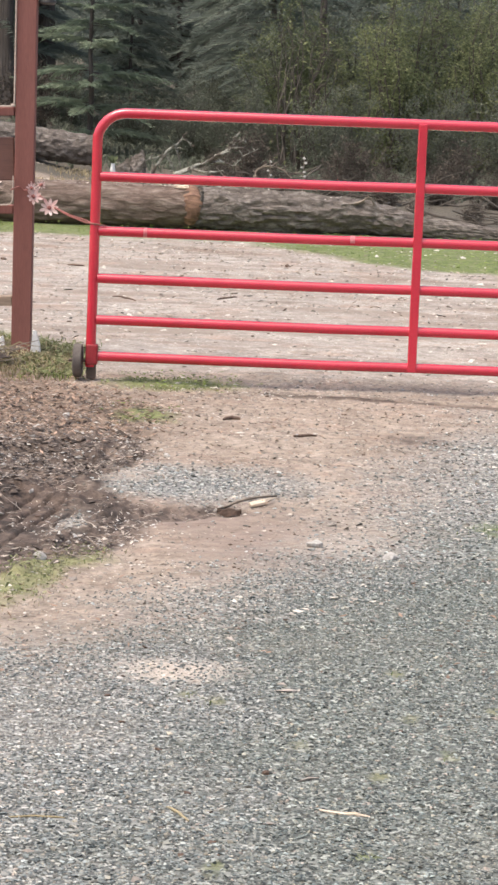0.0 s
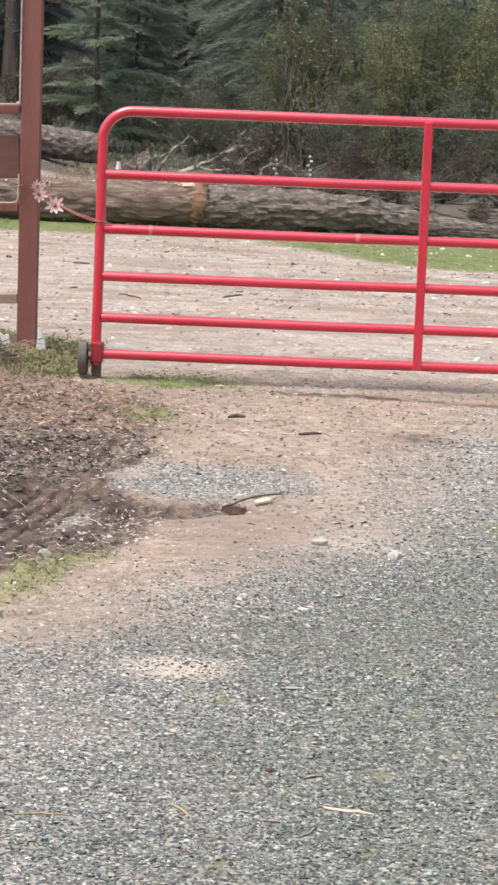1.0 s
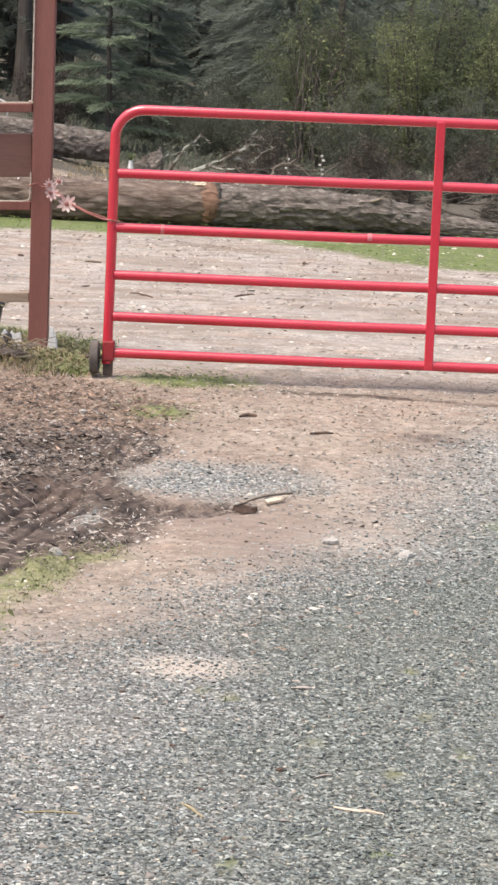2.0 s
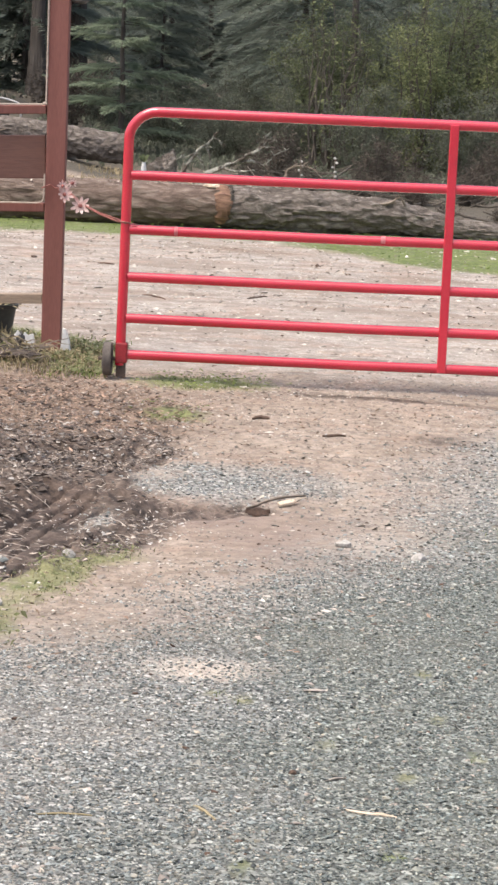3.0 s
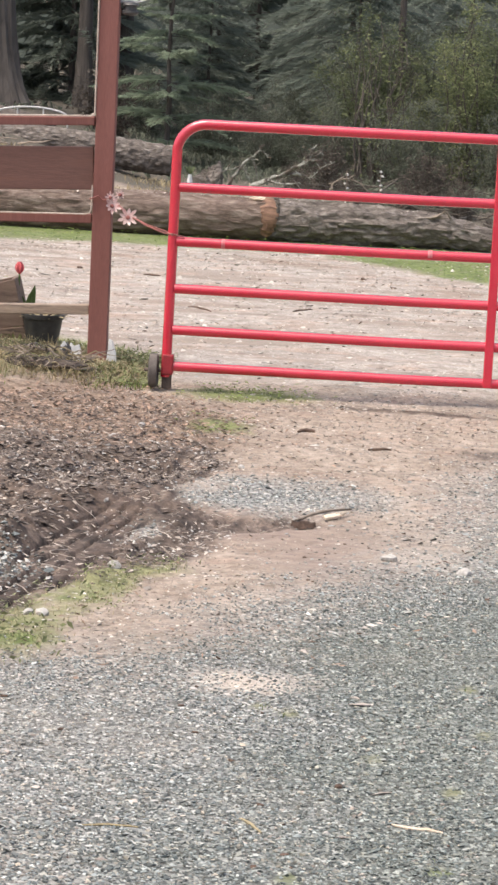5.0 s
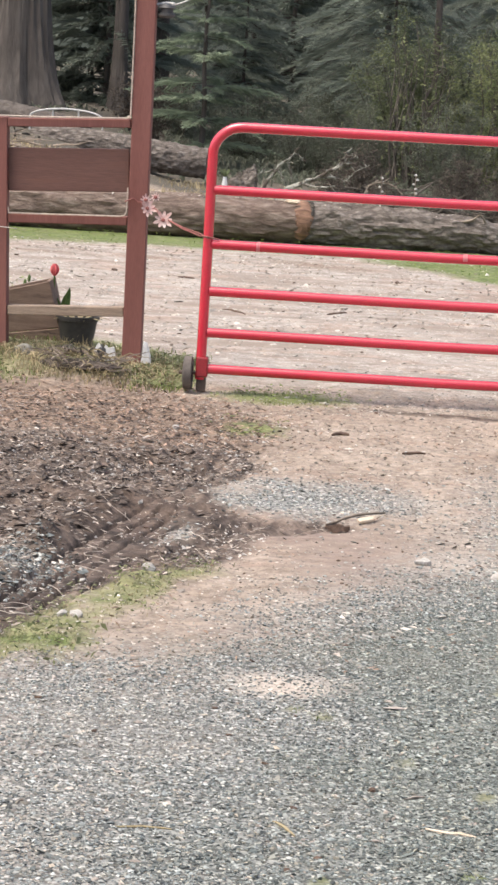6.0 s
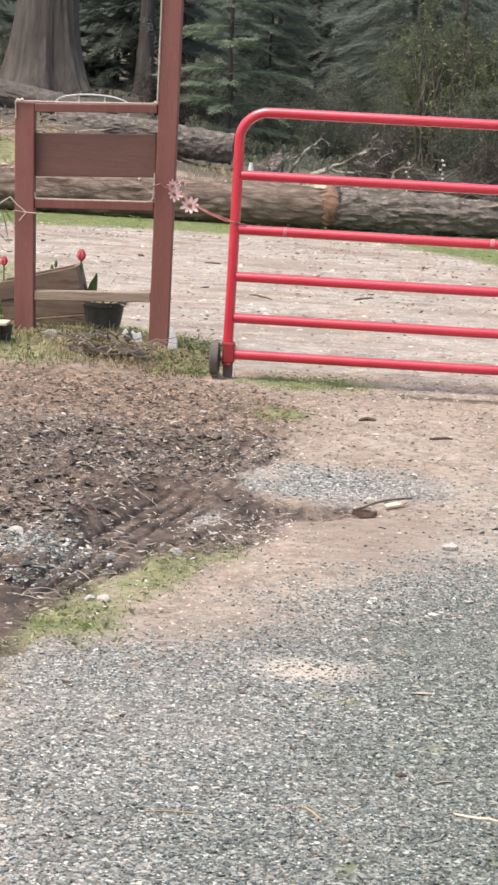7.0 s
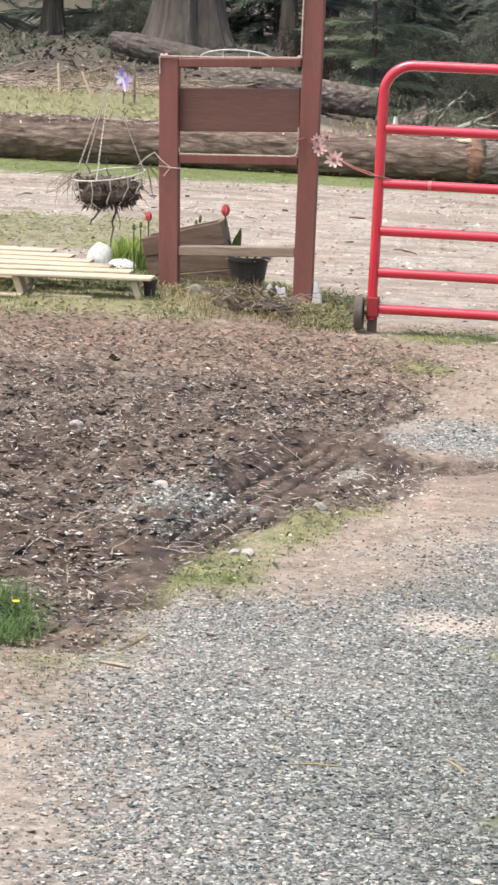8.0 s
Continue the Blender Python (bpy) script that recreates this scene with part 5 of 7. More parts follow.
def tulip(x, y, top, s, label, bloom=True, leaves=2, rz=0):
    base = lie(x, y)
    ob = thing("tulip", label, "tulip", base, rz, group="tulips")
    h = top - base[2]
    part("stalk", tube(bmesh.new(), [(0.012, 0, -0.01), (0.004, 0, h * 0.5), (0, 0, h - s)], 0.0048, 6), M_STEM, ob)
    if bloom:
        bm = bmesh.new()
        for k in range(6):
            a = 2 * math.pi * k / 6
            out = Vector((math.cos(a), math.sin(a), 0))
            side = Vector((-math.sin(a), math.cos(a), 0))
            rows = []
            for z, r, w in ((0, 0.10, 0.12), (0.22, 0.36, 0.30), (0.5, 0.44, 0.40), (0.8, 0.36, 0.32), (1.0, 0.30 + 0.08 * (k % 2), 0.04)):
                c = out * (0.58 * r * s) + Vector((0, 0, h - s + z * s))
                rows.append([bm.verts.new(c - side * (0.85 * w * s) - out * (0.05 * s)), bm.verts.new(c), bm.verts.new(c + side * (0.85 * w * s) - out * (0.05 * s))])
            for p, q in zip(rows, rows[1:]):
                for j in range(2):
                    bm.faces.new((p[j], p[j + 1], q[j + 1], q[j]))
        part("bloom", bm, M_TULIP, ob, "red cup-shaped bloom")
    else:
        part("bud", lump(bmesh.new(), (0, 0, h - s * 0.5), (s * 0.22, s * 0.22, s * 0.5), 0.1, x, 1), M_STEM, ob, "closed green bud")
    for k in range(leaves):
        a = 0.4 + 2.6 * k
        part("leaf", petal(bmesh.new(), (0.01, 0, 0), (math.cos(a) * 0.35, math.sin(a) * 0.2, 1), (-math.sin(a), -1, 0.2), h * 0.62, 0.045, 0.2), M_STEM, ob)
    return ob


tulip(-1.776, 13.95, 0.514, 0.068, "tall red tulip in bloom behind the planter")
tulip(-2.215, 13.95, 0.449, 0.055, "red tulip in bloom beside the post", leaves=0)
tulip(-1.962, 14.10, 0.408, 0.05, "tulip stalk with a closed green bud", False)
tulip(-1.942, 14.12, 0.432, 0.05, "tulip stalk with a closed green bud", False)
tulip(-2.250, 13.9, 0.40, 0.045, "tulip stalk with a closed green bud", False, 0)
tulip(-2.290, 13.9, 0.385, 0.045, "tulip stalk with a closed green bud", False, 0)
leafy = thing("tulip", "broad green tulip leaves without a flower", "tulip", lie(-1.74, 13.95))
for k, (dx, h) in enumerate(((0.05, 0.31), (-0.02, 0.24), (0.0, 0.2))):
    part("leaf", petal(bmesh.new(), (0, 0.02 * k, 0), (dx, 0, h), (0.3, -1, 0), h, 0.05, 0.1), M_STEM, leafy)

# ---- things behind the yard ----
HX, HY = -3.778, 30.32
hoop = thing("metal_hoop", "pale arched metal hoop frame standing between the logs", "hoop", lie(HX, HY))
hz = lie(HX, HY)[2]
arch = [(HX - 0.445, HY, hz - 0.02)] + [(HX - 0.445 * math.cos(a), HY, 0.863 + 0.108 * math.sin(a)) for a in np.linspace(0.0, math.pi, 19)] + [(HX + 0.445, HY, hz - 0.02)]
part("arch", local(tube(bmesh.new(), arch, 0.012, 8), hoop), M_METAL, hoop)
for x, z in ((HX - 0.169, 0.962), (HX + 0.147, 0.965)):
    part("spoke", local(tube(bmesh.new(), [(x, HY, hz - 0.02), (x, HY, z)], 0.010, 8), hoop), M_METAL, hoop)

marker = thing("vase", "white plastic vase with a leafy sprig, behind the log", "vase", lie(-1.41, 23.55))
mz = lie(-1.41, 23.55)[2]
part("vase", lathe(bmesh.new(), [(0.020, 0), (0.024, 0.585 - mz - 0.16), (0.026, 0.585 - mz - 0.06), (0.016, 0.592 - mz), (0.012, 0.592 - mz)], (0, 0, 0), 14), M_WHITE, marker)
bm = bmesh.new()
for k in range(7):
    a = k * 0.9
    petal(bm, (0, 0, 0.58 - mz), (math.cos(a) * 0.7, math.sin(a) * 0.7, 1), (0, 0, 1), 0.10, 0.045, 0.0)
part("sprig", bm, M_LEAF, marker, "small green leafy sprig")

stump = thing("stump", "broken grey-brown stump slab in dry grass", "stump", lie(-1.42, 25.0))
sz = lie(-1.42, 25.0)[2]
bm = lump(bmesh.new(), (-1.47, 25.05, sz + 0.17), (0.20, 0.12, 0.30), 0.45, 21, 4)
for v in bm.verts:
    ridge = noise.noise(Vector((v.co.x * 26, v.co.y * 26, v.co.z * 4)))
    v.co += Vector((0.05, 0.03, 0.0)) * ridge + Vector((0.35 * (v.co.z - sz), 0, 0.14 * noise.noise(Vector((v.co.x * 14, v.co.y * 14, 0.5))) if v.co.z > sz + 0.2 else 0))
part("slab", local(bm, stump), M_BARK_GREY, stump)


def dead_branch(label, lines, material, at):
    ob = thing("dead_branch", label, "branch", lie(*at), group="dead branches")
    for n, (pts, r) in enumerate(lines):
        fine = []
        for a, b in zip(pts, pts[1:]):
            fine += crooked(a, b, 4, 0.05, n * 7 + len(pts))[:-1]
        fine.append(Vector(pts[-1]))
        part("limb" if n == 0 else "twig", local(tube(bmesh.new(), fine, [r * (1 - 0.6 * k / len(fine)) for k in range(len(fine))], 7, wobble=0.6, seed=n), ob), material, ob)
        spur_way = random.Random(31 * n + len(fine))
        for k in range(1, len(fine)):
            if spur_way.random() < 0.75:
                way = Vector((spur_way.uniform(-1, 1), spur_way.uniform(-0.6, 0.3), spur_way.uniform(-0.3, 1))) * spur_way.uniform(0.02, 0.075)
                part("twig", local(tube(bmesh.new(), [fine[k], fine[k] + way * 0.5 + Vector((0, 0, 0.006)), fine[k] + way], [0.35 * r + 0.002, 0.006, 0.002], 5, wobble=0.5, seed=k), ob), material, ob)
    return ob


dead_branch("thick dead branch crusted with grey lichen", [
    ([(-1.02, 25.5, 0.30), (-0.834, 25.5, 0.43), (-0.606, 25.5, 0.52), (-0.408, 25.4, 0.645), (-0.241, 25.4, 0.789)], 0.027),
    ([(-0.408, 25.4, 0.645), (-0.32, 25.4, 0.70), (-0.20, 25.4, 0.71)], 0.018), ([(-0.36, 25.4, 0.68), (-0.30, 25.4, 0.79), (-0.27, 25.4, 0.83)], 0.014),
    ([(-0.56, 25.5, 0.54), (-0.42, 25.45, 0.56), (-0.28, 25.4, 0.52)], 0.018), ([(-0.72, 25.5, 0.47), (-0.55, 25.4, 0.45), (-0.42, 25.4, 0.47)], 0.014),
    ([(-0.3, 25.6, 0.5), (-0.2, 25.6, 0.62), (-0.05, 25.6, 0.70)], 0.006), ([(-0.25, 25.4, 0.75), (-0.19, 25.4, 0.80), (-0.18, 25.4, 0.77)], 0.010)], M_LICHEN, (-0.6, 25.5))
dead_branch("bleached forked dead branch leaning in brush", [
    ([(-1.16, 25.6, 0.36), (-1.06, 25.6, 0.52), (-0.957, 25.6, 0.664), (-0.888, 25.6, 0.70), (-0.789, 25.6, 0.83)], 0.018),
    ([(-0.90, 25.6, 0.70), (-0.86, 25.6, 0.58), (-0.84, 25.6, 0.48)], 0.010), ([(-1.0, 25.6, 0.60), (-1.12, 25.6, 0.56), (-1.22, 25.6, 0.53)], 0.010), ([(-0.83, 25.6, 0.78), (-0.77, 25.6, 0.74), (-0.74, 25.6, 0.70)], 0.008),
    ([(-1.0, 25.6, 0.6), (-0.93, 25.6, 0.52), (-0.90, 25.6, 0.42)], 0.009)], M_LICHEN, (-1.0, 25.6))
dead_branch("thin arched dead twigs behind the log", [
    ([(-0.10, 24.9, 0.40), (-0.05, 24.9, 0.52), (0.06, 24.9, 0.56), (0.18, 24.9, 0.54), (0.28, 24.9, 0.46)], 0.010), ([(0.06, 24.9, 0.35), (0.07, 24.9, 0.60)], 0.008)], M_TWIG, (0.05, 24.9))
for n, (x, z) in enumerate(((0.405, 0.645), (0.07, 0.60))):
    base = lie(x, 25.0)
    weed = thing("wildflower", "dry weed stalk with small pale flower heads", "plant", base, group="weeds")
    part("stalk", tube(bmesh.new(), [(0, 0, 0), (0.01, 0, z - base[2])], 0.005, 5), M_TWIG, weed)
    for k in range(5):
        part("flower_head", lump(bmesh.new(), (0.02 * math.sin(k * 2.2) + 0.01, -0.01, z - base[2] - 0.045 * k), (0.018, 0.015, 0.014), 0.4, k, 1), M_PALE, weed)

iris = thing("cloth_flower", "large purple cloth flower on a stick by the brush", "decoration", lie(-4.34, 25.5))
iz = lie(-4.34, 25.5)
part("stick", tube(bmesh.new(), [(0, 0, -0.05), (0.0, 0, 0.76 - iz[2])], 0.008, 6), M_TWIG, iris)
for k, (dx, dz, w, mat_) in enumerate(((-0.085, 0.02, 0.055, M_LILAC), (-0.02, 0.085, 0.07, M_PURPLE), (0.085, -0.02, 0.06, M_PURPLE), (0.01, -0.10, 0.085, M_PURPLE), (-0.05, -0.06, 0.05, M_LILAC), (0.05, -0.09, 0.06, M_PURPLE), (0.03, 0.045, 0.04, M_LILAC), (0.03, -0.125, 0.03, M_LILAC))):
    part("petal", petal(bmesh.new(), (0, -0.01 * k, 0.76 - iz[2]), (dx, -0.02, dz), (0, -1, 0.2), math.hypot(dx, dz) * 1.25, w, 0.2), mat_, iris, "pale lilac petal" if mat_ is M_LILAC else "")
for k, (a, b) in enumerate((((-5.093, 25.8, 0.867), (-5.06, 25.8, 0.50)), ((-4.835, 25.8, 0.79), (-4.72, 25.8, 0.50)), ((-4.25, 25.6, 0.93), (-4.24, 25.6, 0.45)))):
    stake = thing("stake", "pale split wooden stake stuck in brush", "stake", b, group="stakes")
    part("split", local(tube(bmesh.new(), [b, a], [0.018, 0.013], 5), stake), M_CHIP if k < 2 else M_TWIG, stake)

# torn wood where the near log broke
tear = thing("torn_stub", "orange torn wood splintering from the log's broken end", "wood", (-0.63, 23.0, 0.06))
g = np.random.default_rng(77)
bm, rows = bmesh.new(), []
for k in range(23):
    q = k / 22
    turn = math.radians(-8 + 140 * q)
    wide = (0.050 + 0.035 * math.sin(3.0 * q)) * (0.9 + 0.2 * g.random())
    mid = -0.672 + 0.045 * math.sin(2.6 * q) + 0.006 * g.normal()
    r = 0.214 + 0.003 * g.normal()
    rows.append([bm.verts.new((mid + wide * e, 23.01 - (r + b) * math.sin(turn), 0.238 + (r + b) * math.cos(turn))) for e, b in ((-1, -0.02), (-0.5, 0.004 * g.normal() + 0.004), (0.1, 0.010 + 0.005 * g.normal()), (0.6, 0.002), (1, -0.02))])
for a, b in zip(rows, rows[1:]):
    for k in range(4):
        bm.faces.new((a[k], a[k + 1], b[k + 1], b[k]))
part("heartwood", local(bm, tear), M_SPLIT, tear)
for k in range(9):
    turn = math.radians(g.uniform(25, 100))
    p = Vector((-0.65 + g.uniform(-0.04, 0.04), 23.01 - 0.208 * math.sin(turn), 0.238 + 0.208 * math.cos(turn)))
    part("splinter", local(tube(bmesh.new(), [p, p + Vector((g.uniform(-0.01, 0.03), -0.012, -0.05 * g.random())), p + Vector((g.uniform(-0.01, 0.05), -0.006, g.uniform(-0.11, -0.04)))], [0.007, 0.006, 0.0015], 4), tear), M_SPLIT, tear)
part("pale_chip", local(lump(bmesh.new(), (-0.715, 22.93, 0.430), (0.085, 0.04, 0.020), 0.5, 4, 3), tear), M_CHIP, tear, "pale split piece on the log's top")
# No real gap: a dark strip on the bark paints the crack's shade.
bm, rows = bmesh.new(), []
for k in range(15):
    turn = math.radians(4 + 7.6 * k)
    mid, half, r = -0.575 + 0.020 * (-1) ** k * g.random() + 0.03 * math.sin(0.3 * k), 0.010 + 0.007 * g.random(), 0.206
    rows.append([bm.verts.new((mid + e * half, 23.01 - (r + b) * math.sin(turn), 0.235 + (r + b) * math.cos(turn))) for e, b in ((-1, -0.01), (0, 0.004), (1, -0.01))])
for a, b in zip(rows, rows[1:]):
    for k in range(2):
        bm.faces.new((a[k], a[k + 1], b[k + 1], b[k]))
part("crack", local(bm, tear), M_TWIG_DARK, tear, "raised dark strip standing for the shade in a jagged crack")
spur = thing("root_spur", "pale broken root spur on the grey log", "wood", (0.98, 22.9, 0.3))
for a, b, r in (((0.80, 22.92, 0.30), (0.99, 22.86, 0.415), 0.02), ((1.06, 22.92, 0.32), (1.0, 22.86, 0.41), 0.016), ((0.7, 22.92, 0.33), (0.92, 22.86, 0.36), 0.014)):
    part("root", local(tube(bmesh.new(), crooked(a, b, 3, 0.05, 3), [r, r * 0.8, r * 0.6, r * 0.2], 6), spur), M_TWIG, spur)

# ---- small things on the ground ----


M_ROCKPALE = surface("pale_rock", (0.34, 0.325, 0.30), (0.54, 0.52, 0.48), 20, 0.85, 0.4, 90, stain=(0.22, 0.18, 0.14), stain_scale=18)


def rock(x, y, size, material, label, flat=0.6, seed=0):
    ob = thing("stone", label, "stone", lie(x, y), seed * 37, group="stones")
    part("body", lump(bmesh.new(), (0, 0, size * flat * 0.35), (size, size * 0.8, size * flat), 0.35, seed, 2), material, ob)
    return ob


for n, (x, y, s, kind) in enumerate(((-0.955, 11.05, 0.040, 0), (-0.857, 11.40, 0.026, 0), (-0.690, 8.20, 0.034, 0), (-1.265, 8.40, 0.042, 0), (-1.78, 9.55, 0.034, 0), (-1.55, 8.28, 0.018, 0), (-0.89, 7.48, 0.024, 0), (-0.845, 7.47, 0.030, 0),
                                     (-1.36, 7.86, 0.020, 0), (0.244, 8.58, 0.034, 0), (0.505, 8.42, 0.036, 0), (-2.09, 13.25, 0.062, 1), (-1.83, 13.20, 0.075, 1), (-1.62, 13.55, 0.05, 1), (0.076, 5.81, 0.013, 2), (0.05, 5.42, 0.011, 0), (-0.35, 10.42, 0.022, 0))):
    rock(x, y, s * 0.85, (M_ROCKPALE, M_ROCK, M_BARKBIT)[kind], ("pale rounded stone half sunk in the ground", "mossy grey rock at the foot of the frame", "small dark brown stone on gravel")[kind], 0.6, n + 1)


def stick(pts, r, material, label, seed=0):
    p0 = lie(*pts[0])
    ob = thing("stick", label, "stick", p0, group="sticks")
    line = []
    for a, b in zip(pts, pts[1:]):
        line += [Vector(lie(q.x, q.y, r * 0.6)) for q in crooked((*a, 0), (*b, 0), 3, 0.03, seed)[:-1]]
    line.append(Vector(lie(*pts[-1], r * 0.6)))
    part("wood", local(tube(bmesh.new(), line, [r * (0.25 + 0.75 * math.sin(math.pi * (k + 0.6) / (len(line) + 0.2))) for k in range(len(line))], 6, wobble=0.4, seed=seed), ob), material, ob)
    return ob


stick([(-0.151, 5.49), (-0.12, 5.45), (-0.097, 5.41)], 0.0045, M_STRAW, "short pale straw on gravel", 1)
stick([(0.20, 5.535), (0.26, 5.51), (0.316, 5.495)], 0.005, M_CHIP, "pale peeled twig on gravel", 2)
stick([(-0.51, 5.377), (-0.44, 5.39), (-0.375, 5.381)], 0.0035, M_STRAW, "long pale straw on gravel", 3)
stick([(-0.113, 9.344), (0.0, 9.44), (0.115, 9.526)], 0.007, M_TWIG, "thin brown stick on bare dirt", 4)
stick([(-0.13, 11.49), (-0.09, 11.52), (-0.05, 11.51)], 0.011, M_BARKBIT, "dark bark sliver on dirt", 5)
stick([(-1.067, 6.098), (-1.02, 6.085), (-0.98, 6.067)], 0.008, M_TWIG, "broken grey-brown stick at the gravel edge", 6)
stick([(-1.04, 6.24), (-0.985, 6.42)], 0.004, M_STRAW, "pale straw at the gravel edge", 7)
stick([(-2.294, 11.253), (-2.22, 11.02), (-2.10, 10.87)], 0.008, M_TWIG, "pale bent stick on turned soil", 8)
stick([(-1.427, 7.494), (-1.38, 7.3), (-1.353, 7.157)], 0.004, M_TWIG, "pale root lying on turned soil", 9)
stick([(-1.69, 9.65), (-1.60, 9.60), (-1.57, 9.42), (-1.63, 9.33)], 0.0045, M_TWIG, "looped pale root on turned soil", 10)
stick([(-1.48, 19.27), (-1.40, 19.25), (-1.345, 19.24)], 0.008, M_BARKBIT, "dark stick lying in the yard", 11)
stick([(-0.27, 17.0), (-0.2, 17.1), (-0.135, 17.17)], 0.008, M_BARKBIT, "dark stick lying in the yard", 12)
stick([(-0.99, 17.03), (-0.9, 16.85), (-0.817, 16.71)], 0.008, M_BARKBIT, "dark stick lying in the yard", 13)
stick([(0.195, 10.98), (0.298, 11.04)], 0.008, M_BARKBIT, "dark bark sliver on dirt", 14)
stick([(-0.55, 8.25), (-0.5, 8.45), (-0.56, 8.62)], 0.004, M_TWIG, "pale curved root beside the rut", 15)

chip = thing("wood_chip", "fresh pale split wood chip lying on dirt", "wood chip", lie(0.04, 9.33), 22)
part("split", box(bmesh.new(), (0.062, 0.034, 0.014), pose(0, 0, 0.012, 8, -10, 0), 0.004), M_CHIP, chip)
part("sliver", tube(bmesh.new(), [(0.02, 0, 0.015), (0.06, 0.03, 0.02), (0.095, 0.05, 0.022)], [0.012, 0.008, 0.002], 5), M_CHIP, chip)
bark = thing("bark_piece", "dark curled piece of bark lying on dirt", "bark", lie(-0.065, 9.10), -8)
bm = bmesh.new()
rows = []
for k in range(9):
    x = -0.045 + 0.09 * k / 8
    w = 0.05 * math.sin(math.pi * (k + 1.2) / 10.4)
    rows.append([bm.verts.new((x, w * q, 0.008 + 0.018 * (1 - q * q) + 0.004 * math.sin(5 * k + 3 * q))) for q in (-1, -0.5, 0, 0.5, 1)])
for a, b in zip(rows, rows[1:]):
    for k in range(4):
        bm.faces.new((a[k], a[k + 1], b[k + 1], b[k]))
bmesh.ops.solidify(bm, geom=bm.faces[:], thickness=0.008)
part("curl", bm, M_BARKBIT, bark)

dandelion = thing("dandelion", "yellow dandelion in bloom above the grass", "flower", lie(-1.36, 6.42))
part("stalk", tube(bmesh.new(), [(0, 0, 0), (0.004, 0, 0.11)], 0.0025, 5), M_STEM, dandelion)
M_YELLOW = surface("yellow_petals", (0.75, 0.52, 0.02), (0.88, 0.68, 0.05), 60, 0.6, 0.1, 200)
bm = bmesh.new()
for k in range(22):
    a = k * 2.4
    petal(bm, (0.004, 0, 0.11), (math.cos(a), math.sin(a), 0.15 + 0.05 * (k % 5)), (0, 0, 1), 0.014 - 0.0002 * k, 0.005, 0.1)
part("bloom", bm, M_YELLOW, dandelion, "bright yellow bloom")

clump = thing("root_clump", "brown clump of matted roots and dead grass by the post", "roots", lie(-1.50, 12.98))
part("earth", lump(bmesh.new(), (0, 0, 0.015), (0.22, 0.10, 0.028), 0.25, 2, 3), M_SOILCLOD, clump)
g = np.random.default_rng(19)
for k in range(90):
    a, q = g.uniform(0, 2 * math.pi), g.uniform(0.1, 0.95)
    p = Vector((0.32 * q * math.cos(a), 0.16 * q * math.sin(a), 0.075 * (1 - q * q) + 0.012))
    e = p + Vector((g.normal(0, 0.13), g.normal(-0.03, 0.06), g.uniform(-0.03, 0.05)))
    part("root", tube(bmesh.new(), crooked(p, e, 4, 0.12, k), [0.005, 0.0045, 0.004, 0.003, 0.001], 4, False), (M_TWIG_DARK, M_TWIG, M_STRAW, M_TWIG)[k % 4], clump)

# ---- scattered stuff ----


def scatter(n, x0, x1, y0, y1, weight, seed):
    """Points over a stretch, kept as the weight (0 to 1) says, with their heights."""
    g = np.random.default_rng(seed)
    x, y = g.uniform(x0, x1, n), g.uniform(y0, y1, n)
    keep = g.random(n) < weight(x, y)
    x, y = x[keep], y[keep]
    return np.stack([x, y, height(x, y)], 1), g


CUBE = np.array([(x, y, z) for z in (-1, 1) for y in (-1, 1) for x in (-1, 1)], float)
CUBE_F = np.array([(0, 2, 3), (0, 3, 1), (4, 5, 7), (4, 7, 6), (0, 1, 5), (0, 5, 4), (2, 6, 7), (2, 7, 3), (0, 4, 6), (0, 6, 2), (1, 3, 7), (1, 7, 5)])


def chunks(pos, size, g, flat=0.65, sink=0.25):
    """Broken angular pieces, each a skewed block turned at random."""
    n = len(pos)
    v = CUBE[None] * g.uniform(0.45, 1.0, (n, 8, 3))
    v = v * (size[:, None] * np.stack([np.ones(n), g.uniform(0.6, 1, n), g.uniform(0.5, 1.0, n) * flat], 1) / 2)[:, None, :]
    a, b = g.uniform(0, 2 * math.pi, n), g.normal(0, 0.35, n)
    ca, sa, cb, sb = np.cos(a), np.sin(a), np.cos(b), np.sin(b)
    x, y, z = v[..., 0], v[..., 1] * cb[:, None] - v[..., 2] * sb[:, None], v[..., 1] * sb[:, None] + v[..., 2] * cb[:, None]
    out = np.stack([x * ca[:, None] - y * sa[:, None], x * sa[:, None] + y * ca[:, None], z], -1) + pos[:, None, :]
    out[..., 2] += (size * flat * (0.5 - sink))[:, None]
    f = CUBE_F[None] + 8 * np.arange(n)[:, None, None]
    return out.reshape(-1, 3), f.reshape(-1, 3)


OCTA = np.array([(1, 0, 0), (0, 1, 0), (-1, 0, 0), (0, -1, 0), (0, 0, 1), (0, 0, -1)], float)
OCTA_F = np.array([(0, 1, 4), (1, 2, 4), (2, 3, 4), (3, 0, 4), (1, 0, 5), (2, 1, 5), (3, 2, 5), (0, 3, 5)])


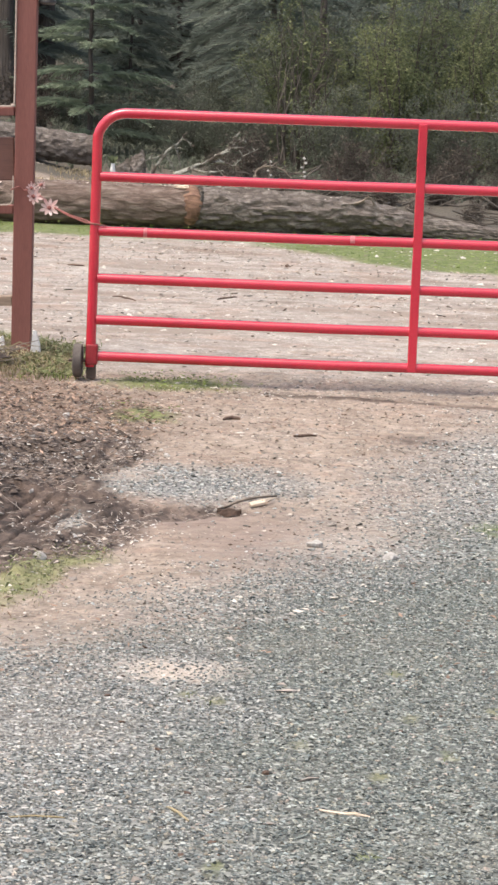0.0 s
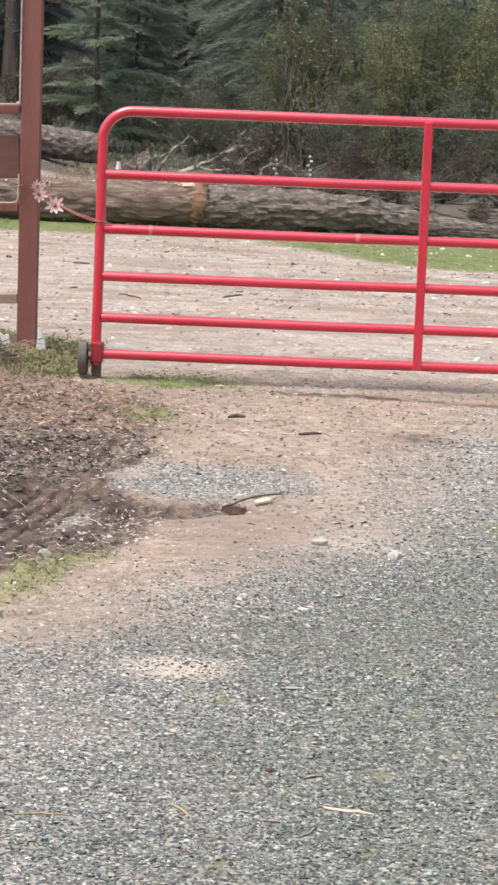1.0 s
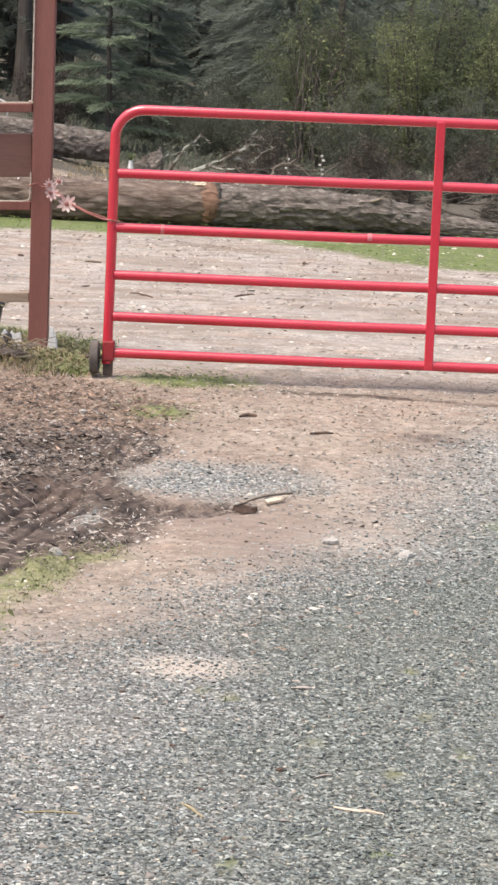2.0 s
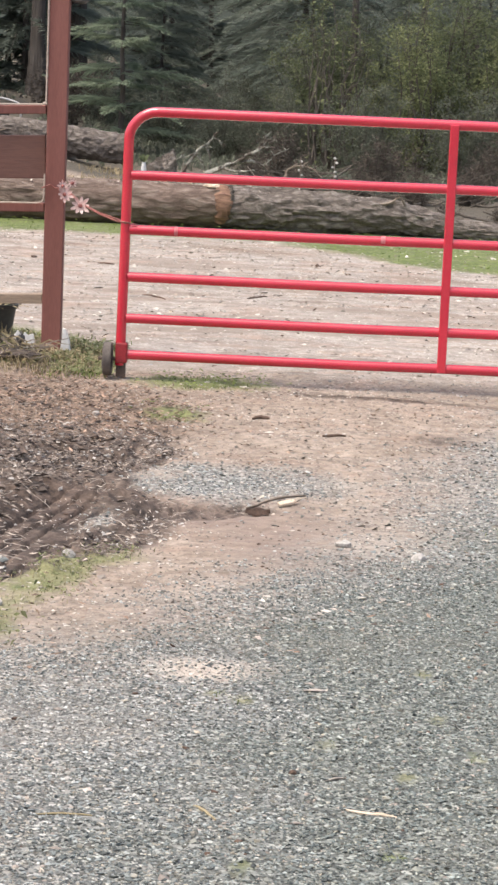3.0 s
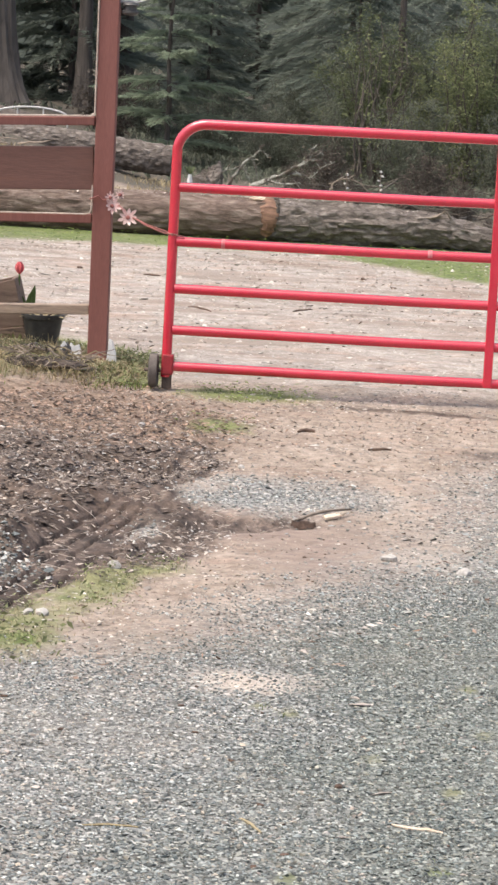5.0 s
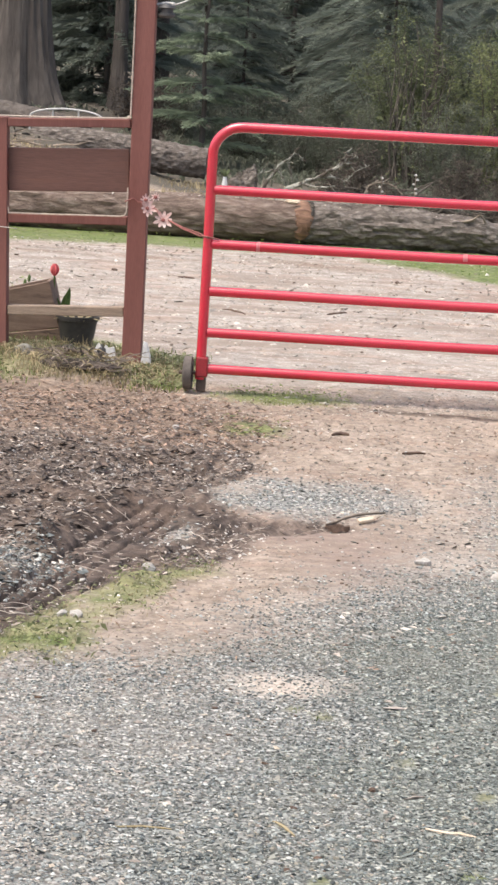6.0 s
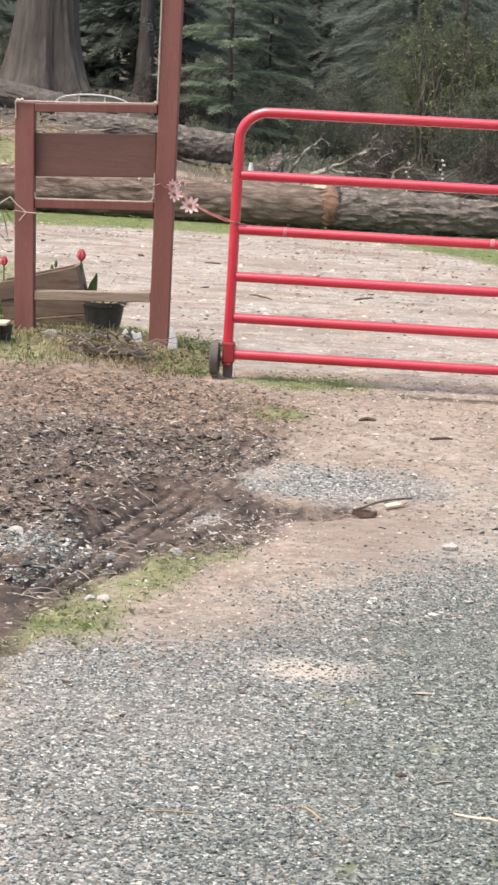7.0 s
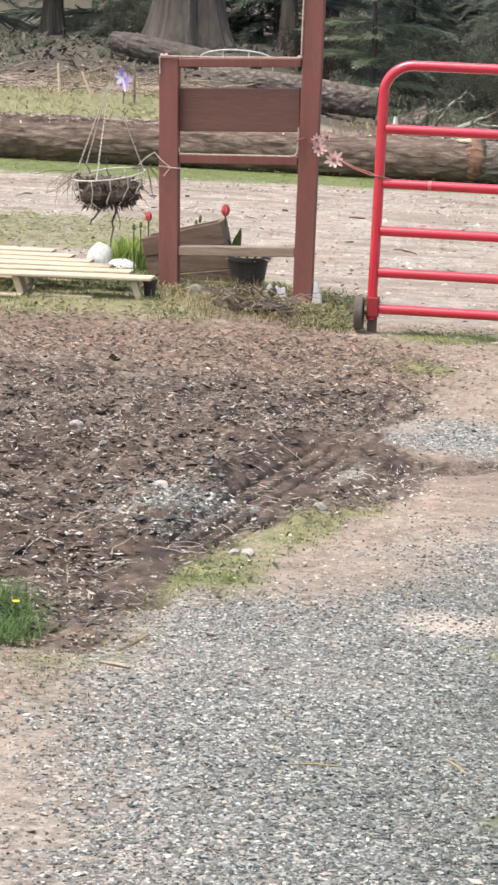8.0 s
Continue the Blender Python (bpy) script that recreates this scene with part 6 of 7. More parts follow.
def grains(pos, size, g, flat=0.65, sink=0.25):
    """Small sharp bits of crushed stone, cheaper than chunks."""
    n = len(pos)
    v = OCTA[None] * g.uniform(0.6, 1.15, (n, 6, 1)) + g.normal(0, 0.22, (n, 6, 3))
    v = v * (size[:, None] * np.stack([np.ones(n), g.uniform(0.6, 1, n), np.full(n, flat)], 1) / 2)[:, None, :]
    a, b = g.uniform(0, 2 * math.pi, n), g.normal(0, 0.32, n)
    ca, sa, cb, sb = np.cos(a)[:, None], np.sin(a)[:, None], np.cos(b)[:, None], np.sin(b)[:, None]
    x, y, z = v[..., 0], v[..., 1] * cb - v[..., 2] * sb, v[..., 1] * sb + v[..., 2] * cb
    out = np.stack([x * ca - y * sa, x * sa + y * ca, z], -1) + pos[:, None, :]
    out[..., 2] += (size * flat * (0.5 - sink))[:, None]
    return out.reshape(-1, 3), (OCTA_F[None] + 6 * np.arange(n)[:, None, None]).reshape(-1, 3)


def stuff(name, label, category, v, f, material):
    return tagged(part_np(name, v, f, material), label, category, kind="stuff")


def flakes(pos, g, length, width, up=0.35):
    n = len(pos)
    a = g.uniform(0, 2 * math.pi, n)
    way = unit(np.stack([np.cos(a), np.sin(a), g.normal(0, up, n)], 1))
    side = unit(np.cross(way, unit(g.normal(0, up, (n, 3)) + [0, 0, 1.0])))
    base = pos + np.array([0, 0, 0.008]) + np.stack([0 * a, 0 * a, g.uniform(0, 0.015, n)], 1)
    return diamonds(base, way, side, length, width, g.uniform(-0.2, 0.3, n))


M_LITTER_YARD = surface("yard_litter", (0.19, 0.15, 0.12), (0.44, 0.37, 0.30), 14, 0.85, 0.2, 100, island=0.6)


def seen_strip(x, y):
    """The stretch of driveway and verge in front of the gate."""
    return (x > -0.24 * y) & (x < 0.03 + 0.115 * y)


def in_drive(x, y):
    c = cover(x, y)
    return seen_strip(x, y) * smooth(0.06, 0.98, c["gravel"] + 0.55 * (fbm(x, 1.6 * y, 5, 62) - 0.5)) * np.clip(1 - 0.75 * c["pale"], 0, 1) * (1 - 0.75 * np.clip(2 * c["moss"], 0, 1)) * (1 - 0.7 * smooth(11.9, 12.5, y))


def bare(x, y):
    c = cover(x, y)
    return seen_strip(x, y) * np.clip(1 - c["soil"] - c["moss"] - 0.6 * c["gravel"] - 0.95 * c["moist"], 0, 1)


def in_soil(x, y):
    d, way = along(RUT, x, y)
    return (x > -0.24 * y) * cover(x, y)["soil"] * (0.05 + 0.95 * smooth(0.15, 0.24, np.abs(d))) * (1 - 0.93 * tongue(x, y)) * (0.4 + fbm(x, y, 3, 61))


def off_rut(x, y):
    d, way = along(RUT, x, y)
    return 0.30 + 0.7 * smooth(0.12, 0.24, np.abs(d))


p, g = scatter(168000, -1.75, 1.05, 4.3, 8.4, in_drive, 1)
stuff("gravel", "grey crushed stone gravel on the driveway", "gravel", *grains(p, np.minimum(g.lognormal(math.log(0.0088), 0.34, len(p)), 0.020) * (1 + 0.15 * smooth(6.2, 5.2, p[:, 1])), g, 0.40, 0.22), M_STONE)
p, g = scatter(40000, -0.9, 1.4, 8.4, 13.3, lambda x, y: np.clip(in_drive(x, y) * 1.1 + 0.02 * (1 - cover(x, y)["soil"]), 0, 1), 2)
stuff("gravel", "grey crushed stone gravel thinning into dirt", "gravel", *grains(p, np.minimum(g.lognormal(math.log(0.0125), 0.38, len(p)), 0.028), g, 0.34, 0.3), M_STONE)
p, g = scatter(5600, -1.7, -0.85, 7.4, 8.8, lambda x, y: np.clip(2.2 * blob(x, y, -1.22, 8.14, 0.33, 0.56), 0, 1) * smooth(0.25, 0.5, fbm(x, y, 6, 96)), 13)
stuff("gravel", "small spill of grey gravel in turned soil", "gravel", *grains(p, g.lognormal(math.log(0.014), 0.4, len(p)), g, 0.45, 0.2), M_STONE)
p, g = scatter(30000, -1.4, 1.4, 4.4, 13.2, bare, 3)
stuff("grit", "loose tan grit and pebbles on bare dirt", "grit", *grains(p, g.lognormal(math.log(0.0100), 0.45, len(p)), g, 0.30, 0.35), M_GRIT := surface("tan_grit", (0.21, 0.178, 0.15), (0.42, 0.375, 0.33), 20, 0.85, 0.2, 200, island=0.62))
M_SOILWET = surface("damp_soil_clods", (0.050, 0.038, 0.031), (0.130, 0.100, 0.081), 16, 0.9, 0.5, 90, island=0.45)
for wet, count, mat_, label in ((0, 30000, M_SOILCLOD, "brown crumbly clods of turned soil"), (1, 30000, M_SOILWET, "dark damp clods of turned soil")):
    p, g = scatter(count, -3.2, 0.1, 6.2, 12.9, lambda x, y: in_soil(x, y) * (1 - 0.5 * smooth(10.3, 11.3, y)) * np.abs((1 - wet) - cover(x, y)["damp"]), 4 + 90 * wet)
    stuff("soil_clods", label, "soil", *grains(p, np.minimum(g.lognormal(math.log(0.026), 0.5, len(p)), 0.075), g, 0.22, 0.45), mat_)
p, g = scatter(40000, -3.2, 0.1, 6.3, 12.9, lambda x, y: in_soil(x, y) * (1 - 0.6 * smooth(10.3, 11.3, y)) * (1 - 0.75 * cover(x, y)["damp"]), 15)
n = len(p)
M_SOILCHIP = surface("soil_crumbs", (0.09, 0.072, 0.060), (0.28, 0.232, 0.195), 12, 0.9, 0.2, 100, island=0.45)
stuff("soil_crumbs", "flat brown crumbs and fibres of turned soil", "soil", *flakes(p, g, g.uniform(0.010, 0.036, n), g.uniform(0.006, 0.016, n), 0.13), M_SOILCHIP)
p, g = scatter(26000, -3.2, 0.1, 6.5, 12.8, lambda x, y: (x > -0.24 * y) * cover(x, y)["soil"] * smooth(0.30, 0.65, fbm(x, y, 2.2, 71)) * off_rut(x, y), 5)
stuff("pebbles", "pale pebbles mixed in turned soil", "pebbles", *grains(p, np.minimum(g.lognormal(math.log(0.0115), 0.45, len(p)), 0.034), g, 0.32, 0.3), M_PALE)
p, g = scatter(14000, -4.5, 3.0, 13.2, 22.0, lambda x, y: cover(x, y)["yard"] * (1 - cover(x, y)["moss"]) * (0.3 + 0.7 * fbm(x, y, 1.5, 72)), 6)
stuff("pebbles", "pale pebbles spread over the yard", "pebbles", *grains(p, g.lognormal(math.log(0.018), 0.5, len(p)), g, 0.28, 0.35), surface("yard_pebbles", (0.38, 0.345, 0.30), (0.66, 0.62, 0.56), 9, 0.85, 0.2, 100, island=0.4))
p, g = scatter(240, -4.5, 3.0, 13.4, 21.5, lambda x, y: 0.5 + 0 * x, 7)
stuff("debris", "dark bark crumbs strewn over the yard", "debris", *chunks(p, np.minimum(g.lognormal(math.log(0.022), 0.5, len(p)), 0.06), g, 0.35), M_BARKBIT)
p, g = scatter(7000, -4.6, 3.0, 13.3, 22.0, lambda x, y: cover(x, y)["yard"] * (1 - cover(x, y)["moss"]) * smooth(0.42, 0.62, fbm(0.5 * x, 2 * y, 1.5, 73)), 14)
stuff("debris", "brown leaf and bark bits in streaks over the yard", "debris", *flakes(p, g, g.uniform(0.015, 0.06, len(p)), g.uniform(0.010, 0.03, len(p)), 0.1), M_LITTER_YARD)
p, g = scatter(12000, -1.2, 1.5, 6.6, 13.1, lambda x, y: (1 - cover(x, y)["soil"]) * (1 - 0.9 * cover(x, y)["moist"]) * np.maximum(smooth(0.45, 0.65, fbm(x, 2 * y, 3, 76)) * smooth(6.6, 8.0, y), cover(x, y)["pale"]), 16)
stuff("pebbles", "pale flat stone flakes scattered on dirt", "pebbles", *grains(p, np.minimum(g.lognormal(math.log(0.0115), 0.45, len(p)), 0.038), g, 0.28, 0.35), M_GRITPALE := surface("pale_grit", (0.40, 0.36, 0.31), (0.62, 0.58, 0.52), 20, 0.85, 0.2, 200, island=0.4))
p, g = scatter(420, -1.2, 1.3, 5.0, 12.6, lambda x, y: 0.6 + 0 * x, 8)
stuff("debris", "dark bark crumbs strewn over dirt and gravel", "debris", *chunks(p, np.minimum(g.lognormal(math.log(0.011), 0.4, len(p)), 0.022), g, 0.4), M_BARKBIT)


def litter_w(x, y):
    return np.clip(cover(x, y)["litter"] * 1.1 + 0.25 * cover(x, y)["soil"] * smooth(9.5, 12, y), 0, 1)


p, g = scatter(13000, -2.8, -0.2, 10.0, 13.0, litter_w, 9)
n = len(p)
M_LITTER = surface("brown_leaf_litter", (0.130, 0.084, 0.060), (0.350, 0.245, 0.180), 14, 0.8, 0.2, 100, island=0.65)
stuff("leaf_litter", "reddish brown bark chips and dead leaves", "litter", *flakes(p, g, g.uniform(0.010, 0.045, n), g.uniform(0.006, 0.020, n), 0.14), M_LITTER)
M_ROOT = surface("pale_roots", (0.36, 0.31, 0.26), (0.60, 0.54, 0.47), 12, 0.85, 0.2, 90, island=0.3)
p, g = scatter(10500, -2.9, 0.2, 6.0, 13.0, lambda x, y: np.clip(cover(x, y)["soil"] + cover(x, y)["litter"], 0, 1) * 0.7, 10)
n = len(p)
stuff("straw", "pale dry straw bits on the soil", "litter", *flakes(p, g, g.uniform(0.010, 0.05, n), g.uniform(0.002, 0.006, n), 0.12), M_ROOT)
p, g = scatter(6500, -2.9, 0.0, 6.2, 12.8, lambda x, y: (x > -0.24 * y) * cover(x, y)["soil"] * smooth(0.35, 0.6, fbm(x, y, 3, 97)) * off_rut(x, y), 17)
n = len(p)
stuff("wood_chips", "pale wood chips and torn fibres in the soil", "litter", *flakes(p, g, g.uniform(0.014, 0.045, n), g.uniform(0.006, 0.016, n), 0.14), surface("pale_chips", (0.235, 0.195, 0.160), (0.50, 0.44, 0.38), 12, 0.85, 0.2, 90, island=0.5))
p, g = scatter(1500, -2.9, 0.0, 6.4, 12.4, lambda x, y: in_soil(x, y) * smooth(0.42, 0.6, fbm(x, y, 2.2, 98)), 18)
stuff("soil_clods", "large dark clods of turned soil", "soil", *grains(p, np.minimum(g.lognormal(math.log(0.050), 0.35, len(p)), 0.10), g, 0.40, 0.45), M_SOILWET)
p, g = scatter(1300, -1.2, 1.2, 6.6, 12.6, lambda x, y: bare(x, y) * 0.8, 11)
n = len(p)
stuff("leaf_litter", "brown needle and leaf bits on dirt", "litter", *flakes(p, g, g.uniform(0.012, 0.04, n), g.uniform(0.004, 0.014, n), 0.15), M_LITTER)


p, g = scatter(1500, -1.6, -1.0, 5.3, 6.4, lambda x, y: smooth(0.0, 0.4, blob(x, y, -1.38, 5.9, 0.36, 0.6)), 17)
stuff("leaf_litter", "brown leaf bits and moss crumbs beside the gravel", "litter", *flakes(p, g, g.uniform(0.006, 0.025, len(p)), g.uniform(0.003, 0.009, len(p)), 0.2), M_LITTER)


def roots(n, x0, x1, y0, y1, weight, seed, size=(0.04, 0.18)):
    """Thin crooked rootlets lying about, in one mesh."""
    p, g = scatter(n, x0, x1, y0, y1, weight, seed)
    bm = bmesh.new()
    for k, q in enumerate(p):
        a, L = g.uniform(0, 2 * math.pi), g.uniform(*size)
        end = q + np.array([math.cos(a) * L, math.sin(a) * L, 0])
        end[2] = float(height(end[0], end[1])) + g.uniform(0, 0.05)
        q[2] += 0.006
        bow, lean = g.normal(0, 0.22) * L, g.normal(0, 0.12) * L
        across = Vector((-math.sin(a), math.cos(a), 0))
        line = [Vector(q).lerp(Vector(end), j / 7) + across * (bow * math.sin(math.pi * j / 7) + lean * math.sin(2 * math.pi * j / 7)) for j in range(8)]
        for c in line[1:-1]:
            c.z = max(c.z, float(height(c.x, c.y)) + 0.004) + g.uniform(0, 0.006)
        r = g.uniform(0.0010, 0.0027)
        tube(bm, line, [r * (1 - 0.09 * j) for j in range(8)], 4, False)
    ob = part("rootlets", bm, M_ROOT)
    return tagged(ob, "pale torn rootlets sticking out of turned soil", "roots", kind="stuff")


roots(640, -2.6, -0.3, 6.5, 12.4, lambda x, y: cover(x, y)["soil"] * (0.25 + 0.75 * smooth(8.8, 7.4, y)), 12)


def blades(pos, g, tall, width, lean=0.5, spread=0.35):
    """Bent grass blades: two joints and a tip each."""
    n = len(pos)
    a, b = g.uniform(0, 2 * math.pi, n), g.uniform(0.1, 1.0, n) * lean
    out = np.stack([np.cos(a), np.sin(a), 0 * a], 1)
    side = np.stack([-np.sin(a), np.cos(a), 0 * a], 1) * (width / 2)[:, None]
    up = np.array([0, 0, 1.0])
    mid = pos + up * (tall * 0.6)[:, None] + out * (tall * b * 0.35)[:, None]
    tip = pos + up * (tall * (1 - 0.35 * b))[:, None] + out * (tall * b)[:, None]
    base = pos - up * 0.01
    v = np.stack([base - side, base + side, mid + side * 0.8, mid - side * 0.8, tip], 1).reshape(-1, 3)
    i = np.arange(n)[:, None] * 5
    return v, np.concatenate([i + [0, 1, 2], i + [0, 2, 3], i + [3, 2, 4]])


M_VERGE = surface("verge_grass", (0.135, 0.190, 0.050), (0.275, 0.335, 0.110), 1.5, 0.6, 0.0, 60, island=0.3, see_through=0.35)
M_SLOPE = surface("pale_slope_grass", (0.195, 0.230, 0.085), (0.345, 0.375, 0.165), 1.5, 0.6, 0.0, 60, island=0.3, see_through=0.35)
M_LIME = surface("lime_grass", (0.24, 0.33, 0.08), (0.40, 0.48, 0.16), 3, 0.6, 0.0, 60, island=0.3, see_through=0.35)
M_WEED = surface("weed_leaves", (0.125, 0.150, 0.062), (0.330, 0.345, 0.190), 4, 0.55, 0.0, 60, island=0.4, see_through=0.3)
M_GRASS_OLIVE = surface("olive_grass", (0.100, 0.118, 0.045), (0.250, 0.262, 0.125), 6, 0.65, 0.0, 60, island=0.5, see_through=0.3)
M_GRASS_LUSH = surface("lush_grass", (0.100, 0.170, 0.065), (0.220, 0.315, 0.130), 3, 0.6, 0.0, 60, island=0.4, see_through=0.35)


def moss_of(x, y):
    return cover(x, y)["moss"]


def grass(n, area, weight, seed, tall, width, lean, material, label, name="grass"):
    p, g = scatter(n, *area, weight, seed)
    return stuff(name, label, "grass", *blades(p, g, g.uniform(*tall, len(p)), g.uniform(*width, len(p)), lean), material)


grass(11000, (-1.6, -0.45, 5.6, 8.4), lambda x, y: np.clip(moss_of(x, y) * 1.6, 0, 1) * smooth(0.40, 0.62, fbm(x, y, 9, 85)), 20, (0.005, 0.018), (0.0012, 0.0026), 2.8, M_GRASS_OLIVE, "short olive green grass along the soil's edge")
grass(1500, (-1.25, -0.45, 6.3, 8.4), lambda x, y: np.clip(moss_of(x, y) * 1.6, 0, 1), 21, (0.006, 0.02), (0.0014, 0.003), 2.8, M_STRAW, "dry straw among the short grass")
grass(6500, (-1.75, -1.2, 5.9, 6.72), lambda x, y: smooth(0.0, 0.35, blob(x, y, -1.57, 6.42, 0.32, 0.36)), 22, (0.03, 0.12), (0.0015, 0.004), 2.0, M_GRASS_LUSH, "lush green grass clump at the driveway's edge")
grass(7000, (-1.0, 0.2, 11.2, 13.2), lambda x, y: moss_of(x, y) ** 2 * 0.9 * smooth(0.38, 0.6, fbm(x, y, 7, 86)), 23, (0.005, 0.018), (0.003, 0.006), 2.6, M_GRASS, "short green weeds in front of the gate")
grass(8000, (-4.0, -0.85, 12.35, 14.8), lambda x, y: smooth(0.02, 0.3, blob(x, y, -2.3, 13.6, 1.75, 1.35)) * smooth(0.42, 0.62, fbm(x, y, 3.5, 81)), 24, (0.008, 0.050), (0.003, 0.006), 2.3, M_GRASS, "rough green grass round the timber frame")
grass(5200, (-2.2, -0.9, 12.7, 14.2), lambda x, y: smooth(0.05, 0.4, blob(x, y, -1.45, 13.2, 0.75, 0.7)), 25, (0.02, 0.08), (0.003, 0.006), 2.5, M_STRAW, "matted dry grass at the tall post's foot", "dry_grass")
grass(900, (-1.25, -0.9, 12.6, 13.9), lambda x, y: 0.9 + 0 * x, 26, (0.01, 0.055), (0.003, 0.006), 2.2, M_GRASS, "green weeds between post and gate")
grass(9000, (-2.6, -2.2, 14.2, 15.2), lambda x, y: smooth(0, 0.4, blob(x, y, -2.44, 14.78, 0.11, 0.30)), 27, (0.10, 0.27), (0.006, 0.012), 0.8, M_LIME, "tall bright green grass beside the sacks")
grass(3000, (-6.5, 4.0, 18.5, 23.4), lambda x, y: moss_of(x, y) ** 1.5, 28, (0.006, 0.016), (0.007, 0.014), 2.6, M_VERGE, "mossy green verge along the log")
grass(7000, (-6.8, -1.0, 23.4, 28.5), lambda x, y: moss_of(x, y) * smooth(0.3, 0.55, fbm(x, y, 1.2, 83)), 29, (0.015, 0.06), (0.007, 0.014), 2.6, M_SLOPE, "patchy green grass on the slope")
grass(9000, (-5.5, -0.8, 23.6, 29.5), lambda x, y: smooth(0.4, 0.65, fbm(x, y, 1.1, 84)), 30, (0.03, 0.13), (0.006, 0.012), 2.4, M_STRAW, "tall dry grass on the slope", "dry_grass")
grass(1500, (-5.0, -2.3, 15.0, 18.6), lambda x, y: moss_of(x, y), 31, (0.006, 0.020), (0.006, 0.012), 2.5, M_SLOPE, "grass patch at the yard's edge")
grass(1600, (-0.6, 1.2, 5.0, 9.4), lambda x, y: np.clip(moss_of(x, y) * 1.5, 0, 1), 32, (0.008, 0.025), (0.002, 0.004), 1.4, M_GRASS, "tiny moss tufts growing in gravel")


def weeds(n, area, weight, seed, size, label, material=None, up=0.6):
    """Low broad-leaved weeds in ragged clumps."""
    p, g = scatter(n, *area, weight, seed)
    k = len(p)
    p[:, 2] += g.uniform(-0.006, 0.02, k)
    length = g.uniform(*size, k)
    return stuff("weeds", label, "weeds", *flakes(p, g, length, length * g.uniform(0.35, 0.6, k), 0.5 * up), material or M_WEED)


weeds(11000, (-1.4, -0.45, 5.8, 8.4), lambda x, y: np.clip(moss_of(x, y) * 1.5, 0, 1) * smooth(0.46, 0.66, fbm(x, y, 7, 91)), 60, (0.006, 0.020), "low leafy weeds along the soil's edge")
weeds(2600, (-1.1, -0.55, 6.6, 8.3), lambda x, y: 0.75 * smooth(0.0, 0.8, blob(x, y, -0.86, 7.12, 0.20, 0.34)) + 0.3 * moss_of(x, y) * smooth(0.5, 0.7, fbm(x, y, 6, 94)), 69, (0.012, 0.032), "pale broad-leaved weeds growing at the soil's edge", M_WEED, 1.0)
weeds(5200, (-1.0, 0.15, 11.1, 13.2), lambda x, y: moss_of(x, y) * smooth(0.40, 0.60, fbm(x, y, 6, 92)), 61, (0.012, 0.035), "low green weeds in front of the gate", M_VERGE, 0.3)
weeds(9000, (-4.0, -0.85, 12.3, 14.8), lambda x, y: smooth(0.02, 0.3, blob(x, y, -2.4, 13.5, 1.7, 1.3)) * smooth(0.44, 0.62, fbm(x, y, 4, 93)), 62, (0.012, 0.045), "rough green weeds round the timber frame")
weeds(7000, (-5.0, -2.3, 15.0, 18.6), lambda x, y: moss_of(x, y), 67, (0.02, 0.06), "flat matted grass at the yard's edge", M_SLOPE, 0.15)
weeds(9000, (-6.8, -1.0, 23.6, 28.5), moss_of, 68, (0.02, 0.07), "matted pale green grass on the slope", M_SLOPE, 0.2)
weeds(1500, (-1.2, -0.88, 12.7, 14.0), lambda x, y: 0.8 + 0 * x, 63, (0.015, 0.045), "green weeds between post and gate")
weeds(9000, (-6.5, 4.0, 18.6, 23.2), lambda x, y: moss_of(x, y) ** 1.5, 64, (0.015, 0.05), "leafy green verge along the log", M_VERGE, 0.15)
p, g = scatter(700, -3.0, 0.0, 6.8, 12.6, lambda x, y: cover(x, y)["soil"] * 0.9 * off_rut(x, y), 65)
stuff("pebbles", "larger pale stones lying in turned soil", "pebbles", *grains(p, g.lognormal(math.log(0.020), 0.35, len(p)), g, 0.6, 0.3), M_ROCKPALE)


# Loose flakes, coloured pale to double as the light along the log's top.
g = np.random.default_rng(66)
x = g.uniform(-5.5, 0.9, 1500)
top = np.interp(x, (-5.5, -3.5, -2.0, -0.66, 0.1, 0.98), (0.468, 0.475, 0.441, 0.430, 0.420, 0.365))
q = g.normal(0, 0.07, 1500)
p = np.stack([x, 23.06 + q - 0.01, top - 2.6 * q * q - 0.012], 1)
stuff("toplit_bark_bits", "pale bark flakes and needles on the log's top, also standing for its sunlit edge", "litter", *flakes(p, g, g.uniform(0.015, 0.07, 1500), g.uniform(0.008, 0.022, 1500), 0.15), M_ROOT)


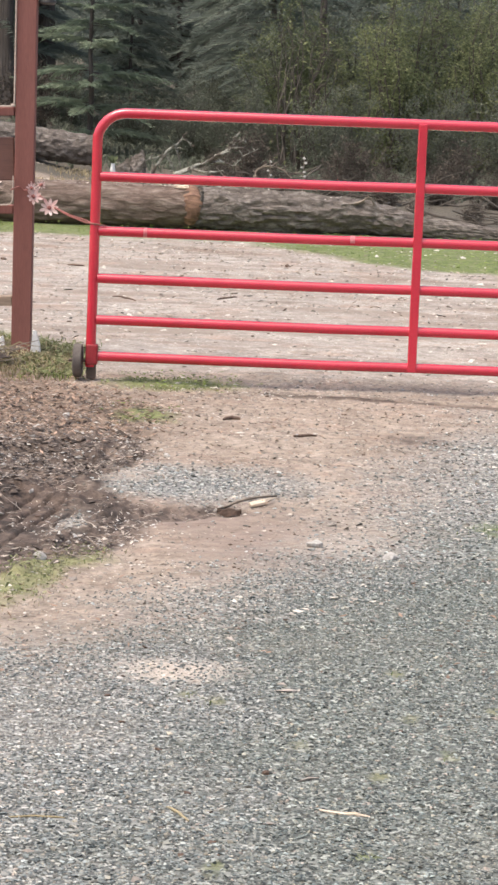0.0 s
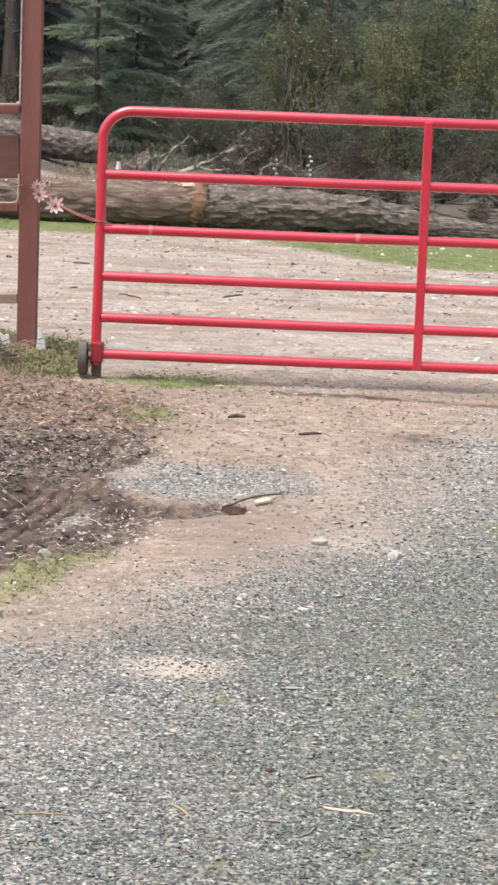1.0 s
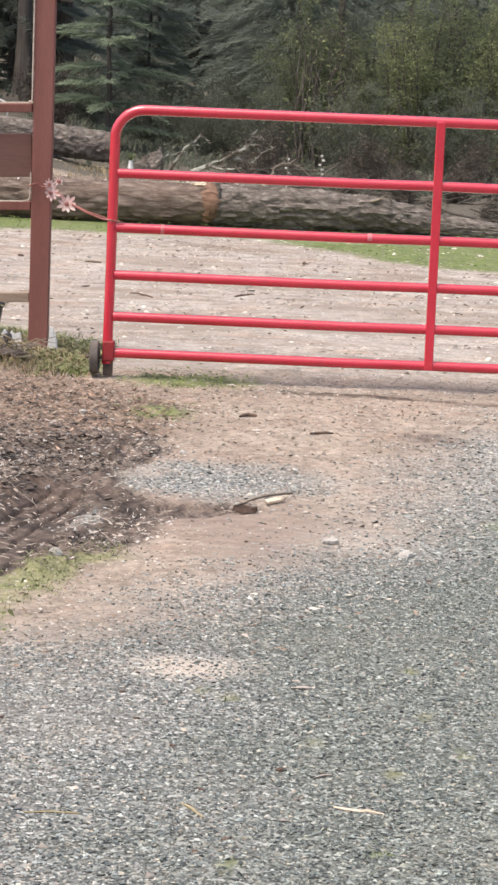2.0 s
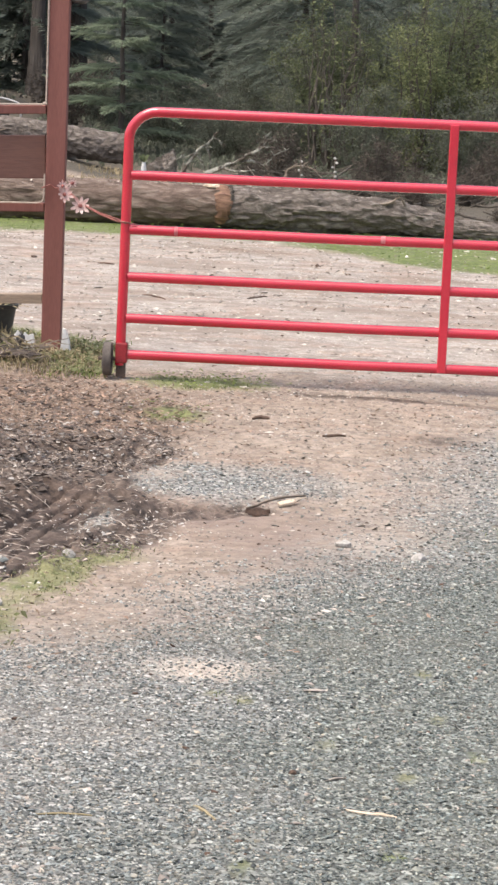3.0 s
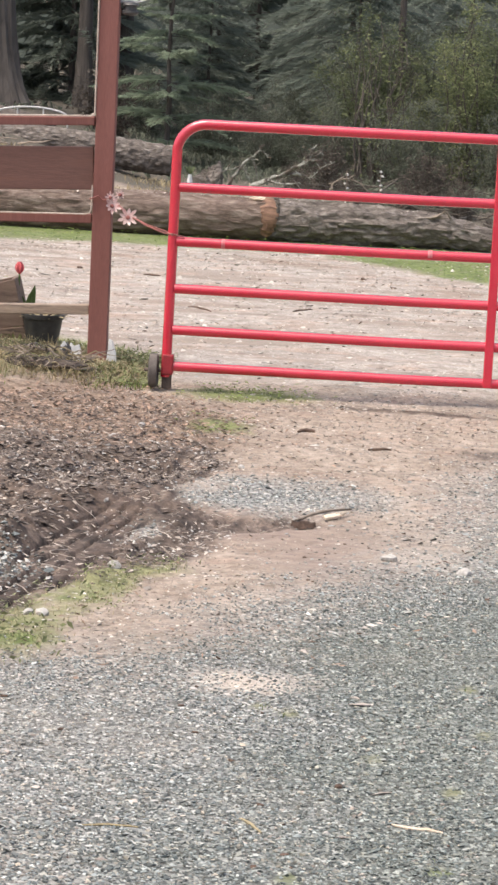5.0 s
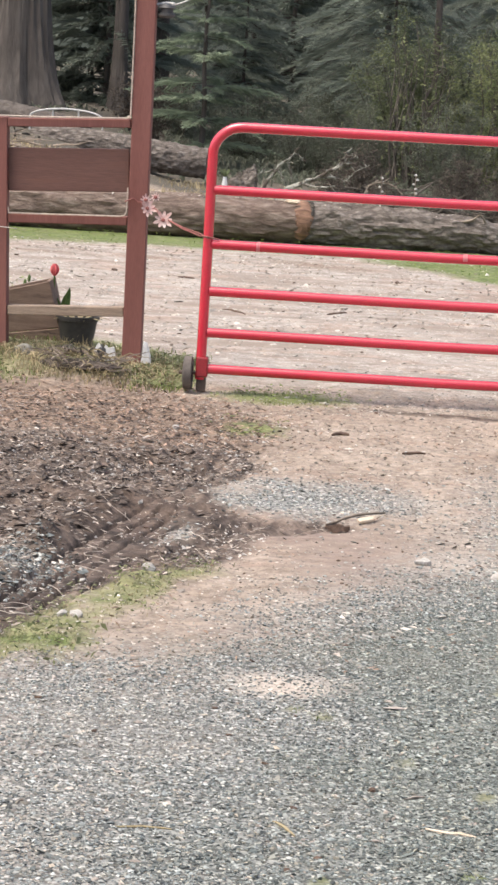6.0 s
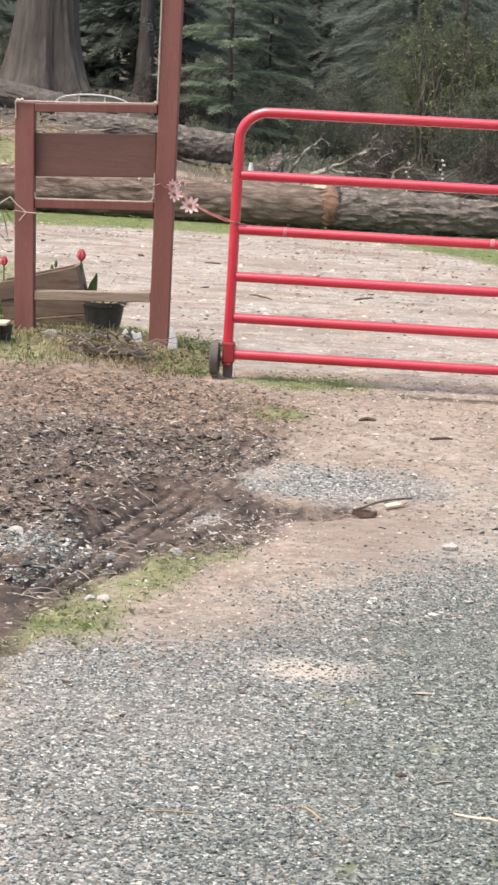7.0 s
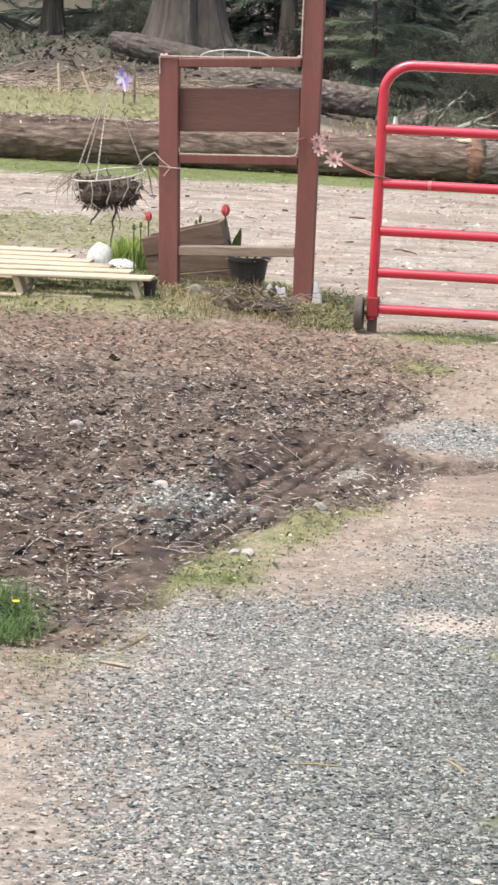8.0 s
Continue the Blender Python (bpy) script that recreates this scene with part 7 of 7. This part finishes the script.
def sticks_pile(n, x0, x1, y0, y1, seed, lift=0.25, size=(0.2, 0.9), r=(0.006, 0.02), label="", material=None):
    p, g = scatter(n, x0, x1, y0, y1, lambda x, y: 1 + 0 * x, seed)
    bm = bmesh.new()
    for k, q in enumerate(p):
        a, L = g.normal(0, 0.9), g.uniform(*size)
        way = np.array([math.cos(a), 0.5 * math.sin(a), g.normal(0, 0.22)]) * L
        q[2] += g.uniform(0, lift)
        end = q + way
        end[2] = max(end[2], float(height(end[0], end[1])) + 0.01)
        rad = g.uniform(*r)
        tube(bm, crooked(q, end, 3, 0.04, seed * 99 + k), [rad, rad, rad * 0.8, rad * 0.4], 5, False)
    return tagged(part("brush", bm, material or M_TWIG), label, "brush", kind="stuff")


sticks_pile(190, -6.8, -3.6, 26.3, 28.2, 51, 0.16, (0.08, 0.4), (0.005, 0.013), "heap of pale broken sticks and chips under the trees")
sticks_pile(170, -0.6, 3.6, 23.7, 28.0, 52, 0.25, (0.2, 0.7), (0.005, 0.012), "tangle of dark dead brush behind the log", M_TWIG_DARK)
p, g = scatter(7000, -7.2, -2.6, 25.9, 31.2, lambda x, y: 0.8 * smooth(25.9, 26.6, y) * (1 - 0.8 * smooth(27.3, 28.8, y)), 53)
stuff("wood_chips", "pale wood chips and bark strewn on the slope", "litter", *flakes(p, g, g.uniform(0.02, 0.09, len(p)), g.uniform(0.012, 0.04, len(p)), 0.15), surface("strewn_chips", (0.16, 0.125, 0.105), (0.46, 0.395, 0.335), 6, 0.85, 0.2, 60, island=0.5))
p, g = scatter(15000, -7, 4.5, 26.8, 41, lambda x, y: cover(x, y)["woods"] * np.maximum(smooth(30, 31.5, y), smooth(-0.6, 0.2, x)) * smooth(-3.6, -2.6, x), 54)
stuff("undergrowth", "low dark ferns and brambles on the forest floor", "undergrowth", *blades(p, g, g.uniform(0.04, 0.18, len(p)), g.uniform(0.02, 0.05, len(p)), 2.0), M_LEAF_DARK)
# Litter colour kept dark to put the trees' shade on the slope.
p, g = scatter(2600, -8.8, -4.2, 28.2, 36.5, lambda x, y: 0.75 + 0 * x, 55)
stuff("forest_litter", "bark and twig litter, coloured dark for the shade on the slope", "litter", *flakes(p, g, g.uniform(0.04, 0.20, len(p)), g.uniform(0.02, 0.06, len(p)), 0.5), surface("shade_toned_litter", (0.060, 0.053, 0.044), (0.135, 0.120, 0.100), 5, 0.9, 0.1, 60, island=0.5))
p, g = scatter(3500, -8.8, -4.0, 29.0, 36.0, lambda x, y: smooth(0.42, 0.6, fbm(x, y, 1.3, 87)) * smooth(29, 31, y), 56)
stuff("undergrowth", "low grey-green plants under the trees", "undergrowth", *blades(p, g, g.uniform(0.03, 0.13, len(p)), g.uniform(0.02, 0.05, len(p)), 2.4), M_LEAF_DARK)
